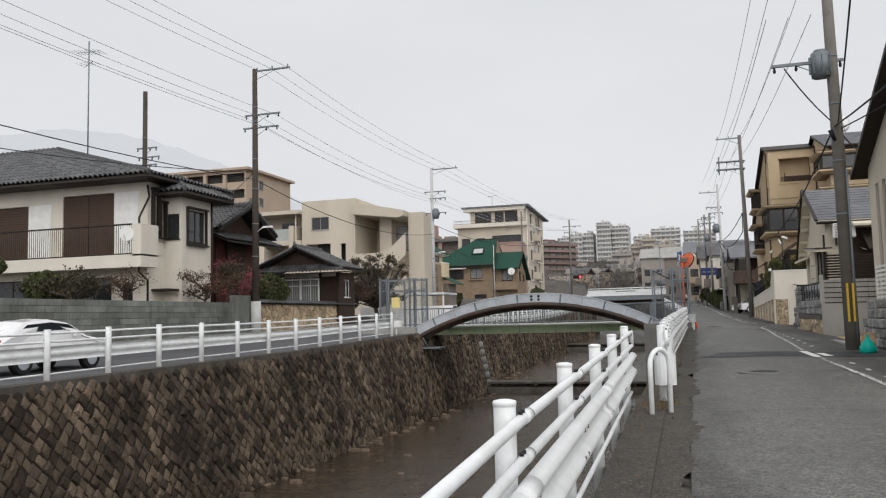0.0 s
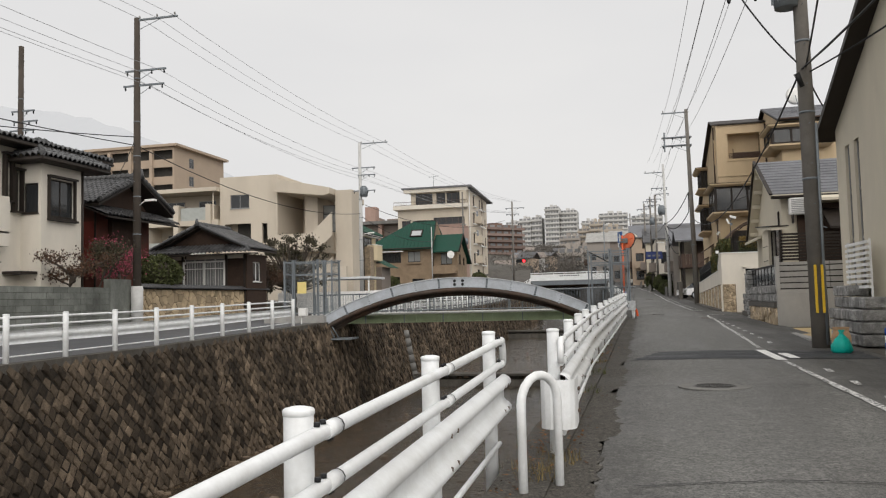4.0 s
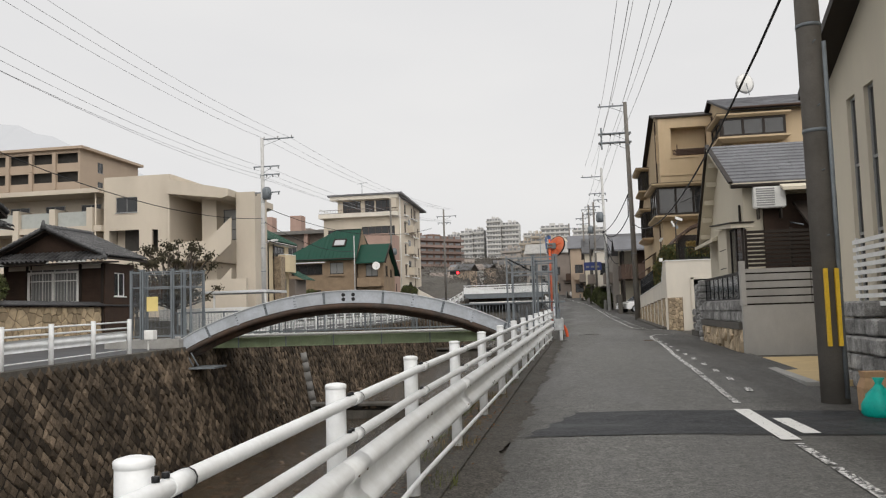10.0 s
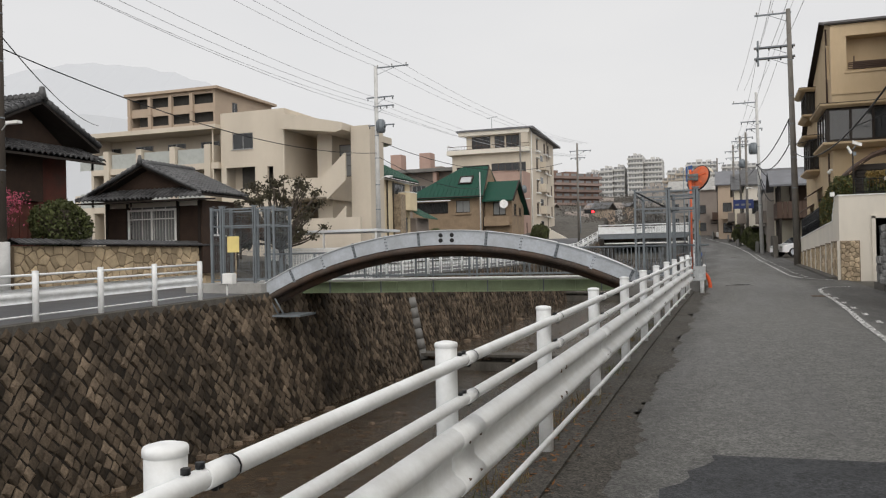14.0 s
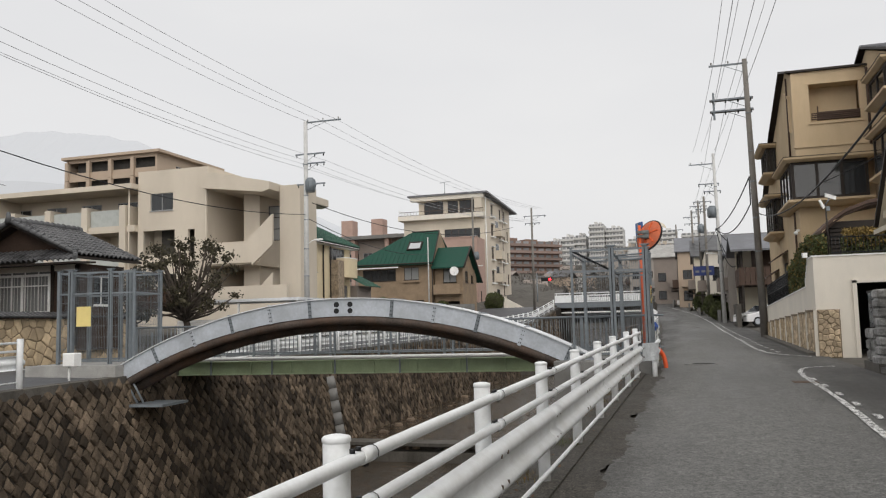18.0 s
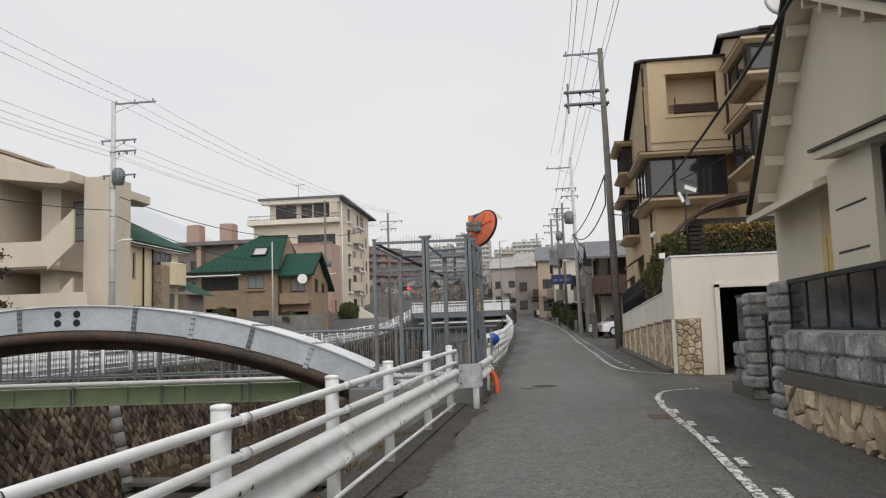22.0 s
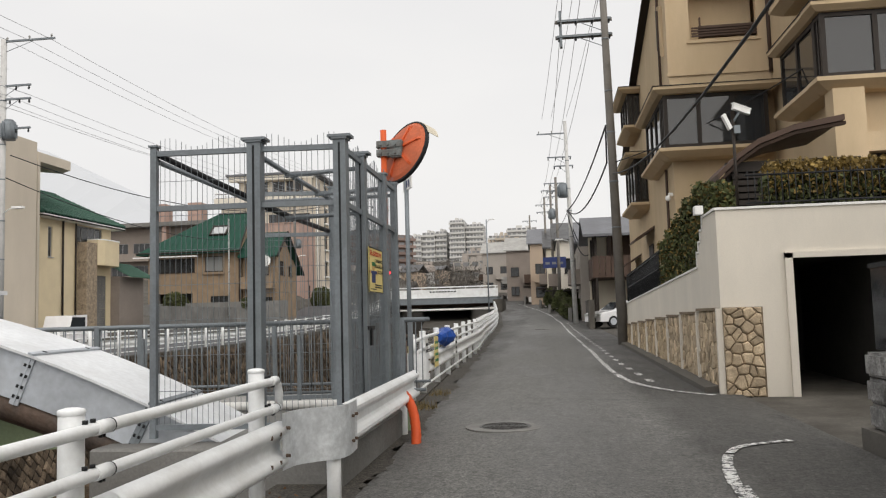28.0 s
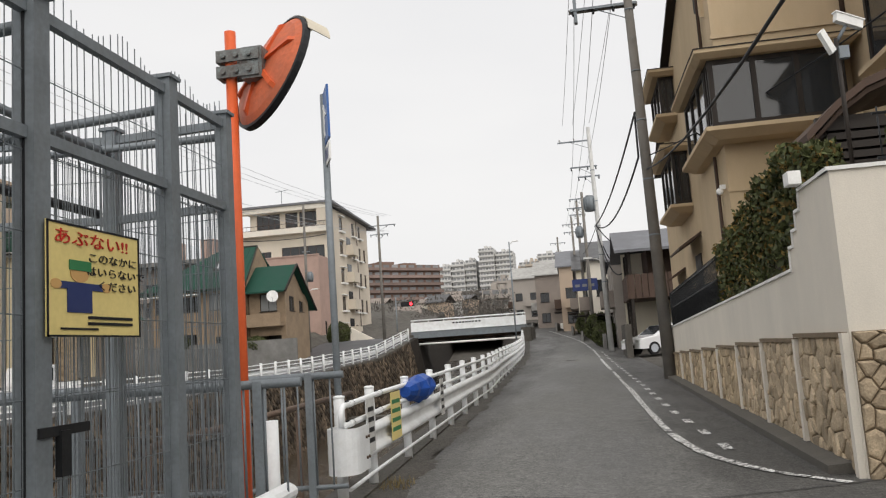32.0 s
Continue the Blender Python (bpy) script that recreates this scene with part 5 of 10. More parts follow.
for x0, x1, zt in ((5.1, 6.6, 6.9), (6.6, 8.1, 6.9), (0.5, 3.0, 6.6)):
    b = bmesh.new()
    zig = []
    for k in range(int((zt - 4.1) / 0.12)):
        zig += [(0.05, 4.1 + k * 0.12), (0.03, 4.1 + k * 0.12 + 0.1)]
    prism(b, zig + [(0.12, zt - 0.02), (0.12, 4.1)], x0 + 0.02, x1 - 0.02, "x")
    part("shutter", b, BROWNSHUT, h, "closed brown slatted shutter")
b = bmesh.new()
box(b, 3.05, 4.4, -0.03, 0.0, 4.1, 6.6)
part("wall_panel", b, WHITETRIM, h)
b = bmesh.new()
box(b, 8.12, 9.5, -0.03, 0.0, 4.1, 6.9)
part("wall_panel", b, WHITETRIM, h)
b = bmesh.new()
box(b, 0.0, 10.6, -1.25, 0, 3.6, 4.12)
part("balcony_floor", b, WHITEWALL, h)
b = bmesh.new()
prism(b, [(10.1, -1.25), (10.6, -1.25), (10.6, 0), (10.45, 0), (10.45, -1.1), (10.1, -1.1)], 4.05, 5.35)
part("balcony_wall", b, WHITEWALL, h)
b = bmesh.new()
box(b, -4, 0.4, -1.25, -1.1, 4.05, 5.5)
part("balcony_wall", b, WHITEWALL, h)
railing(h, (0.4, -1.2), (10.05, -1.2), 4.1, 5.35, DARKTRIM)
hip_roof(h, -13.0, 10.9, -1.1, 6.1, 7.4, 9.5, 8.3, TILE, axis="x")
hip_roof(h, 8.0, 11.7, 0.5, 4.8, 6.85, 7.7, 1.8, TILE, axis="y")
pipe_part(h, [(10.05, -0.1, 7.1), (10.2, -0.15, 6.6), (10.45, -1.2, 5.6), (10.45, -1.2, 3.4), (10.1, -0.1, 3.1), (10.1, -0.1, 0.4)], 0.05, DARKTRIM)
b = bmesh.new()
box(b, 10.0, 10.9, 0.3, 1.2, 2.65, 2.75)
part("canopy", b, DARKTRIM, h)
for o in ((0.22, 0.72, 5.3, 6.95), (0.74, 1.26, 4.95, 6.45)):
    b = bmesh.new()
    box(b, 10.03, 10.2, o[0], o[0] + 0.1, o[2], o[3])
    box(b, 10.03, 10.2, o[1] - 0.1, o[1], o[2], o[3])
    box(b, 10.03, 10.28, o[0] - 0.05, o[1] + 0.05, o[3], o[3] + 0.08)
    box(b, 10.03, 10.25, o[0], o[1], o[2] - 0.06, o[2])
    part("window_box", b, DARKTRIM, h, "dark brown projecting window surround")
b = bmesh.new()
box(b, 11.0, 11.12, 1.62, 1.7, 4.7, 6.25)
box(b, 11.0, 11.12, 3.2, 3.28, 4.7, 6.25)
box(b, 11.0, 11.2, 1.6, 3.3, 6.25, 6.33)
box(b, 11.0, 11.22, 1.6, 3.3, 4.64, 4.72)
part("window_box", b, DARKTRIM, h, "dark brown projecting window surround")
pipe_part(h, [(11.05, 3.75, 6.7), (11.05, 3.75, 0.5)], 0.05, DARKTRIM)


def dish(m, r, label):
    s = thing("satellite_dish", m, label, "satellite dish")
    b_ = bmesh.new()
    n = 20
    loft(b_, [[(math.cos(k * 2 * math.pi / n) * q, -0.05 + 0.3 * q * q, math.sin(k * 2 * math.pi / n) * q) for k in range(n)] for q in (0.02, r * 0.35, r * 0.7, r)], closed=True, smooth=True)
    part("reflector", b_, WHITETRIM, s)
    b_ = bmesh.new()
    rod(b_, (0, -0.1, 0), (0, -0.35, -r * 1.3), 0.02)
    rod(b_, (0, 0.05, -r), (0, 0.35, -0.1), 0.012)
    part("arm", b_, GREYSTEEL, s)
    return s


dish(pose(-24.05, 11.6, 5.4, 0, 0, 200), 0.34, "small white satellite dish clamped to the balcony rail")
# roof aerial
a = thing("tv_aerial", Matrix.Translation((-29.6, 15.5, 9.8)), "tall thin roof aerial mast with a comb antenna", "tv aerial")
b = bmesh.new()
rod(b, (0, 0, 0), (0, 0, 6.6), 0.035, n=6)
part("mast", b, GREYSTEEL, a)
b = bmesh.new()
rod(b, (-0.9, 0.2, 6.1), (0.9, -0.2, 5.9), 0.015, n=5)
for k in range(8):
    x = -0.85 + k * 0.24
    rod(b, (x, -0.45, 6.05 - k * 0.02), (x, 0.45, 6.05 - k * 0.02), 0.01, n=4)
rod(b, (-0.7, 0.5, 5.4), (0.6, -0.4, 5.3), 0.012, n=5)
for k in range(5):
    x = -0.6 + k * 0.26
    rod(b, (x, -0.3, 5.37), (x, 0.3, 5.37), 0.01, n=4)
part("comb", b, GREYSTEEL, a)

# -- dark red timber house --
h = thing("timber_house", Matrix.Translation((-34.2, 20.9, -0.25)) @ Matrix.Diagonal((1, 1, 1.06, 1)), "old two-storey house of dark red boards with tiled gable roof", "house", "houses on the far bank")
block(h, 8.8, 4.6, 0.6, 6.3, REDWOOD, {"e": [(1.1, 3.7, 2.9, 5.0)], "s": [(5.0, 3.4, 6.6, 5.0)]}, frame_mat=DARKTRIM)
for k in range(11):
    boxpart("board", (8.8, 8.83, 0.06 + k * 0.41, 0.06 + k * 0.41 + 0.39, 0.8, 3.6), REDWOOD, h)
b = bmesh.new()
prism(b, [(0.0, 6.3), (4.6, 6.3), (2.5, 7.75)], 8.55, 8.8, "x")
part("gable_wall", b, DARKWOOD, h)
for (ya, yb) in ((-0.9, 2.5), (5.6, 2.5)):
    b = bmesh.new()
    tiled_slope(b, (-0.6, ya, 6.35), (9.7, ya, 6.35), (-0.6, yb, 7.9), (9.7, yb, 7.9))
    part("roof_slope", b, TILEDARK, h)
    b = bmesh.new()
    slab(b, [(-0.6, ya, 6.33), (9.7, ya, 6.33), (9.7, yb, 7.88), (-0.6, yb, 7.88)], 0.12)
    part("eave_board", b, DARKTRIM, h)
b = bmesh.new()
ridge(b, (-0.6, 2.5, 7.95), (9.7, 2.5, 7.95), 0.16)
rod(b, (9.7, 2.5, 7.9), (9.7, 2.5, 8.4), 0.2, 0.1, n=8)
ridge(b, (9.7, -0.9, 6.4), (9.7, 2.5, 7.9), 0.12)
ridge(b, (9.7, 5.6, 6.4), (9.7, 2.5, 7.9), 0.12)
part("ridge_tiles", b, TILEDARK, h)
b = bmesh.new()
tiled_slope(b, (10.2, -0.9, 5.75), (10.2, 5.4, 5.75), (8.8, -0.9, 6.3), (8.8, 5.4, 6.3))
part("lower_roof", b, TILEDARK, h)
b = bmesh.new()
slab(b, [(8.8, -0.9, 6.26), (10.2, -0.9, 5.73), (10.2, 5.4, 5.73), (8.8, 5.4, 6.26)], 0.08)
part("lower_eave", b, DARKTRIM, h)
b = bmesh.new()
box(b, 8.84, 9.05, 1.0, 3.1, 4.1, 5.8)
box(b, 8.84, 9.3, 0.8, 3.4, 5.8, 5.88)
part("shutter_box", b, DARKWOOD, h, "weathered projecting shutter box")
pipe_part(h, [(8.9, -0.1, 6.1), (8.9, -0.1, 0.6)], 0.05, DARKTRIM)
b = bmesh.new()
box(b, 6.8, 8.8, -0.04, -0.005, 3.0, 5.6)
part("red_panel", b, mat("red_ribbed_sheet", (0.2, 0.045, 0.035), 0.6, var=0.12, scale=2, fine=20, bump=0.05), h, "dull red sheet panel")

# -- small old house behind the stone wall --
h = thing("cottage", Matrix.Translation((-27.4, 30.0, 0.15)), "small old dark wooden cottage with barred window and tiled roof", "house", "houses on the far bank")
block(h, 5.6, 2.6, 0.8, 4.25, DARKWOOD, {"s": [(1.45, 1.55, 4.15, 3.25, "pale", 4)], "e": [(0.8, 1.8, 1.8, 3.0)]}, frame_mat=WHITETRIM, curtain=True)
for k in range(9):
    for a0, a1 in ((0.1, 1.55), (4.2, 5.5)):
        boxpart("board", (a0, a1, -0.03, 0.0, 2.3 + k * 0.16, 2.45 + k * 0.16), DARKWOOD, h)
b = bmesh.new()
rod(b, (0, -0.03, 2.36), (0, -0.03, 3.8), 0.016, n=5)
me = finish(b, "window_bar")
me.materials.append(CURTAIN)
for k in range(16):
    shared("window_bar", me, h, Matrix.Translation((1.5 + k * 0.172, 0, 0)))
b = bmesh.new()
for a0, a1 in ((0.3, 1.5), (1.6, 4.15), (4.3, 5.4)):
    box(b, a0, a1, -0.035, 0.0, 4.0, 4.3)
part("plaster_band", b, WHITEWALL, h, "white plaster band under the eaves")
b = bmesh.new()
for dims in ((1.4, 4.2, 3.8, 3.9), (1.4, 4.2, 2.28, 2.38), (1.4, 1.5, 2.38, 3.8), (4.1, 4.2, 2.38, 3.8), (2.76, 2.84, 2.38, 3.8), (1.5, 4.1, 3.4, 3.45)):
    box(b, dims[0], dims[1], -0.09, -0.04, dims[2], dims[3])
part("window_surround", b, WHITETRIM, h, "white painted window frame with a transom")
for x in (0.05, 1.3, 4.24, 5.4):
    boxpart("timber_post", (x, x + 0.12, -0.07, 0.0, 1.0, 4.2), DARKTRIM, h)
for s in (-1, 1):
    xe = 2.8 + s * 3.25
    b = bmesh.new()
    tiled_slope(b, (xe, -0.75, 4.5), (xe, 3.2, 4.5), (2.8, -0.75, 5.95), (2.8, 3.2, 5.95), pitch=0.25)
    part("roof_slope", b, TILEDARK, h)["kind"] = "stuff"
    b = bmesh.new()
    slab(b, [(xe, -0.7, 4.49), (xe, 3.2, 4.49), (2.8, 3.2, 5.94), (2.8, -0.7, 5.94)], 0.1)
    part("barge_board", b, DARKTRIM, h)
b = bmesh.new()
tiled_slope(b, (-0.75, -1.15, 4.25), (6.35, -1.15, 4.25), (0.1, -0.2, 4.75), (5.5, -0.2, 4.75), pitch=0.25)
part("front_skirt_roof", b, TILEDARK, h)["kind"] = "stuff"
b = bmesh.new()
slab(b, [(-0.75, -1.15, 4.24), (6.35, -1.15, 4.24), (6.35, 0.0, 4.3), (-0.75, 0.0, 4.3)], 0.07)
part("eave_board", b, DARKTRIM, h)
b = bmesh.new()
prism(b, [(0.6, 4.75), (2.8, 5.8), (5.0, 4.75)], -0.25, 0.0, "y")
part("gablet", b, DARKWOOD, h)
b = bmesh.new()
for s in (-1, 1):
    ridge(b, (2.8 + s * 3.25, -0.75, 4.52), (2.8, -0.75, 5.97), 0.1)
ridge(b, (2.8, -0.8, 6.0), (2.8, 3.2, 6.0), 0.13)
rod(b, (2.8, -0.85, 5.95), (2.8, -0.85, 6.4), 0.15, 0.06, n=8)
ridge(b, (-0.75, -1.15, 4.3), (0.1, -0.2, 4.8), 0.09)
ridge(b, (6.35, -1.15, 4.3), (5.5, -0.2, 4.8), 0.09)
part("gable_ridge", b, TILE, h, "paler ridge tiles")["kind"] = "stuff"

# -- pale apartment block with an open stair --
h = thing("apartment_building", Matrix.Translation((-46.7, 50.5, 0)), "cream apartment building with recessed balconies and an open stair", "apartment building", "buildings on the far bank")
boxpart("back_wall", (0, 12.1, 1.5, 1.75, 1.5, 11.4), APTWALL, h)
boxpart("end_wall", (0, 0.25, -0.6, 1.5, 1.5, 11.4), APTWALL, h)
for z in (2.9, 5.9, 8.9):
    boxpart("balcony_slab", (0.25, 12.1, -0.75, 1.5, z - 0.45, z), APTWALL, h, "pale balcony floor band")
for k in range(4):
    x = 11.2 - k * 3.15
    boxpart("pier", (x - 0.25, x + 0.25, -0.9, 1.5, 1.5, 10.3), APTWALL, h, "cream party pier between the balconies")
    for z in (5.9, 8.9):
        boxpart("balcony_panel", (x - 2.85, x - 0.28, -0.6, -0.56, z + 0.02, z + 1.15), FROST, h, "frosted balcony screen")
    for z in (2.9, 5.9, 8.9):
        window(h, Matrix.Translation((x - 2.2, 1.35, z + 0.02)), 1.7, 1.95, 2, 1, FRAME, GLASS, False)
        boxpart("air_conditioner", (x - 0.95, x - 0.4, 0.9, 1.2, z + 0.1, z + 0.65), WHITETRIM, h)
b = bmesh.new()
box(b, -0.3, 12.08, -1.1, 8, 11.4, 11.75)
part("roof_overhang", b, APTWALL, h)
pipe_part(h, [(11.6, -0.7, 11.4), (11.6, -0.7, 2)], 0.06, APTWALL)
block(h, 5.5, 9, 1.5, 12.6, APTWALL, {"s": [(1.0, 8.3, 2.8, 9.5), (0.45, 5.3, 2.95, 6.95, "open"), (4.0, 5.2, 4.5, 6.9, "open"), (0.45, 2.3, 2.95, 3.95, "open")]}, at=(12.1, -0.4))
boxpart("recess_wall", (12.4, 17.3, 1.0, 1.1, 3.5, 9.0), APTWALL, h)
window(h, Matrix.Translation((13.4, 0.85, 6.9)), 1.6, 1.2, 2, 1, FRAME, GLASS, False)
# stair tower
block(h, 1.5, 2.4, 1.5, 11.0, APTWALL, {}, at=(22.6, 0.3))
b = bmesh.new()
prism(b, [(17.6, 11.0), (17.6, 12.15), (22.55, 11.1), (22.55, 10.6), (22.0, 10.45)], -1.0, 8, "y")
part("stair_roof", b, APTWALL, h)
b = bmesh.new()
box(b, 17.6, 22.6, 5.0, 5.2, 1.5, 11.0)
part("stair_back_wall", b, APTWALL, h)
b = bmesh.new()
box(b, 19.4, 20.6, 1.2, 5.0, 1.5, 10.8)
part("stair_core", b, APTWALL, h)
window(h, Matrix.Translation((20.7, 2.2, 7.6)), 1.5, 2.4, 1, 3, DARKTRIM, GLASS_PALE, False)
b = bmesh.new()
prism(b, [(17.6, 5.9), (17.6, 7.3), (20.8, 7.3), (22.7, 9.0), (22.7, 7.0), (21.2, 5.7), (21.2, 5.9)][::-1], -0.9, -0.7, "y")
part("stair_parapet", b, APTWALL, h, "cream stair parapet, rising")
b = bmesh.new()
prism(b, [(20.9, 3.4), (22.7, 5.2), (22.7, 3.2), (20.9, 1.5)][::-1], -0.9, -0.7, "y")
part("stair_parapet", b, APTWALL, h, "cream stair parapet, rising")
b = bmesh.new()
box(b, 17.6, 21.0, -0.7, 5.0, 5.8, 6.0)
part("landing", b, APTWALL, h)
b = bmesh.new()
box(b, 15.5, 24.5, -2.4, -2.1, 1.0, 4.3)
part("yard_wall", b, APTWALL, h)
pipe_part(h, [(17.55, -0.5, 12), (17.55, -0.5, 1.5)], 0.07, APTWALL)
# carport and shed roofs in front
s = thing("carport", Matrix.Translation((-24.8, 41.0, 0)), "low white carport roof and corrugated fence", "carport")
b = bmesh.new()
box(b, 0, 7.0, 0, 3.5, 3.05, 3.2)
part("roof", b, GALV_TOP, s)
for x in (0.1, 3.4, 6.8):
    boxpart("post", (x, x + 0.1, 0.1, 0.2, 0.5, 3.05), WHITETRIM, s)
for k in range(12):
    boxpart("fence_slat", (0, 7.0, -0.3, -0.26 + 0.02 * (k % 2), 0.6 + k * 0.13, 0.72 + k * 0.13), WHITETRIM, s)

# -- tan apartment block on the slope behind --
h = thing("apartment_building", Matrix.Translation((-86.5, 101.0, 0)), "tan apartment building with rows of recessed balconies on the hillside", "apartment building", "buildings on the far bank")
th_ = []
for z in (18.5, 21.3, 24.1):
    for k in range(4):
        th_.append((0.5 + k * 3.85, z - 6 + 1.1, 3.95 + k * 3.85, z - 6 + 2.6, "open"))
block(h, 15.8, 16, 6, 27.4, TANWALL, {"s": th_, "e": [(4.5, 18.4, 6.0, 20.0), (4.5, 15.4, 6.0, 17.0)]}, roof_mat=TANWALL)
for z in (18.5, 21.3, 24.1):
    for k in range(4):
        x = 0.5 + k * 3.85
        boxpart("pier", (x - 0.55, x, -0.35, 0.0, z, z + 2.75), TANWALL, h)
        b = bmesh.new()
        box(b, x, x + 3.45, 1.9, 2.0, z + 0.0, z + 2.6)
        part("recess_wall", b, TANWALL, h)
        window(h, Matrix.Translation((x + 0.5, 1.7, z + 0.3)), 2.2, 2.0, 2, 1, DARKTRIM, GLASS, False)
b = bmesh.new()
box(b, -0.5, 16.6, -0.6, 16.4, 27.2, 27.6)
part("cornice", b, TANWALL, h)
b = bmesh.new()
box(b, -9, 25, -2, 6, 3, 12)
part("lower_wing", b, APTWALL, h)

# -- yellow house with pale green eaves, its long face towards the far street --
h = thing("house", Matrix.Translation((-30.0, 56.9, 0)), "sand-yellow rendered house with green tiled roof, round balcony and stone pier", "house", "houses on the far bank")
block(h, 5.1, 7.2, 1.0, 7.95, SANDWALL, {"s": [(3.0, 4.6, 3.9, 6.2)], "e": [(0.75, 4.7, 1.15, 6.4, "win", 1), (3.3, 5.6, 6.2, 6.75, "win", 4), (4.9, 0.2, 6.7, 3.9, "open")]}, roof_mat=GREENEAVE)
hip_roof(h, -0.5, 5.7, -0.6, 7.8, 7.95, 9.75, 2.6, GREENEAVE, under=WHITETRIM, axis="y", pitch=0.3)
b = bmesh.new()
box(b, 5.1, 5.75, 3.5, 4.6, 0.6, 6.75)
bevelled(b, 0.03)
part("stone_pier", b, PIERSTONE, h, "brown stone-faced pier")
b = bmesh.new()
arc = [(5.1, 4.55), (5.75, 4.62), (6.0, 5.0), (6.05, 5.8), (6.0, 6.6), (5.75, 7.0), (5.1, 7.05)]
prism(b, arc, 5.45, 6.95, "z")
part("balcony", b, SANDWALL, h, "rounded yellow balcony front")
b = bmesh.new()
prism(b, [(x + (0.03 if x > 5.2 else 0), y) for x, y in arc], 6.95, 7.02, "z")
part("balcony_cap", b, WHITETRIM, h)
b = bmesh.new()
for k in range(26):
    box(b, 5.0 - 0.015 * (k % 2), 5.04, 4.9, 6.7, 1.2 + k * 0.142, 1.335 + k * 0.142)
part("roller_shutter", b, CONC_MID, h, "closed grey roller shutter")
pipe_part(h, [(5.2, 2.0, 7.9), (5.2, 2.0, 1.0)], 0.06, DARKTRIM)
pipe_part(h, [(5.2, 3.25, 7.9), (5.2, 3.25, 1.0)], 0.05, DARKTRIM)
b = bmesh.new()
tiled_slope(b, (6.5, 7.2, 4.75), (6.5, 10.4, 4.75), (4.6, 7.2, 5.75), (4.6, 10.4, 5.75), pitch=0.3)
part("side_roof", b, GREENEAVE, h, "low green tiled porch roof")["kind"] = "stuff"
boxpart("side_wall", (4.7, 5.7, 7.2, 10.2, 1, 4.9), GREYBUILD, h)
b = bmesh.new()
box(b, 7.6, 7.85, 7.6, 21.0, 0.4, 3.0)
part("garden_wall", b, CONC_MID, h)

# -- green roofed house --
h = thing("house", Matrix.Translation((0, 0, 0)), "brown tiled house with a big green metal roof and a skylight", "house", "houses on the far bank")
block(h, 8.2, 7.6, 1.5, 7.8, BROWNTILE, {"s": [(0.5, 4.7, 4.2, 5.9, "win", 4), (5.1, 4.7, 6.7, 6.0, "pale", 2), (0.9, 0.6, 4.0, 2.9, "open"), (5.6, 1.0, 7.2, 2.6)], "e": [(1.5, 4.6, 3.0, 6.0)]}, at=(-31.7, 82.0), frame_mat=DARKTRIM)
boxpart("window_surround", (-26.75, -24.85, 81.8, 81.99, 5.95, 6.15), BROWNTILE, h)
boxpart("window_surround", (-26.75, -24.85, 81.8, 81.99, 7.55, 7.68), BROWNTILE, h)
b = bmesh.new()
prism(b, [(82.0, 7.8), (85.0, 11.35), (89.6, 7.8)], -23.75, -23.52, "x")
part("gable_wall", b, BROWNTILE, h)
b = bmesh.new()
E0, E1, R1, R0 = (-32.4, 81.2, 7.85), (-23.2, 81.2, 7.85), (-23.6, 85.0, 11.5), (-26.6, 85.0, 11.5)
slab(b, [E0, E1, R1, R0], 0.14)
slab(b, [R0, R1, (-23.2, 90.2, 7.85), (-32.4, 90.2, 7.85)], 0.14)
slab(b, [(-32.4, 90.2, 7.85), E0, R0], 0.14)
part("roof", b, GREENROOF, h)
seam = bmesh.new()
for k in range(1, 19):
    f = k / 19
    bot = Vector(E0).lerp(Vector(E1), f)
    x = bot.x
    top_f = min(1.0, (x + 32.4) / 5.8) if x < -26.6 else 1.0
    rod(seam, bot + Vector((0, 0, 0.02)), (x, 81.2 + 3.8 * top_f, 7.87 + 3.65 * top_f), 0.02, n=4)
part("roof_seams", seam, GREENROOF, h)["kind"] = "stuff"
b = bmesh.new()
rod(b, E0, E1, 0.07, n=6)
rod(b, R0, R1, 0.08, n=6)
rod(b, E1, R1, 0.06, n=6)
part("verge_trim", b, DARKTRIM, h)
boxpart("eave_gutter", (-32.6, -26.9, 81.0, 81.1, 7.45, 7.55), WHITETRIM, h, "pale gutter line")
d = Vector((0, 3.8, 3.65)).normalized()
nrm = Vector((0, -d.z, d.y))
o = Vector((-26.5, 82.72, 9.32))
b = bmesh.new()
for lo_, hi_, u0, u1 in ((0, 1.3, 0.0, 0.14), (0, 1.3, 1.4, 1.54), (0, 0.13, 0.14, 1.4), (1.17, 1.3, 0.14, 1.4)):
    vs = [o + Vector((u, 0, 0)) + d * v + nrm * w for w in (0.0, 0.16) for u, v in ((u0, lo_), (u1, lo_), (u1, hi_), (u0, hi_))]
    q = [b.verts.new(v) for v in vs]
    b.faces.new(q[4:])
    for i in range(4):
        b.faces.new((q[i], q[(i + 1) % 4], q[4 + (i + 1) % 4], q[4 + i]))
sk = part("skylight", b, DARKTRIM, h, "dark framed skylight")
b = bmesh.new()
b.faces.new([b.verts.new(o + Vector((u, 0, 0)) + d * v + nrm * 0.1) for u, v in ((0.12, 0.1), (1.42, 0.1), (1.42, 1.2), (0.12, 1.2))])
part("pane", b, GLASS_PALE, sk, "pale skylight glass")
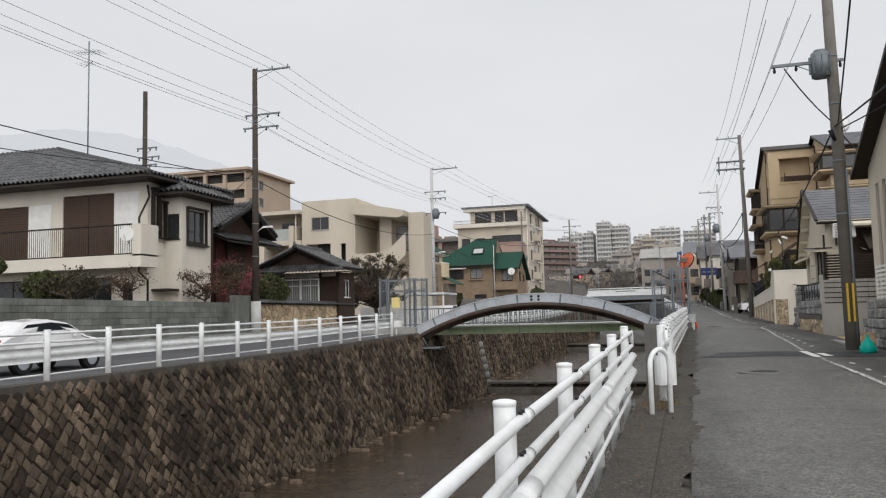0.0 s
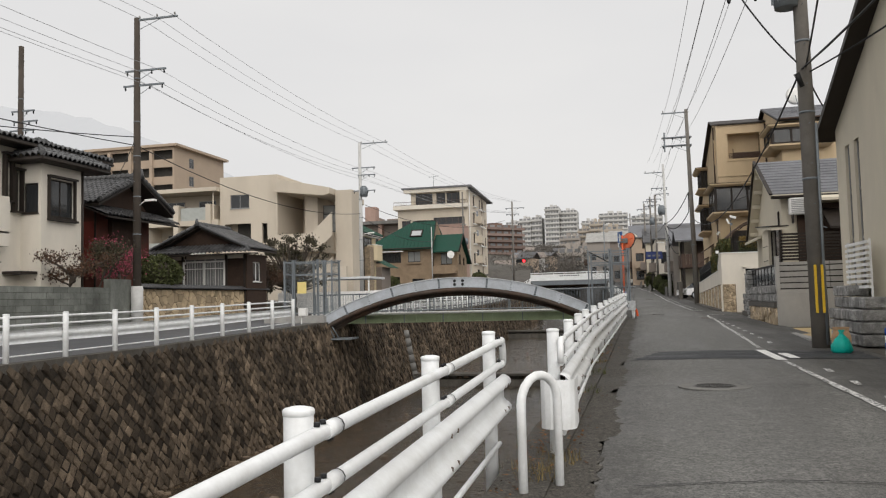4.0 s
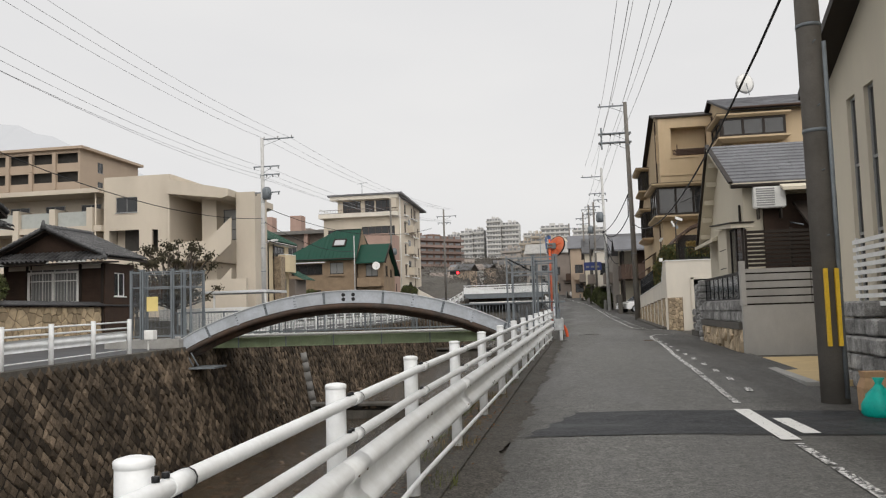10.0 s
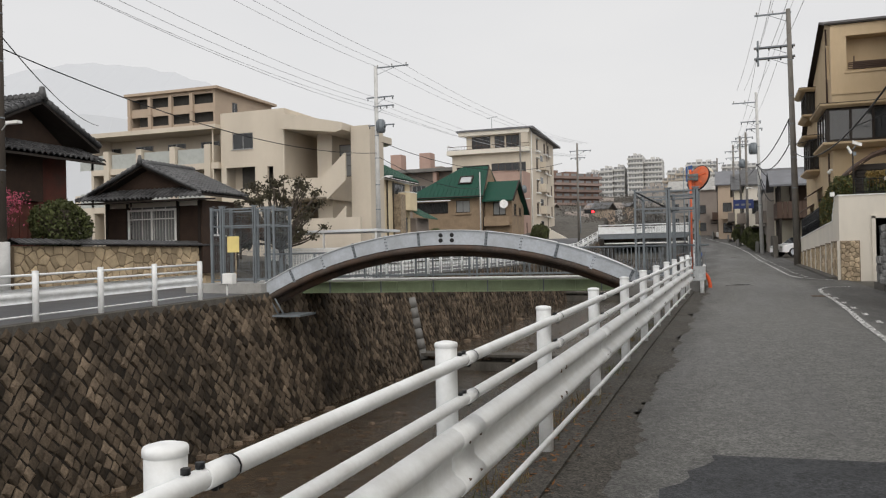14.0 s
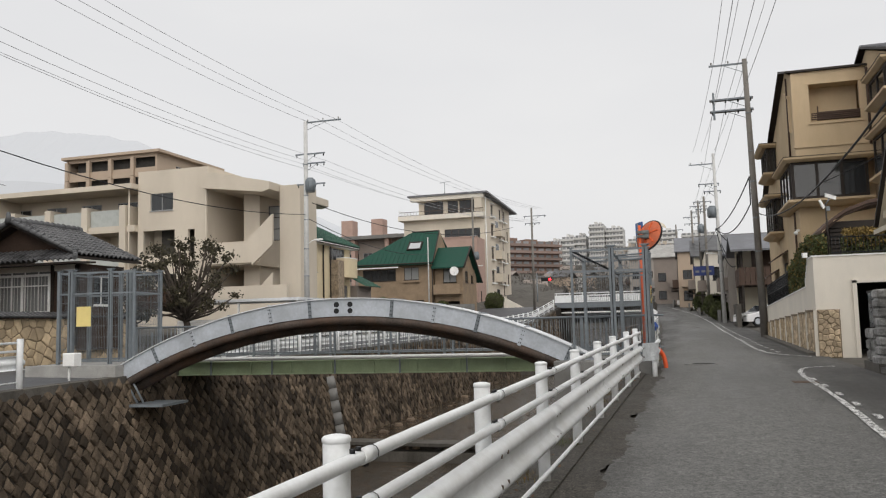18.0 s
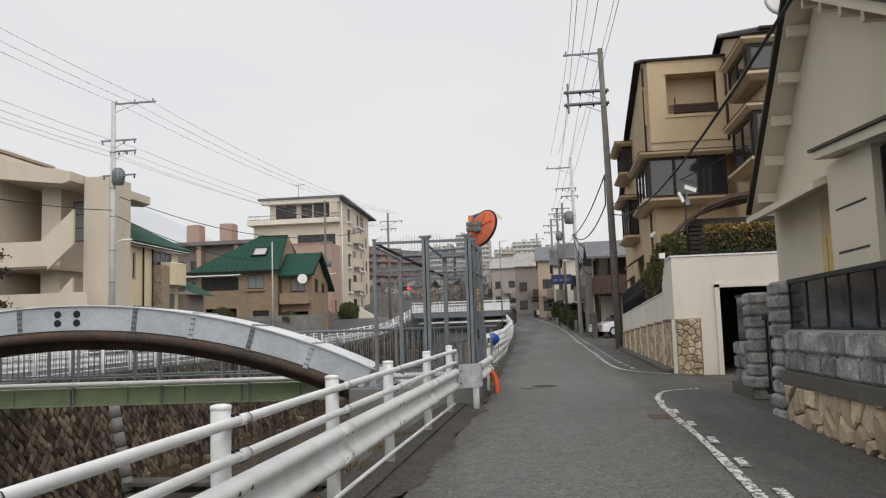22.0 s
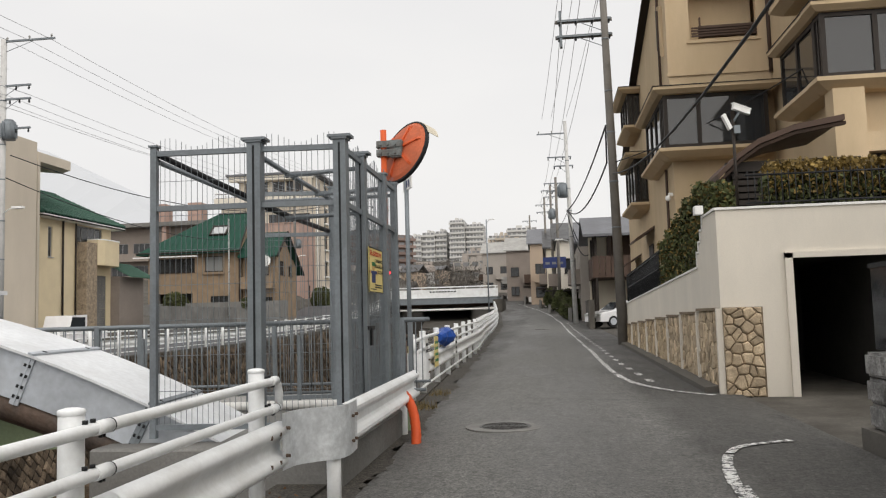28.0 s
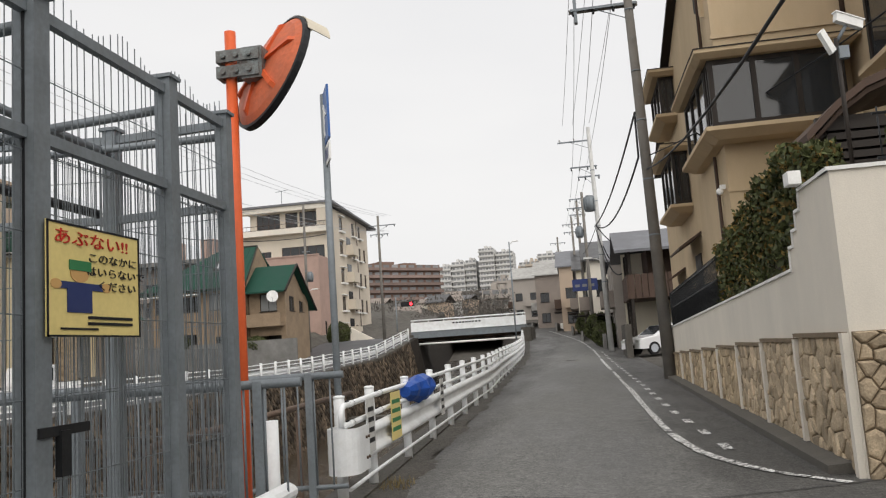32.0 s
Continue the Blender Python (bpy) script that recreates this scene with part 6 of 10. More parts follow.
# wing with its ridge along the house and a gable end
block(h, 3.0, 5.4, 1.5, 7.3, BROWNTILE, {"s": [(0.9, 4.3, 2.3, 5.7, "pale", 2), (0.4, 0.4, 2.6, 2.4, "open")], "e": [(0.9, 4.3, 2.1, 5.5), (3.2, 4.3, 4.2, 5.3)]}, at=(-23.4, 82.4), frame_mat=DARKTRIM)
b = bmesh.new()
prism(b, [(82.4, 7.3), (84.2, 9.3), (87.8, 6.4)], -20.62, -20.42, "x")
part("gable_wall", b, BROWNTILE, h)
b = bmesh.new()
slab(b, [(-23.5, 81.5, 7.35), (-20.0, 81.5, 7.35), (-20.0, 84.2, 9.6), (-23.5, 84.2, 9.6)], 0.13)
slab(b, [(-23.5, 84.2, 9.6), (-20.0, 84.2, 9.6), (-20.0, 88.6, 6.1), (-23.5, 88.6, 6.1)], 0.13)
part("side_roof", b, GREENROOF, h)
b = bmesh.new()
tube(b, [(-19.98, 81.4, 7.25), (-19.98, 84.2, 9.58), (-19.98, 88.7, 6.0)], 0.1, 6)
part("barge_board", b, DARKTRIM, h)
b = bmesh.new()
box(b, -23.3, -20.5, 81.5, 82.3, 4.6, 4.75)
box(b, -23.3, -20.5, 81.5, 81.6, 4.75, 5.6)
part("balcony", b, BROWNTILE, h)
pipe_part(h, [(-23.45, 81.8, 7.7), (-23.45, 81.8, 1.5)], 0.07, DARKTRIM)
b = bmesh.new()
box(b, -33.5, -18.5, 79.3, 79.6, 0.6, 3.5)
part("garden_wall", b, CONC_MID, h)
dish(pose(-21.0, 81.3, 6.9, 0, 0, 200), 0.45, "white satellite dish on the green-roofed house")

# -- five storey cream block and the pink annex --
h = thing("apartment_building", Matrix.Translation((-34.3, 104.0, 0)), "five-storey cream apartment building with brown penthouse and dark roof", "apartment building", "buildings on the far bank")
ho = [(5.6, 9.2, 10.4, 10.9, "win", 5), (0.6, 9.0, 2.0, 10.6), (3.0, 9.0, 4.4, 10.6)]
he = [(y, z, y + w, z + 1.5) for z in (0.9, 4.0, 7.1, 10.2) for y, w in ((3.7, 1.3), (8.6, 1.1), (11.2, 1.1), (13.4, 0.9))]
block(h, 11.0, 15.5, 3.0, 15.3, APTWALL, {"s": ho, "e": he}, frame_mat=BROWNSHUT)
block(h, 8.9, 15.4, 15.3, 18.0, APTWALL, {"s": [(0.75, 0.55, 3.4, 2.35, "win", 4), (4.0, 0.55, 5.4, 2.35, "win", 2), (5.6, 0.55, 7.9, 2.35, "win", 3)], "e": [(3.7, 0.6, 5.0, 2.1), (8.6, 0.6, 9.7, 2.1), (11.2, 0.6, 12.3, 2.1)]}, at=(2.1, 0.06), frame_mat=BROWNSHUT)
b = bmesh.new()
box(b, -0.5, 11.15, -0.9, 0.05, 15.25, 15.85)
box(b, -0.5, 2.1, 0.05, 15.5, 15.25, 15.45)
part("terrace_parapet", b, WHITEWALL, h, "white terrace edge")
railing(h, (-0.4, -0.85), (11.1, -0.85), 15.85, 16.35, BROWNSHUT, 0.4)
railing(h, (-0.4, -0.8), (-0.4, 6.0), 15.45, 16.6, WHITETRIM, 0.4)
b = bmesh.new()
box(b, 1.2, 11.1, -0.8, 0.06, 17.75, 18.5)
part("fascia", b, WHITEWALL, h, "deep white fascia over the penthouse")
b = bmesh.new()
slab(b, [(0.9, -1.0, 18.52), (11.7, -1.0, 18.52), (11.7, 17.8, 17.9), (0.9, 17.8, 17.9)], 0.22)
part("roof_edge", b, SLATE, h, "dark projecting roof edge")
b = bmesh.new()
box(b, 9.9, 10.9, -0.75, 0.05, 15.85, 17.75)
part("corner_pier", b, APTWALL, h)
for z in (3.7, 6.8, 9.9, 13.0, 15.7):
    for y, w in ((3.5, 1.7), (8.4, 1.5), (11.0, 1.5)):
        bx_ = boxpart("window_box", (11.0, 11.35, y, y + w, z - 0.05, z + 0.12), WHITETRIM, h, "white sill box")
    boxpart("hood", (11.0, 11.3, 3.5, 5.2, z + 1.8, z + 1.88), WHITETRIM, h)
for z in (4.2, 7.3, 10.4, 13.5):
    b = bmesh.new()
    box(b, 11.0, 11.9, 5.9, 8.1, z - 0.2, z)
    box(b, 11.8, 11.9, 5.9, 8.1, z, z + 0.95)
    box(b, 11.0, 11.8, 5.9, 6.0, z, z + 0.95)
    box(b, 11.0, 11.8, 8.0, 8.1, z, z + 0.95)
    part("balcony", b, APTWALL, h)
    boxpart("balcony_door", (11.01, 11.04, 6.2, 7.8, z, z + 1.9), DARKGLASS, h)
pipe_part(h, [(11.1, 0.5, 18), (11.1, 0.5, 3)], 0.07, WHITETRIM)
pipe_part(h, [(11.1, 10.4, 17.8), (11.1, 10.4, 3)], 0.07, GREYBUILD)
b = bmesh.new()
rod(b, (5.6, 0.6, 18.4), (5.6, 0.6, 20.3), 0.035, n=5)
rod(b, (4.9, 0.6, 20.2), (6.4, 0.6, 20.35), 0.03, n=5)
part("aerial", b, GREYSTEEL, h)
h = thing("apartment_building", Matrix.Translation((-31.0, 99.9, 0)), "dull pink tiled low block in front of the cream apartments", "apartment building", "buildings on the far bank")
block(h, 7.7, 4.0, 2, 12.3, PINKWALL, {"s": [(5.4, 4.6, 6.2, 7.6, "win", 1), (0.8, 7.6, 2.0, 9.0), (2.8, 7.6, 4.0, 9.0)], "e": [(1.3, 2.2, 2.0, 3.6, "win", 1)]}, frame_mat=DARKTRIM)
boxpart("parapet_cap", (-0.08, 7.78, -0.08, 0.2, 12.3, 12.42), PINKWALL, h)
boxpart("air_conditioner", (4.4, 5.2, -0.4, -0.02, 9.4, 10.0), WHITETRIM, h)
h = thing("apartment_building", Matrix.Translation((-53.0, 112.0, 0)), "long grey building with pinkish piers and roof boxes", "apartment building", "buildings on the far bank")
block(h, 18.5, 12, 3, 14.0, GREYBUILD, {"s": [(0.8 + k * 2.9, z, 3.0 + k * 2.9, z + 1.7, "win", 3) for z in (1.6, 4.6, 7.4) for k in range(6)]}, frame_mat=FRAME)
for z in (4.2, 7.2, 10.0):
    boxpart("balcony_band", (-0.2, 18.7, -1.1, -0.02, z - 0.25, z + 0.75), GREYBUILD, h)
for x in (8.1, 13.3):
    boxpart("pier", (x, x + 0.6, -1.2, -0.02, 3, 14.6), PINKWALL, h, "pinkish pier")
boxpart("roof_overhang", (-0.6, 18.9, -1.6, 12, 14.0, 14.5), CONC_MID, h)
for x in (5.2, 10.0):
    boxpart("roof_house", (x, x + 1.8, 2, 4, 14.5, 17.3), PINKWALL, h, "pinkish roof box")


# ---- east side of the street ----
# pale building with tall narrow windows
h = thing("house", Matrix.Translation((6.2, -6.0, 0)), "pale cream house with tall narrow windows and dark gable edge", "house", "houses beside the street")
M = pose(0, 15.9, 0, 0, 0, 270)
b = wall_bm(15.9, 5.6, 0.25, [(0.9, 1.2, 1.35, 4.9), (1.8, 1.2, 2.25, 4.9), (4.5, 2.0, 5.6, 3.4)])
b.transform(Matrix.Translation((0, 0, 0.2)) @ M)
part("wall", b, CREAM, h)
for x in (0.9, 1.8):
    window(h, M @ Matrix.Translation((x, 0, 1.4)), 0.45, 3.7, 1, 3, FRAME, GLASS, False)
b = bmesh.new()
prism(b, [(15.9, 5.8), (8.0, 9.2), (0.0, 5.8)], 0, 0.25, "x")
part("gable_wall", b, CREAM, h)
boxpart("wall", (0.25, 9, 15.65, 15.9, 0.2, 5.8), CREAM, h)
for s, (ya, yb) in enumerate(((16.4, 8.0), (-0.5, 8.0))):
    b = bmesh.new()
    slab(b, [(-0.45, ya, 5.65), (9.2, ya, 5.65), (9.2, yb, 9.35), (-0.45, yb, 9.35)], 0.16)
    part("roof_slope", b, DARKTRIM, h)
b = bmesh.new()
for k in range(9):
    box(b, -0.32, -0.27, 12.2, 14.2, 1.35 + k * 0.13, 1.42 + k * 0.13)
for y in (12.2, 14.15):
    box(b, -0.27, -0.23, y, y + 0.05, 0.4, 2.5)
part("slat_fence", b, WHITETRIM, h, "white horizontal slat fence")
s = thing("stone_steps", Matrix.Translation((5.5, 5.6, 0)), "stacked rough grey stone blocks at the house entrance", "stone wall")
rng = random.Random(12)
for r in range(5):
    for c in range(6):
        b = bmesh.new()
        w = 0.42 + rng.uniform(-0.05, 0.05)
        box(b, 0 + rng.uniform(0, 0.05) + (0.1 if r > 2 else 0), 0.6, c * 0.5, c * 0.5 + 0.47, 0.05 + r * 0.28, 0.05 + r * 0.28 + 0.26)
        if r * 0.28 < 1.45 - (5 - c) * 0.12:
            bevelled(b, 0.03)
            part("stone", b, GREYSTONE, s)
        else:
            b.free()

# white house with the steep gable towards the street
h = thing("house", Matrix.Translation((5.0, 14.5, 0)), "cream house with grey slate gable roof and a bay window", "house", "houses beside the street")
b = bmesh.new()
prism(b, [(3.0, 1.5), (9.2, 1.5), (9.2, 3.9), (6.25, 6.35), (3.0, 4.75)], 0.98, 1.23, "x")
part("gable_wall", b, CREAM, h)
b = wall_bm(8.37, 3.4, 0.22, [(1.27, 1.0, 2.37, 2.6)])
b.transform(Matrix.Translation((0.983, 3.003, 1.4)))
part("wall", b, CREAM, h)
window(h, Matrix.Translation((2.25, 3.0, 2.4)), 1.1, 1.6, 2, 1, DARKTRIM, GLASS, True)
boxpart("wall", (1.6, 9.4, 9.0, 9.2, 1.4, 3.9), CREAM, h)
for (ya, za), (yb, zb) in (((2.65, 4.85), (6.25, 6.6)), ((9.35, 3.72), (6.25, 6.6))):
    # slates in courses
    n = 12
    b = bmesh.new()
    rng = random.Random(7)
    for k in range(n):
        y0, z0 = ya + (yb - ya) * k / n, za + (zb - za) * k / n
        y1, z1 = ya + (yb - ya) * (k + 1) / n, za + (zb - za) * (k + 1) / n
        x = 0.6
        while x < 9.6:
            x2 = min(9.6, x + rng.uniform(0.5, 0.9))
            q = [(x, y0, z0 + 0.05), (x2 - 0.01, y0, z0 + 0.05), (x2 - 0.01, y1, z1 + 0.015), (x, y1, z1 + 0.015)]
            hi = [b.verts.new(p) for p in q]
            lo = [b.verts.new((p[0], p[1], p[2] - 0.05)) for p in q]
            b.faces.new(hi)
            b.faces.new((lo[0], lo[1], hi[1], hi[0]))
            b.faces.new((lo[3], lo[0], hi[0], hi[3]))
            part("slate", b, SLATE, h)
            b = bmesh.new()
            x = x2
    b.free()
    b = bmesh.new()
    slab(b, [(0.62, ya, za), (9.6, ya, za), (9.6, yb, zb), (0.62, yb, zb)], 0.12)
    part("soffit", b, CREAM, h)
    b = bmesh.new()
    d = Vector((0, yb - ya, zb - za)).normalized()
    box_m = Matrix.Translation((0.55, ya, za))
    L = math.hypot(yb - ya, zb - za)
    ang = math.degrees(math.atan2(zb - za, yb - ya))
    box(b, 0.02, 0.08, -0.05, L, -0.12, 0.01, box_m @ pose(0, 0, 0, ang, 0, 0))
    part("barge_board", b, CREAM, h)
    b = bmesh.new()
    box(b, -0.02, 0.1, -0.08, L + 0.02, 0.012, 0.08, box_m @ pose(0, 0, 0, ang, 0, 0))
    part("verge_trim", b, DARKTRIM, h, "dark metal verge strip")
    for k in range(5):
        f_ = 0.12 + k * 0.19
        y, z = ya + (yb - ya) * f_, za + (zb - za) * f_
        boxpart("purlin_end", (0.66, 0.98, y - 0.05, y + 0.05, z - 0.29, z - 0.13), CREAM, h)
b = bmesh.new()
rod(b, (0.6, 2.62, 4.75), (9.6, 2.62, 4.75), 0.06)
part("gutter", b, DARKTRIM, h)
# bay with canopy on the gable
b = bmesh.new()
prism(b, [(1.8, 3.5), (1.8, 3.62), (5.1, 3.86), (5.1, 3.76)], 0.4, 1.0, "x")
can_ = part("bay_canopy", b, CREAM, h, "grey-cream projecting canopy over the bay")
b = bmesh.new()
prism(b, [(1.75, 3.625), (1.75, 3.66), (5.15, 3.9), (5.15, 3.865)], 0.36, 1.0, "x")
part("canopy_cover", b, DARKTRIM, can_, "dark sheet metal cover")
boxpart("bay_wall", (0.6, 0.99, 3.7, 5.2, 1.3, 3.68), CREAM, h)
# grooves drawn as thin dark strips, their shade put into the colour
for k in range(3):
    boxpart("wall_groove", (0.592, 0.604, 3.95, 4.95, 1.95 + k * 0.55, 1.975 + k * 0.55), DIMFILL, h)
window(h, pose(0.62, 3.68, 1.6, 0, 0, 270), 1.7, 2.0, 2, 1, DARKTRIM, GLASS, True, curtain=True)
b = bmesh.new()
prism(b, [(0.42, 3.5), (1.0, 3.74), (1.0, 3.62), (0.42, 3.4)], 5.2, 8.9, "y")
part("porch_roof", b, CREAM, h)
b = bmesh.new()
box(b, 0.9, 0.975, 5.2, 6.5, 1.3, 2.9)
for k in range(5):
    box(b, 0.87, 0.905, 5.24 + k * 0.25, 5.45 + k * 0.25, 1.35, 2.85)
part("front_door", b, WOODDOOR, h, "pale yellow wooden slatted door")
boxpart("door_surround", (0.93, 0.985, 5.1, 6.6, 2.9, 3.45), YELLOWWALL, h)
# dark boarded side porch and its lean-to roof
boxpart("side_panel", (1.5, 4.6, 2.9, 2.99, 1.5, 4.5), DARKWOOD, h, "dark brown boarded side wall")
b = bmesh.new()
slab(b, [(1.9, 2.2, 4.62), (5.2, 2.2, 4.62), (5.2, 3.0, 4.9), (1.9, 3.0, 4.9)], 0.09)
part("lean_to_roof", b, CREAM, h)
b = bmesh.new()
slab(b, [(2.3, 1.5, 3.55), (5.2, 1.5, 3.4), (5.2, 2.9, 4.2), (2.3, 2.9, 4.3)], 0.08)
part("side_awning", b, DARKTRIM, h, "dark sheet awning over the side yard")
for k in range(3):
    b = bmesh.new()
    rod(b, (2.2 + k * 0.5, 1.6, 3.5), (2.2 + k * 0.5, 2.9, 3.7), 0.02, n=5)
    part("awning_arm", b, GREYSTEEL, h)
pipe_part(h, [(0.95, 3.4, 4.3), (0.92, 3.3, 3.3), (0.92, 3.3, 1.5)], 0.035, DARKTRIM)
# air conditioner box
s = thing("air_conditioner", Matrix.Translation((6.2, 17.06, 4.1)), "white wall-mounted air conditioner unit", "air conditioner")
b = bmesh.new()
box(b, 0, 0.85, 0, 0.3, 0, 0.62)
bevelled(b, 0.03, 2)
part("casing", b, WHITETRIM, s)
b = bmesh.new()
for k in range(8):
    box(b, 0.06, 0.55, -0.012, 0.0, 0.06 + k * 0.065, 0.1 + k * 0.065)
part("grille", b, FRAME, s)
b = bmesh.new()
box(b, 0.1, 0.14, 0.02, 0.3, -0.3, 0.0)
box(b, 0.7, 0.74, 0.02, 0.3, -0.3, 0.0)
part("bracket", b, DARKTRIM, s)
# side yard wall: concrete, boards and louvres
s = thing("yard_wall", Matrix.Translation((5.12, 14.4, 0)), "concrete side wall topped with pale boards and dark louvres", "garden wall")
boxpart("concrete_panel", (0.1, 3.6, 0, 0.18, 0.1, 1.4), CONC_PANEL, s)
boxpart("end_pier", (0.08, 0.2, -0.02, 0.2, 1.4, 2.5), CONC_PANEL, s)
for k in range(5):
    for x0, x1 in ((0.21, 1.72), (1.74, 3.6)):
        boxpart("board", (x0, x1, 0.02, 0.1, 1.44 + k * 0.19, 1.44 + k * 0.19 + (0.155 if k < 4 else 0.1)), CONC_BOARD, s)
boxpart("board_backing", (0.21, 3.6, 0.12, 0.15, 1.4, 2.3), DARKTRIM, s)
for k in range(9):
    boxpart("louvre", (0.35, 3.4, 0.3, 0.36, 2.36 + k * 0.105, 2.36 + k * 0.105 + 0.07), DARKTRIM, s)
for x in (0.3, 1.4, 2.4, 3.4):
    boxpart("post", (x, x + 0.06, 0.36, 0.42, 2.3, 3.32), DARKTRIM, s)
b = bmesh.new()
prism(b, [(4.95, 7.6), (8.7, 7.6), (8.7, 14.4), (5.12, 14.4)], 0.0, 0.16)
solid("driveway", b, PAVE, "yellow-brown paved driveway beside the house", "driveway", kind="structure")
b = bmesh.new()
prism(b, [(4.75, 7.2), (4.95, 7.2), (5.14, 14.4), (4.95, 14.4)], 0.0, 0.17)
solid("driveway_kerb", b, CONC, "low concrete edge of the driveway", "kerb", kind="structure")
boxw = bmesh.new()
box(boxw, 8.7, 8.9, -5, 14.4, 0, 4.5)
solid("carport_back_wall", boxw, CONC_DARK, "plain wall at the back of the driveway", "wall", kind="structure")


def crazy_stones(parent, m, w, h, size, mat_, rng, depth=0.04, gap=0.02, limit=300, joined=None):
    """Uneven many-sided stones that fill a w by h face with narrow joints; outside is -y."""
    nx_, nz_ = max(1, int(round(w / size))), max(1, int(round(h / size)))
    seeds = []
    for i in range(-1, nx_ + 1):
        for k in range(-1, nz_ + 1):
            if rng.random() < 0.88:
                seeds.append(Vector(((i + rng.uniform(0.02, 0.98)) * w / nx_, (k + rng.uniform(0.02, 0.98)) * h / nz_)))
    made = 0
    for s0 in seeds:
        poly = [Vector((0, 0)), Vector((w, 0)), Vector((w, h)), Vector((0, h))]
        for s1 in seeds:
            d = s1 - s0
            if d.length < 1e-6 or d.length > size * 4:
                continue
            mid, nrm = (s0 + s1) / 2, d.normalized()
            out = []
            for i in range(len(poly)):
                a, c = poly[i], poly[(i + 1) % len(poly)]
                da, dc = (a - mid).dot(nrm), (c - mid).dot(nrm)
                if da <= 0:
                    out.append(a)
                if da * dc < 0:
                    out.append(a + (c - a) * (da / (da - dc)))
            poly = out
            if len(poly) < 3:
                break
        if len(poly) < 3:
            continue
        cx = sum(p.x for p in poly) / len(poly)
        cz = sum(p.y for p in poly) / len(poly)
        rad = sum((p - Vector((cx, cz))).length for p in poly) / len(poly)
        if rad < gap * 1.5:
            continue
        f0 = max(0.3, 1 - gap * 0.75 / rad)
        b_ = bmesh.new() if joined is None or made < limit else joined
        d_ = depth * rng.uniform(0.55, 1.15)
        tilt_x, tilt_z = rng.uniform(-0.06, 0.06), rng.uniform(-0.06, 0.06)
        rings_ = []
        for q, dy in ((f0, 0.02), (f0, -d_ * 0.4), (f0 * 0.92, -d_ * 0.8), (f0 * 0.68, -d_ * 1.05)):
            rings_.append([b_.verts.new(m @ Vector((cx + (p.x - cx) * q, dy + ((p.x - cx) * tilt_x + (p.y - cz) * tilt_z) * (dy < 0), cz + (p.y - cz) * q))) for p in poly])
        n = len(poly)
        for ra, rb in zip(rings_, rings_[1:]):
            for i in range(n):
                j = (i + 1) % n
                b_.faces.new((ra[i], ra[j], rb[j], rb[i]))
        b_.faces.new(rings_[-1])
        if b_ is not joined:
            part("stone", b_, mat_, parent)
        made += 1


# ---- low stone garden wall with stacked gate posts ----
s = thing("garden_wall", Matrix.Translation((5.2, 14.6, 0)), "low garden wall of yellow and grey stone under a dark fence", "garden wall")
boxpart("core", (0.06, 0.4, 0, 6.2, 0.0, 1.55), CONC, s)
boxpart("ledge", (-0.06, 0.42, 0, 6.25, 0.80, 0.98), KERB, s)
rng = random.Random(21)
crazy_stones(s, pose(0.05, 6.2, 0.2, 0, 0, 270), 6.2, 0.6, 0.36, GRANITE, rng, depth=0.11, gap=0.016)
for r in range(2):
    y = 0.0
    while y < 6.1:
        w = min(6.2 - y, rng.uniform(0.5, 0.75))
        b = bmesh.new()
        box(b, -0.03 + rng.uniform(0, 0.02), 0.2, y + 0.008, y + w - 0.008, 0.99 + r * 0.27, 0.99 + r * 0.27 + 0.26)
        bevelled(b, 0.03, 2)
        part("split_block", b, GREYSTONE, s)
        y += w
b = bmesh.new()
for k in range(9):
    box(b, 0.12, 0.16, k * 0.775 - 0.02, k * 0.775 + 0.02, 1.53, 2.24)
box(b, 0.1, 0.18, 0, 6.2, 2.2, 2.26)
box(b, 0.1, 0.18, 0, 6.2, 1.54, 1.58)
fr = part("fence_frame", b, IRON, s, "black metal fence frame")
for k in range(8):
    b = bmesh.new()
    box(b, 0.135, 0.145, k * 0.775 + 0.03, k * 0.775 + 0.745, 1.58, 2.2)
    part("fence_panel", b, DARKGLASS, fr, "dark smoked panel")


def gate_post(x, y, z, w, d, hgt, seed):
    g = thing("gate_post", Matrix.Translation((x, y, z)), "stacked grey split-stone gate post", "gate post", "stone gate posts")
    rg = random.Random(seed)
    n = int(hgt / 0.2)
    for k in range(n):
        b_ = bmesh.new()
        e = rg.uniform(-0.015, 0.02)
        zz = k * hgt / n
        big = 0.05 if k < 2 else 0.0
        n8 = 10
        rings_ = []
        for q, z_ in ((0.84, 0.0), (0.9, 0.022), (1.0, 0.045), (1.0, hgt / n - 0.04), (0.9, hgt / n - 0.015), (0.84, hgt / n)):
            ring_ = []
            for cx, cy in ((-1, -1), (0, -1.04), (1, -1), (1.04, 0), (1, 1), (0, 1.04), (-1, 1), (-1.04, 0)):
                ring_.append(((w / 2 + e + big) * cx * q + rg.uniform(-0.006, 0.006), (d / 2 + e + big) * cy * q + rg.uniform(-0.006, 0.006), zz + z_))
            rings_.append(ring_)
        loft(b_, rings_, closed=True)
        part("stone", b_, GREYSTONE, g)


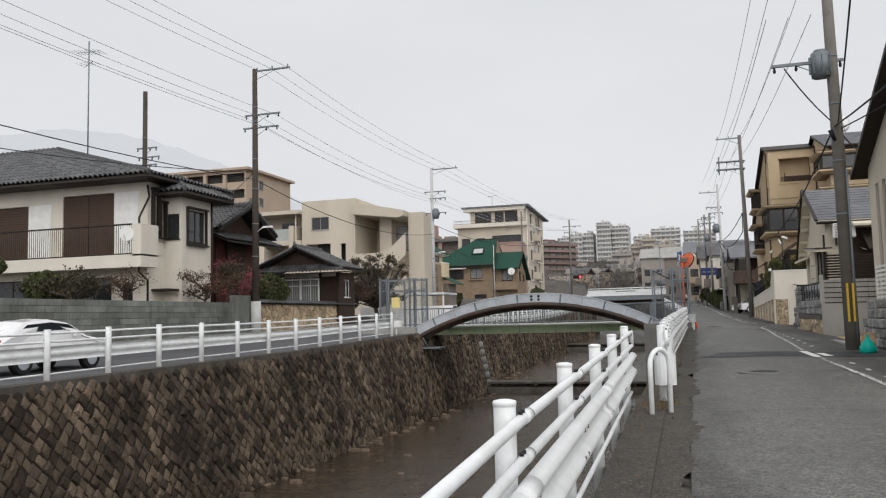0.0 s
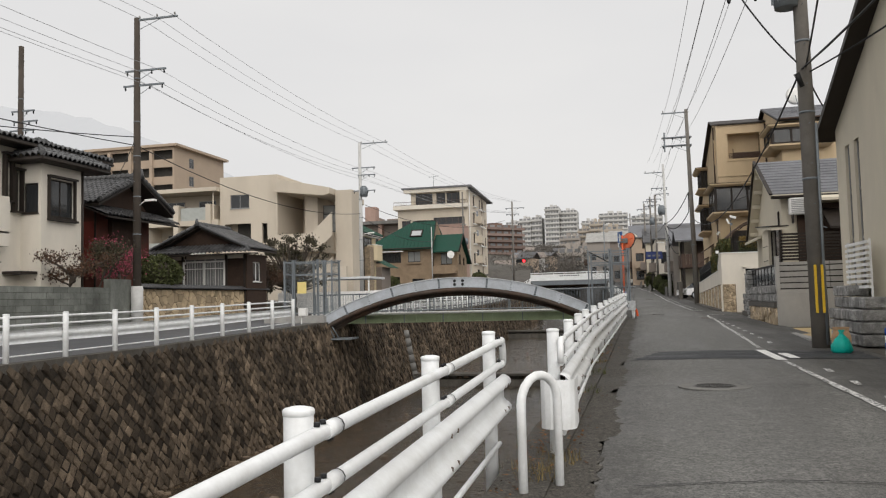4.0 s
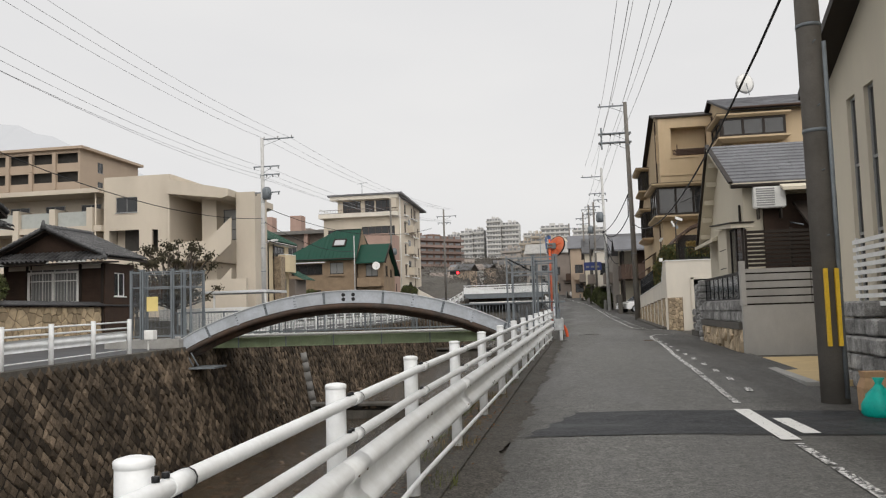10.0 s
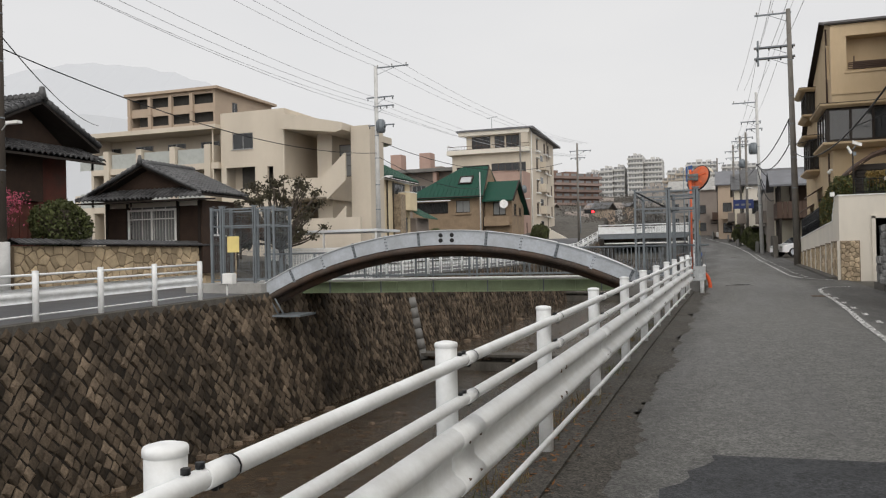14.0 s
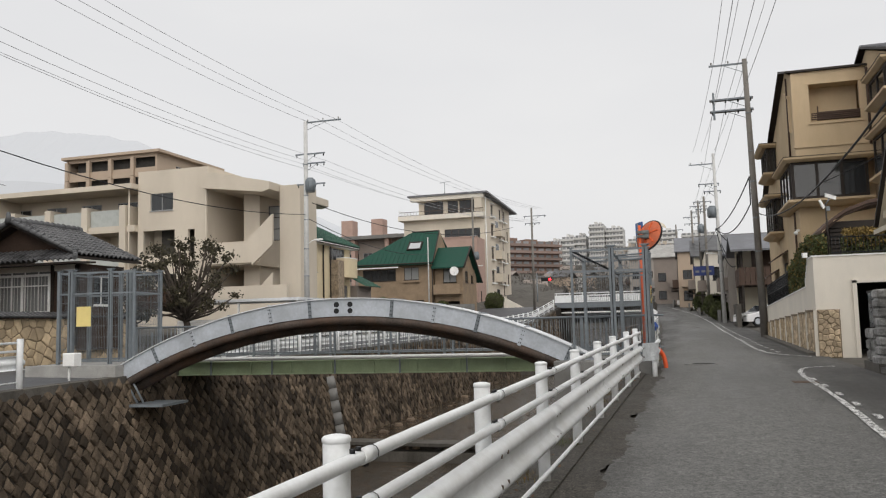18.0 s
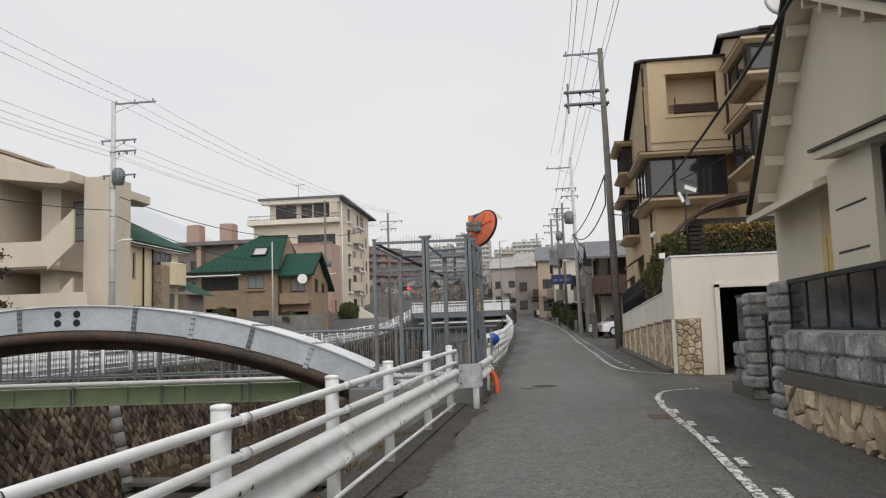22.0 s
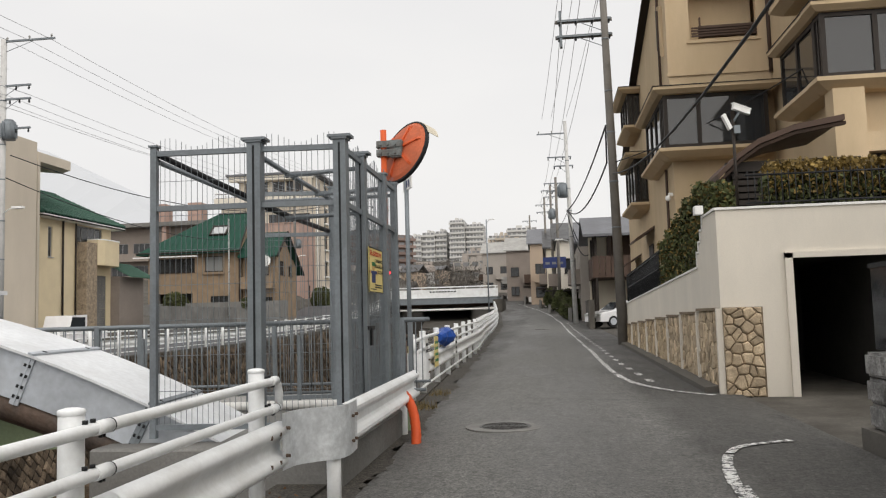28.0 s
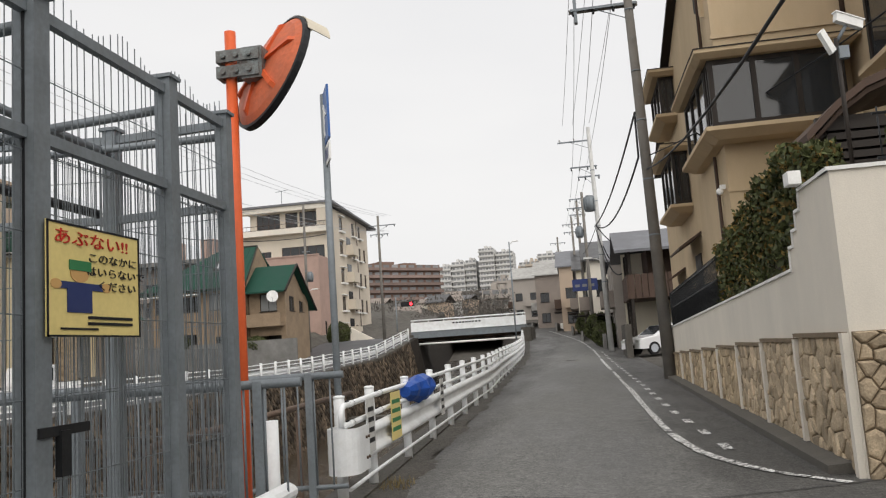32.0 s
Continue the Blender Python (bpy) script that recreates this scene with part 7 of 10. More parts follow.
gate_post(5.42, 21.1, 0.2, 0.5, 0.55, 2.05, 31)
gate_post(5.75, 24.2, 0.25, 0.5, 0.55, 1.95, 32)
g = thing("garden_gate", Matrix.Translation((5.7, 21.5, 0)), "dark metal garden gate, closed between stone posts", "gate")
b = bmesh.new()
for k in range(10):
    box(b, 0, 0.03, 0.05 + k * 0.24, 0.12 + k * 0.24, 0.4, 1.75)
box(b, -0.01, 0.04, 0, 2.4, 0.4, 0.48)
box(b, -0.01, 0.04, 0, 2.4, 1.7, 1.78)
part("leaf", b, IRON, g)
lw = thing("low_wall", Matrix.Translation((5.55, 24.5, 0.2)), "short grey split-stone wall with a smoked panel beside the gate", "garden wall")
boxpart("plinth", (-0.12, 0.4, -0.6, 1.0, 0.0, 0.32), KERB, lw)
rg = random.Random(44)
for r in range(3):
    for c in range(2):
        b = bmesh.new()
        box(b, -0.06 + rg.uniform(-0.015, 0.015), 0.3, c * 0.47 + 0.01, c * 0.47 + 0.46, 0.33 + r * 0.26, 0.33 + r * 0.26 + 0.245)
        bevelled(b, 0.03, 2)
        part("stone", b, GREYSTONE, lw)
b = bmesh.new()
box(b, 0.05, 0.09, 0.03, 0.93, 1.12, 1.95)
part("smoked_panel", b, DARKGLASS, lw, "dark smoked panel")
b = bmesh.new()
box(b, 0.03, 0.11, 0.0, 0.95, 1.95, 2.0)
part("panel_rail", b, IRON, lw)
b = bmesh.new()
box(b, 8.45, 8.65, 24.5, 30.3, 0.0, 1.9)
solid("lane_wall", b, CONC_DARK, "dim side wall of the neighbouring lane", "garden wall", kind="structure")

# ---- white corner wall with stone panels and garage ----
CW = thing("retaining_wall", Matrix.Translation((5.1, 30.4, 0)), "white rendered retaining wall with yellow stone panels and corner garage", "retaining wall")
L = 18.2


def cw_top(y):
    return float(np.interp(y, [0, 1.15, 1.2, 1.4, 1.42, 1.62, 1.64, 1.84, 1.86, 18.2], [3.42, 3.42, 3.2, 3.2, 3.0, 3.0, 2.82, 2.82, 2.55, 2.02]))


def cw_x(y):
    return 0.02 * y / L


# white upper wall in one run, its outline stepped
b = bmesh.new()
ys = [0, 1.15, 1.2, 1.4, 1.42, 1.62, 1.64, 1.84, 1.86, 6, 12, 18.2]
loft(b, [[(cw_x(y), y, 0.3), (cw_x(y), y, cw_top(y)), (cw_x(y) + 0.28, y, cw_top(y)), (cw_x(y) + 0.28, y, 0.3)] for y in ys], closed=True)
part("white_wall", b, WHITEWALL, CW)
b = bmesh.new()
loft(b, [[(cw_x(y) - 0.025, y, cw_top(y)), (cw_x(y) - 0.025, y, cw_top(y) + 0.035), (cw_x(y) + 0.3, y, cw_top(y) + 0.035), (cw_x(y) + 0.3, y, cw_top(y))] for y in ys], closed=True)
part("capping", b, WHITETRIM, CW)
rng = random.Random(5)
panels = [0.06, 1.95, 3.9, 5.9, 8.0, 10.1, 12.2, 14.3, 16.3, 18.1]
jn = bmesh.new()
for k in range(len(panels) - 1):
    y0, y1 = panels[k] + 0.05, panels[k + 1] - 0.05
    ym = (y0 + y1) / 2
    top = 1.78 - 0.03 * ym if ym < 10 else 1.48 - 0.03 * (ym - 10)
    base = 0.36 + road_z(30.5 + ym) - road_z(30.5)
    m = pose(cw_x(y1) - 0.005, y1, base, 0, 0, 270)
    b = bmesh.new()
    box(b, 0, y1 - y0, 0.0, 0.03, 0, top - base, m)
    part("panel_bed", b, STONEMORTAR, CW)
    crazy_stones(CW, m, y1 - y0, top - base, 0.195, GRANITE, rng, depth=0.035, gap=0.011, limit=95 if k < 3 else 0, joined=jn)
    b = bmesh.new()
    box(b, cw_x(y0) - 0.07, cw_x(y0), panels[k] - 0.05, panels[k] + 0.05, base - 0.05, top + 0.04)
    part("white_rib", b, WHITEWALL, CW)
    b = bmesh.new()
    box(b, cw_x(y0) - 0.06, cw_x(y0) + 0.02, panels[k], panels[k + 1], top, top + 0.05)
    part("panel_cap", b, STONEMORTAR, CW)
part("panel_stones", jn, GRANITE_J, CW, "yellow stones of the farther panels")["kind"] = "stuff"
# return wall with the garage
b = wall_bm(4.6, 3.12, 0.25, [(1.15, 0.0, 2.75, 2.3)])
b.transform(Matrix.Translation((0.0, -0.003, 0.3)))
part("white_wall", b, WHITEWALL, CW)
b = bmesh.new()
box(b, -0.03, 4.6, -0.03, 0.3, 3.42, 3.46)
part("capping", b, WHITETRIM, CW)
m = pose(0.02, -0.01, 0.34)
b = bmesh.new()
box(b, 0, 0.64, -0.01, 0.02, 0, 1.46, m)
part("panel_bed", b, STONEMORTAR, CW)
crazy_stones(CW, m, 0.62, 1.46, 0.165, GRANITE, rng, depth=0.05, gap=0.012)
b = bmesh.new()
box(b, 1.05, 1.17, -0.06, 0.02, 0.3, 2.66)
box(b, 1.05, 2.9, -0.06, 0.02, 2.58, 2.68)
box(b, 1.12, 1.17, -0.05, 0.3, 0.3, 2.6)
part("garage_frame", b, WHITEWALL, CW)
b = bmesh.new()
box(b, 1.15, 1.2, 0.25, 5, 0.25, 2.7)
box(b, 2.75, 2.8, 0.25, 5, 0.25, 2.7)
box(b, 1.15, 2.8, 5, 5.05, 0.25, 2.7)
box(b, 1.15, 2.8, 0.25, 5, 2.65, 2.7)
part("garage_lining", b, DIMFILL, CW, "dark open garage")
boxpart("electric_box", (-0.16, -0.02, 0.9, 1.12, 3.47, 3.62), WHITETRIM, CW, "small white box on the wall top")
b = bmesh.new()
loft(b, [[(5.1 + cw_x(y) - 0.27, 30.4 + y, road_z(30.4 + y)), (5.1 + cw_x(y) - 0.27, 30.4 + y, road_z(30.4 + y) + 0.09), (5.1 + cw_x(y), 30.4 + y, road_z(30.4 + y) + 0.11), (5.1 + cw_x(y), 30.4 + y, road_z(30.4 + y))] for y in np.arange(0.3, 18.3, 0.9)], closed=True)
solid("kerb", b, KERB, "worn stone kerb at the foot of the white wall", "kerb", kind="structure")
# terrace behind the wall
b = bmesh.new()
loft(b, [[(5.5, y, 0), (5.5, y, cw_top(y - 30.5) - 0.15), (20, y, cw_top(max(0, y - 32.4)) + 0.0), (20, y, 0)] for y in (35.6, 40, 48.6)], closed=True)
prism(b, [(8.2, 31), (20, 31), (20, 35.6), (8.2, 35.6)], 0, 3.3)
solid("terrace", b, CONC_DARK, "raised ground behind the retaining wall", "terrace", kind="structure")

# iron fence and hedge on the wall
def leaves(b, n, rng, sampler, size=(0.05, 0.11)):
    for _ in range(n):
        c = Vector(sampler())
        s = rng.uniform(*size)
        u = Vector((rng.uniform(-1, 1), rng.uniform(-1, 1), rng.uniform(-0.6, 0.6))).normalized()
        v = u.orthogonal().normalized()
        w = u.cross(v)
        a = rng.uniform(0, 6.28)
        p, q = v * math.cos(a) + w * math.sin(a), -v * math.sin(a) + w * math.cos(a)
        b.faces.new([b.verts.new(c + p * s), b.verts.new(c + q * s * 0.55), b.verts.new(c - p * s), b.verts.new(c - q * s * 0.55)])


hd = thing("hedge", Matrix.Translation((5.35, 32.4, 0)), "clipped evergreen hedge with yellowing tips behind the iron fence", "hedge")
rng = random.Random(9)


def hedge_pt():
    y = rng.random() ** 1.2 * 7.0
    top = float(np.interp(y, [0, 0.8, 3, 7], [4.05, 4.35, 4.1, 3.55])) + 0.12 * math.sin(y * 3.1) * math.sin(y * 7.7)
    lo = cw_top(y + 1.9) - 0.1
    f = rng.random()
    x = 0.1 + cw_x(y) + rng.random() * 0.45 if f < 0.55 else rng.choice((0.05, 0.5)) + rng.uniform(-0.06, 0.06)
    return (x, y, lo + (top - lo) * (rng.random() ** 0.6))


b = bmesh.new()
leaves(b, 15000, rng, hedge_pt, (0.03, 0.075))
part("foliage", b, HEDGE, hd)
b = bmesh.new()
leaves(b, 4200, rng, hedge_pt, (0.03, 0.065))
part("yellow_foliage", b, HEDGE_YEL, hd, "yellow-brown leaf tips")
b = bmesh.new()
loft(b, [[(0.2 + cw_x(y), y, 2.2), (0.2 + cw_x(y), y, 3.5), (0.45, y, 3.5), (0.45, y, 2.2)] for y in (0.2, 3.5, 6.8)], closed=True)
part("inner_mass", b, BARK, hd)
hd2 = thing("hedge", Matrix.Translation((5.6, 30.75, 3.45)), "low yellow-green hedge on top of the white wall", "hedge")
b = bmesh.new()
leaves(b, 5200, rng, lambda: (0.55 + rng.random() * 3.9, rng.random() * 0.6 + 0.2, 0.2 + rng.random() ** 0.7 * 0.68), (0.035, 0.07))
part("yellow_foliage", b, HEDGE_YEL, hd2)
b = bmesh.new()
leaves(b, 5200, rng, lambda: (0.5 + rng.random() * 4.0, rng.random() * 0.6 + 0.2, rng.random() * 0.62), (0.035, 0.07))
part("dark_foliage", b, HEDGE, hd2)

fn = thing("iron_fence", Matrix.Translation((5.33, 31.6, 0)), "black iron bar fence along the top of the white wall", "fence")
for k in range(70):
    b = bmesh.new()
    y = 7.6 + k * 0.135
    z0 = cw_top(y + 1.1)
    z1 = max(z0 + 0.75, float(np.interp(y, [0, 1, 7, 17], [3.95, 3.95, 3.45, 3.2])))
    rod(b, (cw_x(y), y, z0 - 0.05), (cw_x(y), y, z1), 0.011, n=4)
    part("bar", b, IRON, fn)
for dz in (-0.08, -0.5):
    b = bmesh.new()
    tube(b, [(cw_x(y), y, max(cw_top(y + 1.1) + 0.75, float(np.interp(y, [0, 1, 7, 17], [3.95, 3.95, 3.45, 3.2]))) + dz) for y in np.arange(7.4, 16.9, 0.8)], 0.018, 5)
    part("rail", b, IRON, fn)
fn2 = thing("iron_fence", Matrix.Translation((5.35, 30.6, 3.46)), "black iron bar fence above the garage", "fence")
for k in range(38):
    b = bmesh.new()
    rod(b, (0.35 + k * 0.11, 0, 0), (0.35 + k * 0.11, 0, 0.62), 0.01, n=4)
    part("bar", b, IRON, fn2)
for z in (0.08, 0.55):
    b = bmesh.new()
    rod(b, (0.3, 0, z), (4.5, 0, z), 0.016, n=5)
    part("rail", b, IRON, fn2)
b = bmesh.new()
loft(b, [[(0.12 + cw_x(y), y, 2.0), (0.12 + cw_x(y), y, 3.0), (0.16 + cw_x(y), y, 3.0), (0.16 + cw_x(y), y, 2.0)] for y in (7.6, 12, 16.5)], closed=True)
part("screen", b, IRON, fn, "dark screen behind the bars")

# security camera on a post
sc = thing("security_camera", Matrix.Translation((5.78, 31.75, 3.4)) @ Matrix.Diagonal((0.78, 0.78, 1.05, 1)), "white bullet security cameras on a dark post", "security camera")
b = bmesh.new()
rod(b, (0, 0, 0), (0, 0, 1.75), 0.035)
part("post", b, DARKTRIM, sc)
b = bmesh.new()
m = pose(0.18, -0.05, 1.92, 0, 14, 15)
box(b, -0.2, 0.22, -0.05, 0.05, -0.045, 0.055, m)
box(b, -0.22, 0.24, -0.065, 0.065, 0.055, 0.068, m)
part("camera_body", b, WHITETRIM, sc)
b = bmesh.new()
m = pose(-0.16, -0.05, 1.72, 0, 55, 20)
box(b, -0.14, 0.16, -0.045, 0.045, -0.04, 0.045, m)
part("camera_body", b, WHITETRIM, sc)
b = bmesh.new()
rod(b, (0, 0, 1.7), (0.15, -0.05, 1.88), 0.025)
rod(b, (0, 0, 1.6), (-0.14, -0.05, 1.72), 0.025)
box(b, 0.0, 0.14, -0.09, 0.02, 1.5, 1.64)
part("bracket", b, GREYSTEEL, sc)

# ---- mustard house above the wall ----
h = thing("house", Matrix.Translation((6.3, 42.0, 0)), "three-storey mustard rendered house with dark framed bay windows", "house", "houses beside the street")


def sloped_plate(b_, M, x0, x1, y0, y1, z0, z1, drop):
    """A plate with a bevelled outer rim; outside is -y; drop: how far the rim hangs lower than the wall side."""
    lo = [(x0 + 0.16, y0 + 0.16, z0), (x1 - 0.16, y0 + 0.16, z0), (x1 - 0.16, y1, z0 + drop), (x0 + 0.16, y1, z0 + drop)]
    mid = [(x0, y0, z0 + (z1 - z0) * 0.55), (x1, y0, z0 + (z1 - z0) * 0.55), (x1, y1, z0 + (z1 - z0) * 0.55 + drop), (x0, y1, z0 + (z1 - z0) * 0.55 + drop)]
    hi = [(x0, y0, z1), (x1, y0, z1), (x1, y1, z1 + drop), (x0, y1, z1 + drop)]
    loft(b_, [[M @ Vector(p) for p in ring_] for ring_ in (lo, mid, hi)], closed=True)


def bay(parent, M, w, d, hgt, cols, eave=0.3, sill=0.25, west=2, blinds=True):
    """A projecting glazed bay; M: its lower left corner on the wall, outside is -y."""
    b_ = bmesh.new()
    sloped_plate(b_, M, -eave, w + eave, -d - eave, 0.0, hgt, hgt + 0.2, 0.0)
    bay_ = part("bay_window", b_, YELLOWWALL, parent, "projecting bay window with mustard eaves")
    b_ = bmesh.new()
    box(b_, -eave - 0.02, w + eave + 0.02, -d - eave - 0.02, 0.0, hgt + 0.2, hgt + 0.225, M)
    part("flashing", b_, DARKTRIM, bay_, "thin dark metal flashing on the eaves")
    b_ = bmesh.new()
    bot = [M @ Vector(p) for p in ((0.1, -d + 0.1, -0.3), (w - 0.1, -d + 0.1, -0.3), (w - 0.1, 0, -0.3), (0.1, 0, -0.3))]
    low = [M @ Vector(p) for p in ((-sill, -d - sill, -0.13), (w + sill, -d - sill, -0.13), (w + sill, 0, -0.13), (-sill, 0, -0.13))]
    top = [M @ Vector(p) for p in ((-sill, -d - sill, -0.03), (w + sill, -d - sill, -0.03), (w + sill, 0, -0.03), (-sill, 0, -0.03))]
    loft(b_, [bot, low, top], closed=True)
    part("sill", b_, YELLOWWALL, bay_)
    b_ = bmesh.new()
    fw = 0.12
    for k in range(cols + 1):
        x = k * (w - fw) / cols
        box(b_, x, x + fw, -d, -d + 0.09, -0.03, hgt, M)
    for x in (0, w - 0.07):
        box(b_, x + 0.002, x + 0.068, -d + 0.09, 0, -0.03, 0.1, M)
        box(b_, x + 0.002, x + 0.068, -d + 0.09, 0, hgt - 0.1, hgt, M)
        for k in range(1, west + 1):
            yy = -d + (d - 0.06) * k / west
            box(b_, x, x + 0.07, yy - 0.035, yy + 0.035, 0.1, hgt - 0.1, M)
    box(b_, 0.002, w - 0.002, -d + 0.003, -d + 0.087, -0.03, 0.1, M)
    box(b_, 0.002, w - 0.002, -d + 0.003, -d + 0.087, hgt - 0.11, hgt, M)
    part("frame", b_, DARKTRIM, bay_)
    for k in range(cols):
        x = k * (w - fw) / cols
        b_ = bmesh.new()
        box(b_, x + fw, x + (w - fw) / cols, -d + 0.04, -d + 0.05, 0.1, hgt - 0.11, M)
        part("pane", b_, GLASS, bay_)
        b_ = bmesh.new()
        box(b_, x + fw + 0.01, x + (w - fw) / cols - 0.01, -d + 0.085, -d + 0.1, 0.42 if k % 3 == 1 else 0.12, hgt - 0.12, M)
        if blinds:
            part("blind", b_, BLIND, bay_, "grey roller blind behind the glass")
        else:
            b_.free()
    for x in (0.03, w - 0.04):
        b_ = bmesh.new()
        box(b_, x, x + 0.01, -d + 0.09, -0.02, 0.1, hgt - 0.1, M)
        part("side_pane", b_, GLASS, bay_)
    # dark sheet behind the glass paints the unlit interior
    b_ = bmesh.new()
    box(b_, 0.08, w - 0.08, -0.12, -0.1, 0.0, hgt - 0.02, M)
    part("dim_interior", b_, DIMFILL, bay_)
    return bay_


# front wall with its loggia, south; gable-shaped west wall with a steep rear roof
b = wall_bm(3.35, 10.5, 0.22, [(0.7, 8.2, 2.72, 9.9)])
b.transform(Matrix.Translation((0, 0, 2.0)))
part("front_wall", b, YELLOWWALL, h)
b = bmesh.new()
prism(b, [(0.22, 2.0), (0.22, 12.5), (2.2, 13.15), (8.3, 11.3), (14.0, 8.4), (14.0, 2.0)], 0.0, 0.22, "x")
part("west_wall", b, YELLOWWALL, h)
b = bmesh.new()
box(b, 0.7, 2.75, 0.75, 0.85, 10.2, 11.95)
box(b, 0.62, 0.7, 0.22, 0.85, 10.2, 11.95)
box(b, 0.7, 2.75, 0.22, 0.85, 10.1, 10.2)
box(b, 0.7, 2.75, 0.22, 0.85, 11.9, 12.0)
part("loggia_lining", b, YELLOWWALL, h)
b = bmesh.new()
box(b, 0.98, 2.72, -0.02, 0.1, 10.25, 10.62)
for k in range(4):
    box(b, 0.75, 2.72, -0.06, -0.02, 10.27 + k * 0.085, 10.32 + k * 0.085)
box(b, 0.99, 1.04, -0.06, 0.0, 10.55, 10.88)
part("loggia_rail", b, BROWNSHUT, h, "dark brown slatted loggia rail")
for dims, nm in (((0.6, 2.82, -0.045, 0.0, 10.08, 10.16), "loggia_sill"), ((0.6, 2.82, -0.035, 0.0, 11.9, 11.97), "loggia_head"), ((-0.05, 3.3, -0.05, 0.0, 9.06, 9.16), "string_course"), ((-0.02, 0.1, -0.04, 0.0, 9.16, 12.4), "corner_strip"), ((-0.03, 3.3, -0.03, 0.0, 5.2, 5.28), "string_course")):
    boxpart(nm, dims, YELLOWWALL, h)
# west wall opening: a flat dark panel with the shade in its colour
b = bmesh.new()
prism(b, [(0.9, 10.1), (0.9, 11.6), (2.1, 12.1), (2.1, 10.6)], -0.012, -0.002, "x")
part("west_panel", b, DIMFILL, h, "flat dark panel drawn as a shaded slanted opening")
b = bmesh.new()
prism(b, [(0.72, 9.95), (0.9, 10.05), (0.9, 11.7), (0.72, 11.6)], -0.1, 0.0, "x")
prism(b, [(0.72, 11.6), (2.2, 12.2), (2.2, 12.05), (0.9, 11.55)], -0.1, 0.0, "x")
part("panel_surround", b, YELLOWWALL, h)
bay(h, Matrix.Translation((-0.32, 0, 6.68)), 3.05, 0.7, 1.62, 3, 0.32, 0.2)
bay(h, pose(0, 3.6, 6.68, 0, 0, 270), 3.58, 0.33, 1.62, 3, 0.32, 0.2)
bay(h, pose(0, 10.6, 9.35, 0, 0, 270), 3.0, 0.5, 1.3, 3, 0.35, 0.2, blinds=False)
bay(h, pose(0, 9.6, 6.0, 0, 0, 270), 3.4, 0.5, 1.7, 3, 0.35, 0.2, blinds=False)
b = bmesh.new()
loft(b, [[(x, -0.12, 12.5), (x, -0.12, 12.58), (x, 2.2, 13.26), (x, 8.4, 11.42), (x, 14.2, 8.5), (x, 14.2, 8.4), (x, 8.4, 11.32), (x, 2.2, 13.16)] for x in (-0.28, 3.4)], closed=True)
part("roof", b, DARKTRIM, h, "dark thin-edged sheet roof")
boxpart("return_wall", (3.35, 3.5, 0.0, 6.0, 2.0, 12.4), YELLOWWALL, h)
pipe_part(h, [(-0.08, 1.2, 12.6), (-0.08, 1.2, 8.8)], 0.045, BROWNSHUT)
pipe_part(h, [(-0.08, 1.0, 6.3), (-0.08, 1.0, 2.6)], 0.045, BROWNSHUT)
pipe_part(h, [(3.05, -0.1, 12.4), (3.05, -0.1, 9.0)], 0.06, BROWNSHUT)
for y, z in ((5.0, 4.4), (9.5, 3.7)):
    b = bmesh.new()
    prism(b, [(-0.7, z), (-0.7, z + 0.08), (0.02, z + 0.55), (0.02, z + 0.45)], y, y + 2.6, "y")
    part("lean_to_roof", b, BROWNSHUT, h)
    boxpart("side_window", (-0.04, 0.0, y + 0.4, y + 1.6, z - 1.5, z - 0.1), DARKTRIM, h)
for y, z in ((0.4, 5.3),):
    b = bmesh.new()
    bmesh.ops.create_uvsphere(b, u_segments=12, v_segments=8, radius=0.09, matrix=Matrix.Translation((-0.15, y, z)))
    box(b, -0.14, 0.0, y - 0.05, y + 0.05, z + 0.06, z + 0.16)
    part("wall_lamp", b, WHITETRIM, h, "round white wall lamp")
# wing that steps forward, with its corner bays
boxpart("wing_wall", (3.1, 11, -5.5, -5.28, 2.0, 11.45), YELLOWWALL, h)
b = bmesh.new()
prism(b, [(-5.28, 2.0), (-5.28, 11.4), (0.0, 13.2), (3.0, 12.2), (3.0, 2.0)], 3.1, 3.32, "x")
part("wing_gable", b, YELLOWWALL, h)
bay(h, Matrix.Translation((2.5, -5.5, 9.98)), 3.15, 0.5, 0.95, 3, 0.22, 0.18)
bay(h, pose(3.1, -2.9, 9.98, 0, 0, 270), 2.56, 0.58, 0.95, 2, 0.22, 0.18)
bay(h, Matrix.Translation((2.55, -5.5, 7.1)), 3.6, 0.5, 1.55, 3, 0.26, 0.2)
bay(h, pose(3.1, -2.7, 7.1, 0, 0, 270), 2.76, 0.53, 1.55, 2, 0.26, 0.2)
b = bmesh.new()
box(b, 2.7, 3.4, -6.1, -5.55, 2.0, 6.8)
part("entrance_pier", b, YELLOWWALL, h)
boxpart("entrance_beam", (3.4, 9, -6.05, -5.7, 5.3, 5.75), YELLOWWALL, h)
# dark sheet on the wall, painting the shaded recess beside the pier
boxpart("entrance_back", (3.4, 9, -5.6, -5.5, 3.0, 5.4), DARKTRIM, h)
rng = random.Random(77)
b = bmesh.new()
slab(b, [(2.85, -6.05, 11.4), (11.8, -6.05, 11.4), (11.8, 0.0, 13.38), (2.85, 0.0, 13.38)], 0.1)
slab(b, [(2.85, 0.0, 13.38), (11.8, 0.0, 13.38), (11.8, 6.3, 11.4), (2.85, 6.3, 11.4)], 0.1)
wing_roof = part("wing_roof", b, DARKTRIM, h)
b = bmesh.new()
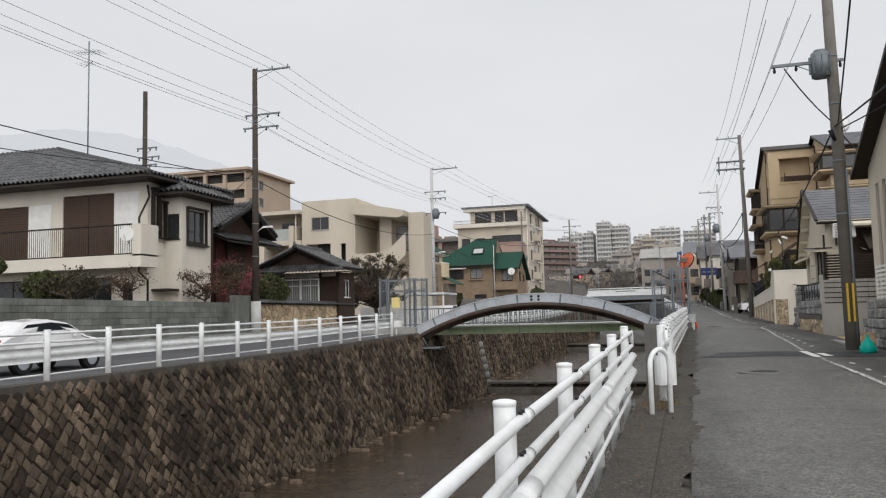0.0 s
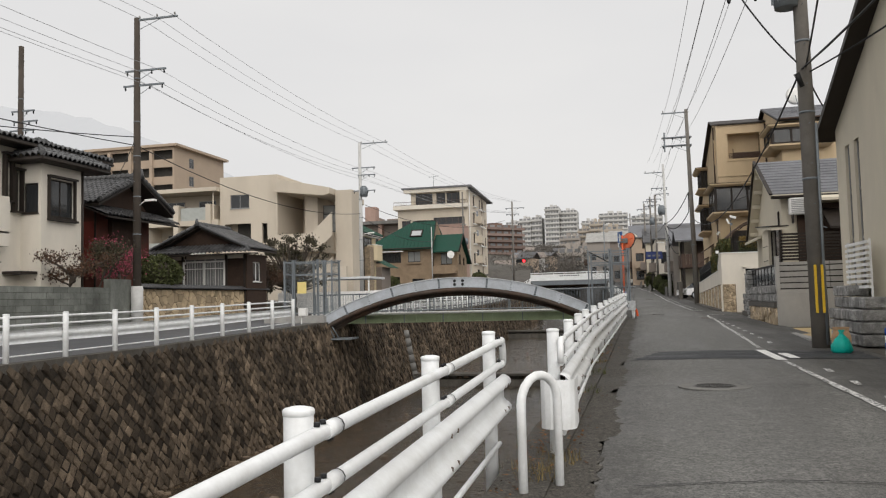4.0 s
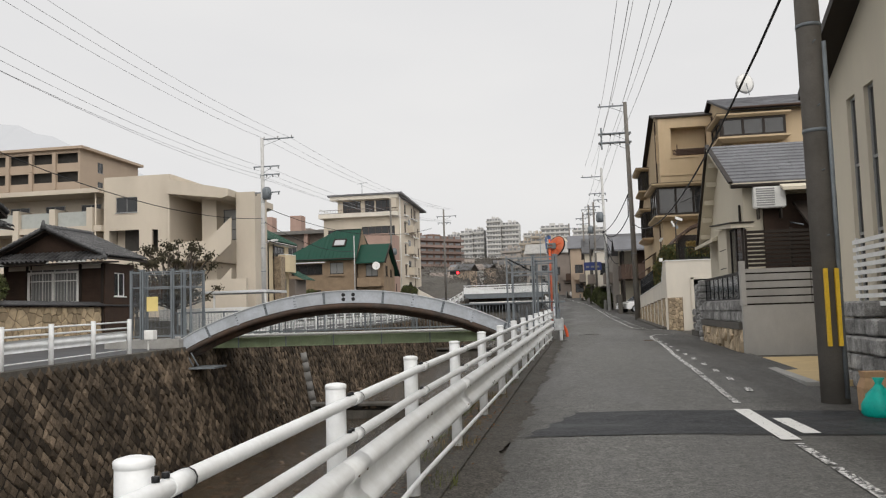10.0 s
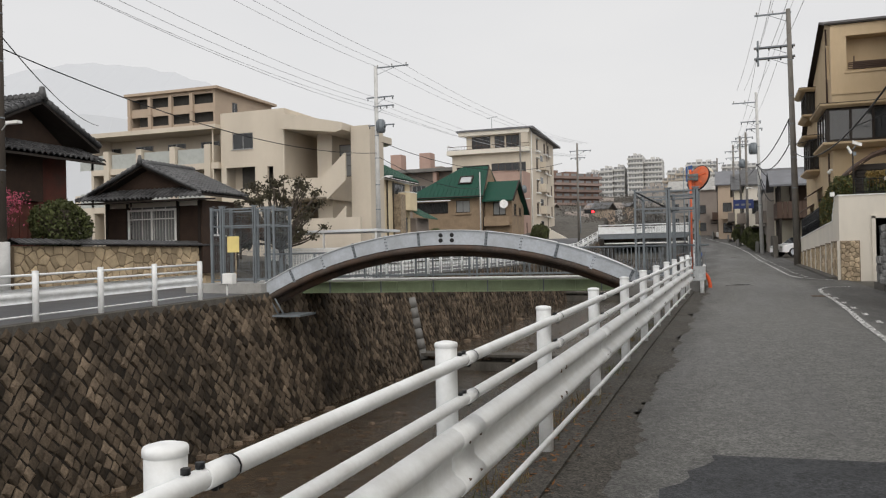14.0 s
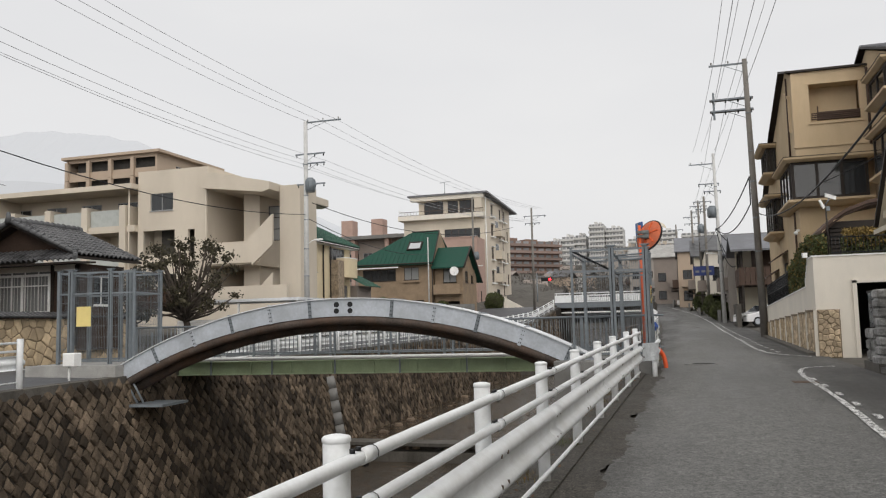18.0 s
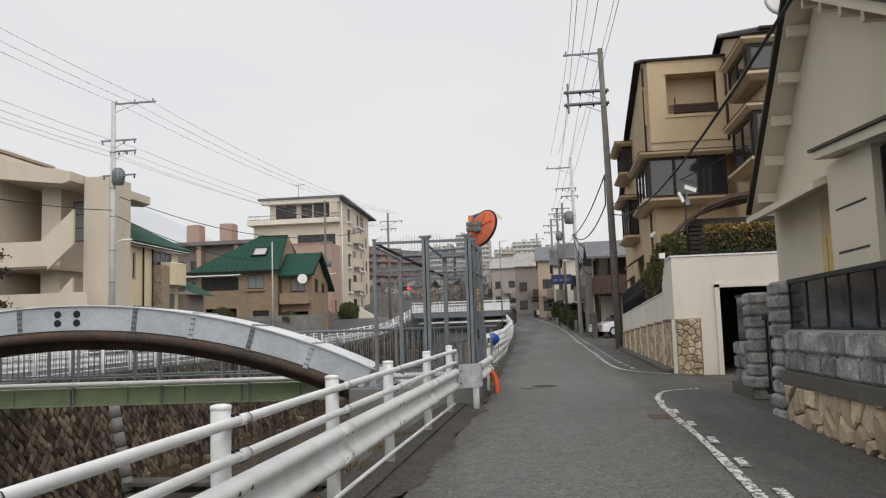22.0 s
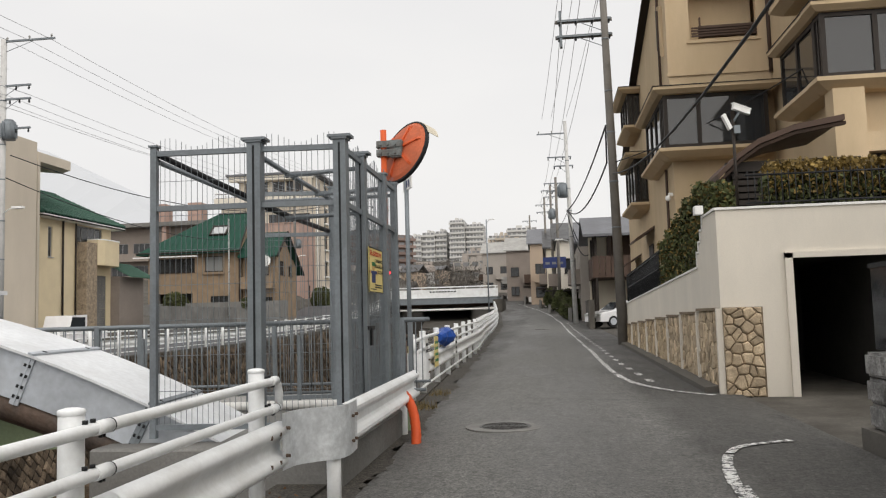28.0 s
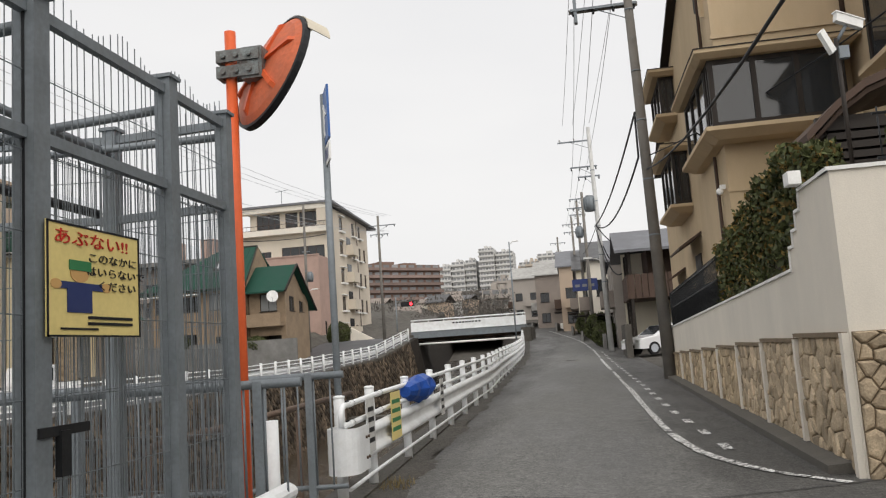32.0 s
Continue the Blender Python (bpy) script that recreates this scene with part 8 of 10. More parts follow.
for k in range(16):
    y0, z0 = -6.05 + k * 0.378, 11.42 + k * 0.1238
    x = 2.85
    while x < 11.8:
        x2 = min(11.8, x + rng.uniform(0.4, 0.7))
        q = [(x, y0, z0 + 0.05), (x2 - 0.012, y0, z0 + 0.05), (x2 - 0.012, y0 + 0.378, z0 + 0.14), (x, y0 + 0.378, z0 + 0.14)]
        hi = [b.verts.new(p) for p in q]
        lo = [b.verts.new((p[0], p[1], p[2] - 0.05)) for p in q]
        b.faces.new(hi)
        b.faces.new((lo[0], lo[1], hi[1], hi[0]))
        b.faces.new((lo[3], lo[0], hi[0], hi[3]))
        x = x2
part("roof_slates", b, SLATE, wing_roof, "weathered grey slates")["kind"] = "stuff"
b = bmesh.new()
rod(b, (2.9, -6.12, 11.42), (11.8, -6.12, 11.42), 0.06)
part("gutter", b, BROWNSHUT, h)
# curved entrance canopy on the slope
arc = [(-0.45, 4.55), (0.0, 4.98), (0.4, 5.25), (1.1, 5.5), (2.1, 5.66)]
b = bmesh.new()
prism(b, arc + [(x, z - 0.12) for x, z in reversed(arc)], -8.4, -5.9, "y")
can_ = part("entrance_roof", b, BROWNSHUT, h, "curved dark brown entrance canopy")
b = bmesh.new()
prism(b, [(x + 0.03, z - 0.13) for x, z in arc] + [(x + 0.03, z - 0.2) for x, z in reversed(arc)], -8.36, -8.26, "y")
part("fascia", b, DARKWOOD, can_, "dark curved fascia board")
boxpart("entrance_screen", (-0.2, 2.5, -8.0, -7.9, 3.3, 4.85), DARKTRIM, h, "dark entrance screen")
boxpart("entrance_side", (-0.35, 2.6, -7.9, -6.0, 3.3, 4.5), DARKTRIM, h)
for k in range(9):
    boxpart("slat", (-0.1, 2.3, -8.1, -8.06, 3.5 + k * 0.14, 3.6 + k * 0.14), DARKTRIM, h)
dish(pose(10.6, 38.4, 13.3, 0, 0, 20), 0.55, "large cream satellite dish on the roof")


# ---- poles and wires ----
def utility_pole(x, y, z, hgt, lean=(0.0, 0.0), r0=0.17, r1=0.1, arms=(), label="", sleeve=False, can=None, lamp=None, mat_=POLE, bars=False, steps=True):
    p = thing("utility_pole", Matrix.Translation((x, y, z)), label, "utility pole", "utility poles")
    ln = Vector((lean[0], lean[1], hgt))
    b_ = bmesh.new()
    rod(b_, (0, 0, -0.3), ln, r0, r1, n=14)
    part("shaft", b_, mat_, p)
    b_ = bmesh.new()
    for f_ in (0.3, 0.42, 0.55, 0.66, 0.8):
        c = ln * f_
        rr = r0 + (r1 - r0) * f_ + 0.008
        rod(b_, c, c + Vector((0, 0, 0.05)), rr, n=14)
    part("bands", b_, GREYSTEEL, p, "steel bands")["kind"] = "stuff"
    if steps:
        b_ = bmesh.new()
        for k in range(int((hgt - 2.5) / 0.45)):
            f_ = (2.3 + k * 0.45) / hgt
            c = ln * f_
            s_ = 1 if k % 2 else -1
            rod(b_, c, c + Vector((0, s_ * 0.28, 0)), 0.009, n=4)
        part("foot_bolts", b_, GREYSTEEL, p)["kind"] = "stuff"
    if sleeve:
        b_ = bmesh.new()
        rod(b_, (0, 0, 0.0), (0, 0, 2.0), r0 * 1.35, n=14)
        part("sleeve", b_, POLE_PALE, p, "pale concrete base sleeve")
    for az, x0, x1, kind in arms:
        c = ln * (az / hgt)
        b_ = bmesh.new()
        box(b_, c.x + x0, c.x + x1, c.y - 0.04, c.y + 0.04, az - 0.04, az + 0.04)
        rod(b_, (c.x, c.y, az - 0.5), (c.x + (x1 if abs(x1) > abs(x0) else x0) * 0.6, c.y, az - 0.03), 0.015, n=5)
        arm = part("crossarm", b_, GREYSTEEL, p)
        n_ = 3 if kind == "hv" else 4
        for k in range(n_):
            xx = c.x + x0 + (x1 - x0) * (k + 0.15) / (n_ - 0.7)
            zz = 1 if kind == "hv" else -1
            b_ = bmesh.new()
            rod(b_, (xx, c.y, az), (xx, c.y, az + 0.12 * zz), 0.03, n=6)
            rod(b_, (xx, c.y, az + 0.12 * zz), (xx, c.y, az + 0.2 * zz), 0.05, 0.03, n=8)
            part("insulator", b_, CONC if kind == "hv" else IRON, arm)
    if can:
        cx, cz, cr, ch = can
        b_ = bmesh.new()
        rod(b_, (cx, 0, cz), (cx, 0, cz + ch), cr, n=16)
        rod(b_, (cx, 0, cz + ch), (cx, 0, cz + ch + 0.08), cr * 0.7, n=12)
        can_ = part("transformer", b_, GREYSTEEL, p, "grey ribbed transformer can")
        for k in range(8):
            b_ = bmesh.new()
            box(b_, cr, cr + 0.06, -0.01, 0.01, 0.1, ch - 0.1, pose(cx, 0, cz, 0, 0, k * 45))
            part("cooling_fin", b_, GREYSTEEL, can_)
    if lamp:
        lx, lz = lamp
        b_ = bmesh.new()
        tube(b_, [(0, 0, lz), (lx * 0.5, -0.1, lz + 0.25), (lx, -0.15, lz + 0.3)], 0.025, 6)
        box(b_, lx - 0.25, lx + 0.25, -0.25, -0.05, lz + 0.25, lz + 0.34)
        part("street_lamp_arm", b_, WHITETRIM, p)
    if bars:
        for dx in (-0.09, 0.05):
            b_ = bmesh.new()
            box(b_, dx - 0.025, dx + 0.025, -r0 - 0.05, -r0, 0.8, 1.85)
            part("guard_bar", b_, YELLOWBAR, p, "yellow and black warning bar")
        b_ = bmesh.new()
        rod(b_, (0.1, -0.17, 0.1), (0.1, -0.17, 5), 0.03)
        part("cable_duct", b_, GREYSTEEL, p)
    return p


R1 = utility_pole(4.62, 5.3, road_z(5.3) - 0.02, 12.5, (-0.1, 0.0), 0.19, 0.13, [(8.15, -1.6, 0.3, "lv"), (10.5, -1.6, 0.4, "hv")], "thick concrete utility pole with yellow warning bars at its foot", can=(-0.35, 7.7, 0.26, 0.7), bars=True)
R2 = utility_pole(4.95, 46.6, road_z(46.6), 14.2, (-0.2, 0.0), 0.19, 0.12, [(14.0, -1.75, 0.15, "hv"), (12.2, -1.75, 0.25, "lv"), (11.6, -1.8, 0.25, "lv")], "tall concrete utility pole with three crossarms beside the white wall")
for az in (11.6, 12.2):
    boxpart("arm_plank", (-2.0, 0.12, 0.06, 0.14, az - 0.07, az + 0.05), POLE, R2, "weathered doubled crossarm")
boxpart("end_strut", (-1.85, -1.75, -0.02, 0.2, 11.2, 12.6), GREYSTEEL, R2)
R3 = utility_pole(4.05, 70, road_z(70), 13.4, (-0.2, 0), 0.17, 0.11, [(12.6, -1.9, 0.1, "hv"), (11.0, -1.3, 0.3, "lv"), (10.4, -0.9, 0.4, "lv")], "pale grey utility pole with a transformer farther up the street", can=(-0.5, 8.3, 0.32, 0.85), lamp=(-0.9, 5.2), mat_=POLE_PALE)
utility_pole(3.3, 84, road_z(84), 11.5, (0, 0), 0.15, 0.1, [(11.0, -1.0, 0.7, "lv"), (10.3, -0.8, 0.6, "lv")], "brown utility pole up the street", can=(-0.4, 8.0, 0.26, 0.8))
utility_pole(2.9, 93, road_z(93), 12.0, (0, 0), 0.15, 0.1, [(11.4, -0.9, 0.9, "lv"), (10.8, -0.7, 0.7, "lv")], "grey utility pole up the street")
R4 = utility_pole(2.3, 105, road_z(105), 12.0, (0, 0), 0.16, 0.1, [(11.2, -1.0, 1.0, "lv"), (10.4, -0.9, 0.9, "lv")], "grey utility pole up the hill")
R5 = utility_pole(0.2, 128, road_z(128), 12.0, (0, 0), 0.16, 0.1, [(11.2, -1.0, 1.0, "lv")], "grey utility pole up the hill")
P1 = utility_pole(-21.45, 18.6, left_z(18.6), 14.5, (0.0, 0), 0.2, 0.13, [(14.4, 0.0, 2.1, "hv"), (12.0, -0.6, 1.5, "lv"), (11.3, -0.7, 1.4, "lv")], "brown concrete utility pole with a pale base sleeve", mat_=POLE_DARK, sleeve=True, lamp=(0.8, 5.6))
P2 = utility_pole(-20.98, 48.4, left_z(48), 13.9, (0.0, 0), 0.18, 0.12, [(13.8, 0.0, 2.4, "hv"), (11.8, -0.7, 1.3, "lv"), (11.2, -0.2, 1.3, "lv"), (9.9, -0.6, 1.3, "lv")], "pale grey utility pole with a transformer on the far bank", can=(0.3, 9.4, 0.28, 0.8), mat_=POLE_PALE, lamp=(0.9, 6.1))
P0 = utility_pole(-32.5, 24.0, 1.0, 15.2, (0, 0), 0.18, 0.14, [(11.5, -0.6, 0.9, "lv"), (10.9, -0.5, 1.1, "lv"), (10.4, -0.7, 0.9, "lv")], "dark utility pole behind the tiled house", mat_=POLE_DARK)
P3 = utility_pole(-14.9, 92, left_z(92), 11.5, (0, 0), 0.15, 0.1, [(10.6, -0.9, 1.6, "lv"), (9.8, -0.8, 0.9, "lv")], "dark utility pole near the road bridge")
P4 = utility_pole(-21.2, 90, left_z(88), 13.5, (0, 0), 0.15, 0.1, [(9.2, -0.3, 0.4, "lv")], "slim pale utility pole by the pink block", lamp=(0.8, 5.5), can=(0.35, 6.5, 0.25, 0.8))
P5 = utility_pole(-22.0, 76, left_z(76) + 1.5, 7.2, (0, 0), 0.07, 0.05, [], "thin white service pole by the green-roofed house", mat_=POLE_PALE, steps=False)
L5 = utility_pole(-2.9, 88, road_z(88), 8.5, (0, 0), 0.07, 0.05, [], "slim grey street lamp pole by the road bridge", mat_=GREYSTEEL, steps=False, lamp=(0.5, 8.2))


def wires(name, runs, r, mat_, label):
    w = thing(name, Matrix.Identity(4), label, "overhead wire", "overhead wires")
    for a, c, sag in runs:
        a, c = Vector(a), Vector(c)
        b_ = bmesh.new()
        n_ = 14
        tube(b_, [a.lerp(c, k / n_) - Vector((0, 0, 4 * sag * (k / n_) * (1 - k / n_))) for k in range(n_ + 1)], r, 5)
        part("wire", b_, mat_, w)
    return w


P1T, P2T = (-21.45, 18.6), (-20.98, 48.4)
runs = []
for dx in (0.3, 1.1, 2.0):
    runs.append(((P1T[0] + dx, P1T[1], 14.7), (P2T[0] + dx * 1.1, P2T[1], 14.35), 0.45))
    runs.append(((P1T[0] + dx, P1T[1], 14.7), (P1T[0] + dx - 0.5, -22, 14.3), 0.5))
    runs.append(((P2T[0] + dx * 1.1, P2T[1], 14.35), (-14.9 + dx * 0.6, 92, 14.2), 0.8))
wires("overhead_wires", runs, 0.011, WIRE_PALE, "thin pale high-voltage wires strung along the far bank poles")
runs = []
for dx, z in ((-0.5, 12.1), (0.3, 12.1), (1.3, 12.1), (0.8, 11.4)):
    runs.append(((P1T[0] + dx, P1T[1], z + 0.1), (P2T[0] + dx, P2T[1], z - 0.2), 0.5))
    runs.append(((P1T[0] + dx, P1T[1], z + 0.1), (P1T[0] + dx, -22, z), 0.5))
    runs.append(((P2T[0] + dx, P2T[1], z - 0.2), (-15.2 + dx, 92, 12.8), 0.8))
wires("overhead_wires", runs, 0.011, WIRE_PALE, "thin low-voltage wires along the far bank")
wires("overhead_wires", [((P1T[0], P1T[1], 9.2), (-32.5, 2, 9.8), 0.5), ((P1T[0], P1T[1], 9.3), (-46, 50, 12.5), 0.6), ((P1T[0], P1T[1], 8.8), (P2T[0], P2T[1], 8.6), 1.0),
                         ((P2T[0], P2T[1], 8.4), (-22, 76, 8.2), 0.7), ((P1T[0], P1T[1], 8.8), (-21.5, -22, 8.8), 0.8), ((-20.6, 48.4, 9.3), (-12.5, 70, 9.6), 1.2)], 0.022, WIRE, "black telephone cables on the far bank")
# east side
T1, T2, T3 = (4.5, 5.3), (4.75, 46.6), (3.85, 70)
runs = []
for dx, z1_, z2_ in ((-1.5, 10.6, 14.8), (-0.9, 10.6, 14.8), (0.1, 10.6, 14.8)):
    runs.append(((T1[0] + dx, T1[1], z1_ + 1.8), (T2[0] + dx, T2[1], z2_), 0.6))
    runs.append(((T2[0] + dx, T2[1], z2_), (T3[0] + dx, T3[1], z2_), 0.3))
    runs.append(((T1[0] + dx, T1[1], z1_ + 1.8), (T1[0] + dx, -30, z1_ + 1.4), 0.6))
for dx in (-1.6, -1.0, -0.4):
    runs.append(((T1[0] + dx, T1[1], 9.6), (T2[0] + dx, T2[1], 12.6), 0.5))
    runs.append(((T2[0] + dx, T2[1], 12.6), (T3[0] + dx * 0.7, T3[1], 12.2), 0.4))
    runs.append(((T3[0] + dx * 0.7, T3[1], 12.0), (2.3 + dx * 0.4, 105, road_z(105) + 11), 0.5))
wires("overhead_wires", runs, 0.011, WIRE_PALE, "thin wires strung along the street poles")
wires("overhead_wires", [((T1[0], T1[1], 6.3), (T2[0] + 0.1, T2[1], 6.9), 1.7), ((T1[0], T1[1], 6.3), (T1[0] - 0.2, -30, 6.2), 0.9)], 0.024, WIRE, "thick black bundled telephone cable along the street")
wires("overhead_wires", [((T3[0], T3[1], 8.6), (2.3, 105, road_z(105) + 8), 0.8),
                         ((T1[0] + 0.1, T1[1], 6.2), (9.5, 22, 8.0), 0.4), ((T1[0] + 0.1, T1[1], 6.2), (8.6, -2, 8.2), 0.3), ((4.9, 46.6, 7.3), (9.2, 37, 7.9), 0.25), ((T1[0] - 1.2, T1[1], 8.1), (T1[0], T1[1], 6.4), 0.1), ((2.5, -12, 9.4), (4.6, 5.3, 6.3), 0.3)], 0.02, WIRE, "black service cables to the houses")
wires("overhead_wires", [((4.66, 46.6, 8.7), (3.72, 70, 8.5), 0.5), ((4.64, 46.6, 7.3), (3.76, 70, 8.6), 0.9), ((4.65, 46.6, 8.7), (4.64, 46.6, 7.3), 0.02), ((3.8, 70, 8.6), (5.0, 66.6, 6.9), 0.3), ((3.8, 70, 8.3), (4.9, 67.5, 5.4), 0.9), ((3.8, 70, 8.5), (4.7, 73.5, 6.6), 0.3)], 0.034, WIRE, "thick twisted black cables sagging between the street poles")
b = bmesh.new()
rod(b, (0, 0, 0), (0.12, 0.05, -0.3), 0.07, 0.05, n=10)
solid("cable_closure", b, BLACK, "black cable splice closure hanging by the pole", "cable closure", m=Matrix.Translation((4.35, 5.0, 6.15)))


# ---- mirror, signs and small street things ----
mr = thing("traffic_mirror", Matrix.Translation((0.13, 27.3, 0)), "round orange traffic mirror on an orange post, turned up the street", "traffic mirror")
b = bmesh.new()
rod(b, (0, 0, 0.2), (0, 0, 4.35), 0.042, n=12)
part("post", b, ORANGE, mr)
b = bmesh.new()
rod(b, (0, 0, 0.2), (0, 0, 2.2), 0.044, n=12)
n = 28
MM = pose(0.25, 0.14, 4.06, 0, 0, 138) @ pose(0, 0, 0, 21, 0, 0)


def disc(b_, rings_):
    loft(b_, [[MM @ Vector((math.cos(k * 2 * math.pi / n) * q, yy, math.sin(k * 2 * math.pi / n) * q)) for k in range(n)] for q, yy in rings_], closed=True, smooth=False)


b.free()
b = bmesh.new()
disc(b, [(0.07, 0.085), (0.26, 0.07), (0.4, 0.035), (0.455, 0.0), (0.455, -0.045), (0.43, -0.045)])
back = part("back_shell", b, ORANGE_FADED, mr, "faded orange pressed back shell")
b = bmesh.new()
for k in range(6):
    prism(b, [(0.1, 0.06), (0.1, 0.11), (0.36, 0.075), (0.4, 0.03)], -0.018, 0.018, "z", MM @ pose(0, 0, 0, 0, k * 60 + 20, 0))
part("ribs", b, ORANGE, back)
b = bmesh.new()
loft(b, [[MM @ Vector((math.cos(k * 2 * math.pi / 40) * q, yy, math.sin(k * 2 * math.pi / 40) * q)) for q, yy in ((0.452, -0.05), (0.475, -0.045), (0.475, 0.005), (0.452, 0.01))] for k in range(41)], closed=True)
part("rim", b, IRON, mr, "dark rubber rim")
b = bmesh.new()
disc(b, [(0.43, -0.045), (0.3, -0.075), (0.15, -0.09), (0.02, -0.095)])
part("mirror_face", b, MIRROR, mr, "convex mirror face")
b = bmesh.new()
loft(b, [[MM @ Vector((math.cos(a) * q, yy, math.sin(a) * q)) for q, yy in ((0.478, -0.02), (0.484, -0.02), (0.5, -0.2), (0.494, -0.2))] for a in [radians(30 + 6 * k) for k in range(21)]], closed=True)
part("hood", b, CREAM, mr, "pale visor hood over the mirror")
b = bmesh.new()
for z in (3.98, 4.1):
    box(b, -0.09, 0.24, -0.065, -0.05, z, z + 0.09)
    box(b, -0.09, 0.24, 0.05, 0.065, z, z + 0.09)
    box(b, -0.09, -0.06, -0.05, 0.05, z, z + 0.09)
box(b, 0.1, 0.26, -0.05, 0.09, 3.96, 4.2)
for x in (-0.03, 0.07, 0.17):
    for z in (4.02, 4.14):
        rod(b, (x, -0.09, z), (x, -0.065, z), 0.02, n=6)
part("clamp", b, RUSTGALV, mr, "rust-stained grey steel clamp with bolts")

bs = thing("road_sign", Matrix.Translation((-0.05, 30.1, 0)), "blue road sign on a grey post, seen nearly edge-on", "road sign")
b = bmesh.new()
rod(b, (0, 0, 0.2), (0, 0, 4.75), 0.038, n=10)
part("post", b, GREYSTEEL, bs)
b = bmesh.new()
m = pose(0.03, -0.06, 4.4, 0, 0, -66)
box(b, -0.3, 0.3, -0.012, 0.012, -0.22, 0.35, m)
pl = part("sign_plate", b, BLUESIGN, bs, "blue square plate with a white arrow")
b = bmesh.new()
prism(b, [(-0.2, 0.05), (0.0, 0.22), (0.2, 0.05), (0.08, 0.05), (0.08, -0.15), (-0.08, -0.15), (-0.08, 0.05)], -0.02, -0.013, "y", m)
part("arrow", b, WHITETRIM, pl)
b = bmesh.new()
box(b, -0.28, 0.28, -0.01, 0.01, -0.45, -0.25, m)
pl2 = part("sub_plate", b, WHITETRIM, bs)
b = bmesh.new()
for k in range(3):
    box(b, -0.2 + k * 0.14, -0.11 + k * 0.14, -0.014, -0.011, -0.41, -0.29, m)
part("printed_marks", b, NAVYINK, pl2)
b = bmesh.new()
rod(b, (0, 0, 1.15), (0, 0, 1.3), 0.045, n=10)
part("yellow_tape", b, YELLOW, bs)


def flat_text(words, size, m, material, parent, name="lettering"):
    """Lettering as flat mesh, made with the built-in font."""
    cu = bpy.data.curves.new(name, "FONT")
    cu.body = words
    cu.size = size
    cu.extrude = 0.0015
    cu.align_x = "CENTER"
    tmp = bpy.data.objects.new("tmp_text", cu)
    scene.collection.objects.link(tmp)
    dg = bpy.context.evaluated_depsgraph_get()
    me = bpy.data.meshes.new_from_object(tmp.evaluated_get(dg))
    bpy.data.objects.remove(tmp)
    bpy.data.curves.remove(cu)
    me.name = name
    me.materials.clear()
    me.materials.append(material)
    ob = new(name, me)
    ob.parent = parent
    ob.matrix_local = m
    return ob


# warning board on the cage gate: faces the street (towards +x)
wb = thing("warning_sign", pose(0.47, 25.05, 2.285, 0, 0, 90) @ Matrix.Diagonal((0.944, 1, 0.84, 1)), "yellow warning board with red and black lettering", "warning sign")
b = bmesh.new()
box(b, -0.36, 0.36, 0, 0.008, -0.28, 0.28)
bevelled(b, 0.003)
bd = part("board", b, YELLOW, wb)
b = bmesh.new()
for a in ((-0.36, 0.36, 0.27, 0.28), (-0.36, 0.36, -0.28, -0.27), (-0.36, -0.347, -0.28, 0.28), (0.347, 0.36, -0.28, 0.28)):
    box(b, a[0], a[1], -0.003, -0.001, a[2], a[3])
part("border", b, IRON, bd)
WIDE = Matrix.Diagonal((1.5, 1, 1, 1))
tm = Matrix.Diagonal((1.5, 1, 1, 1)) @ pose(0, -0.004, 0, 90, 0, 0)
flat_text("あぶない!!", 0.085, tm @ Matrix.Translation((-0.02, 0.18, 0)), REDPAINT, bd)
for i, words in enumerate(("このなかに", "はいらないで", "ください")):
    flat_text(words, 0.055, tm @ Matrix.Translation((0.085 + 0.02 * (i > 0), 0.105 - i * 0.07, 0)), IRON, bd)
b = bmesh.new()
for k in range(2):
    box(b, -0.05, 0.19, -0.004, -0.001, -0.19 - k * 0.03, -0.175 - k * 0.03)
box(b, -0.18, 0.0, -0.004, -0.001, -0.245, -0.235)
b.transform(WIDE)
part("small_print", b, IRON, bd)
b = bmesh.new()
box(b, -0.15, -0.03, -0.004, -0.001, -0.16, -0.02)
box(b, -0.19, 0.03, -0.0038, -0.001, -0.045, -0.01)
b.transform(WIDE)
part("drawn_coat", b, NAVYINK, bd)
b = bmesh.new()
rod(b, (-0.09, -0.004, 0.035), (-0.09, -0.001, 0.035), 0.045, n=14)
rod(b, (-0.2, -0.004, -0.025), (-0.2, -0.001, -0.025), 0.025, n=10)
rod(b, (0.045, -0.004, -0.025), (0.045, -0.001, -0.025), 0.025, n=10)
b.transform(WIDE)
part("drawn_head", b, SKININK, bd)
b = bmesh.new()
box(b, -0.14, -0.035, -0.006, -0.002, 0.05, 0.1)
b.transform(WIDE)
part("drawn_cap", b, GREENINK, bd)
wb2 = thing("warning_sign", pose(-15.2, 22.35, 2.1, 0, 0, 5.7), "yellow warning board wired to the far mesh cage", "warning sign")
b = bmesh.new()
box(b, -0.03, 0.42, 0, 0.01, -0.28, 0.28)
part("board", b, YELLOW, wb2)
wb3 = thing("electric_box", Matrix.Translation((-14.75, 21.3, 0.75)), "small white box on the rail end", "electric box")
b = bmesh.new()
box(b, 0, 0.38, 0, 0.3, 0, 0.36)
bevelled(b, 0.02)
part("casing", b, WHITETRIM, wb3)
b = bmesh.new()
rod(b, (0.1, 0.15, -0.5), (0.1, 0.15, 0), 0.03)
part("leg", b, WHITETRIM, wb3)

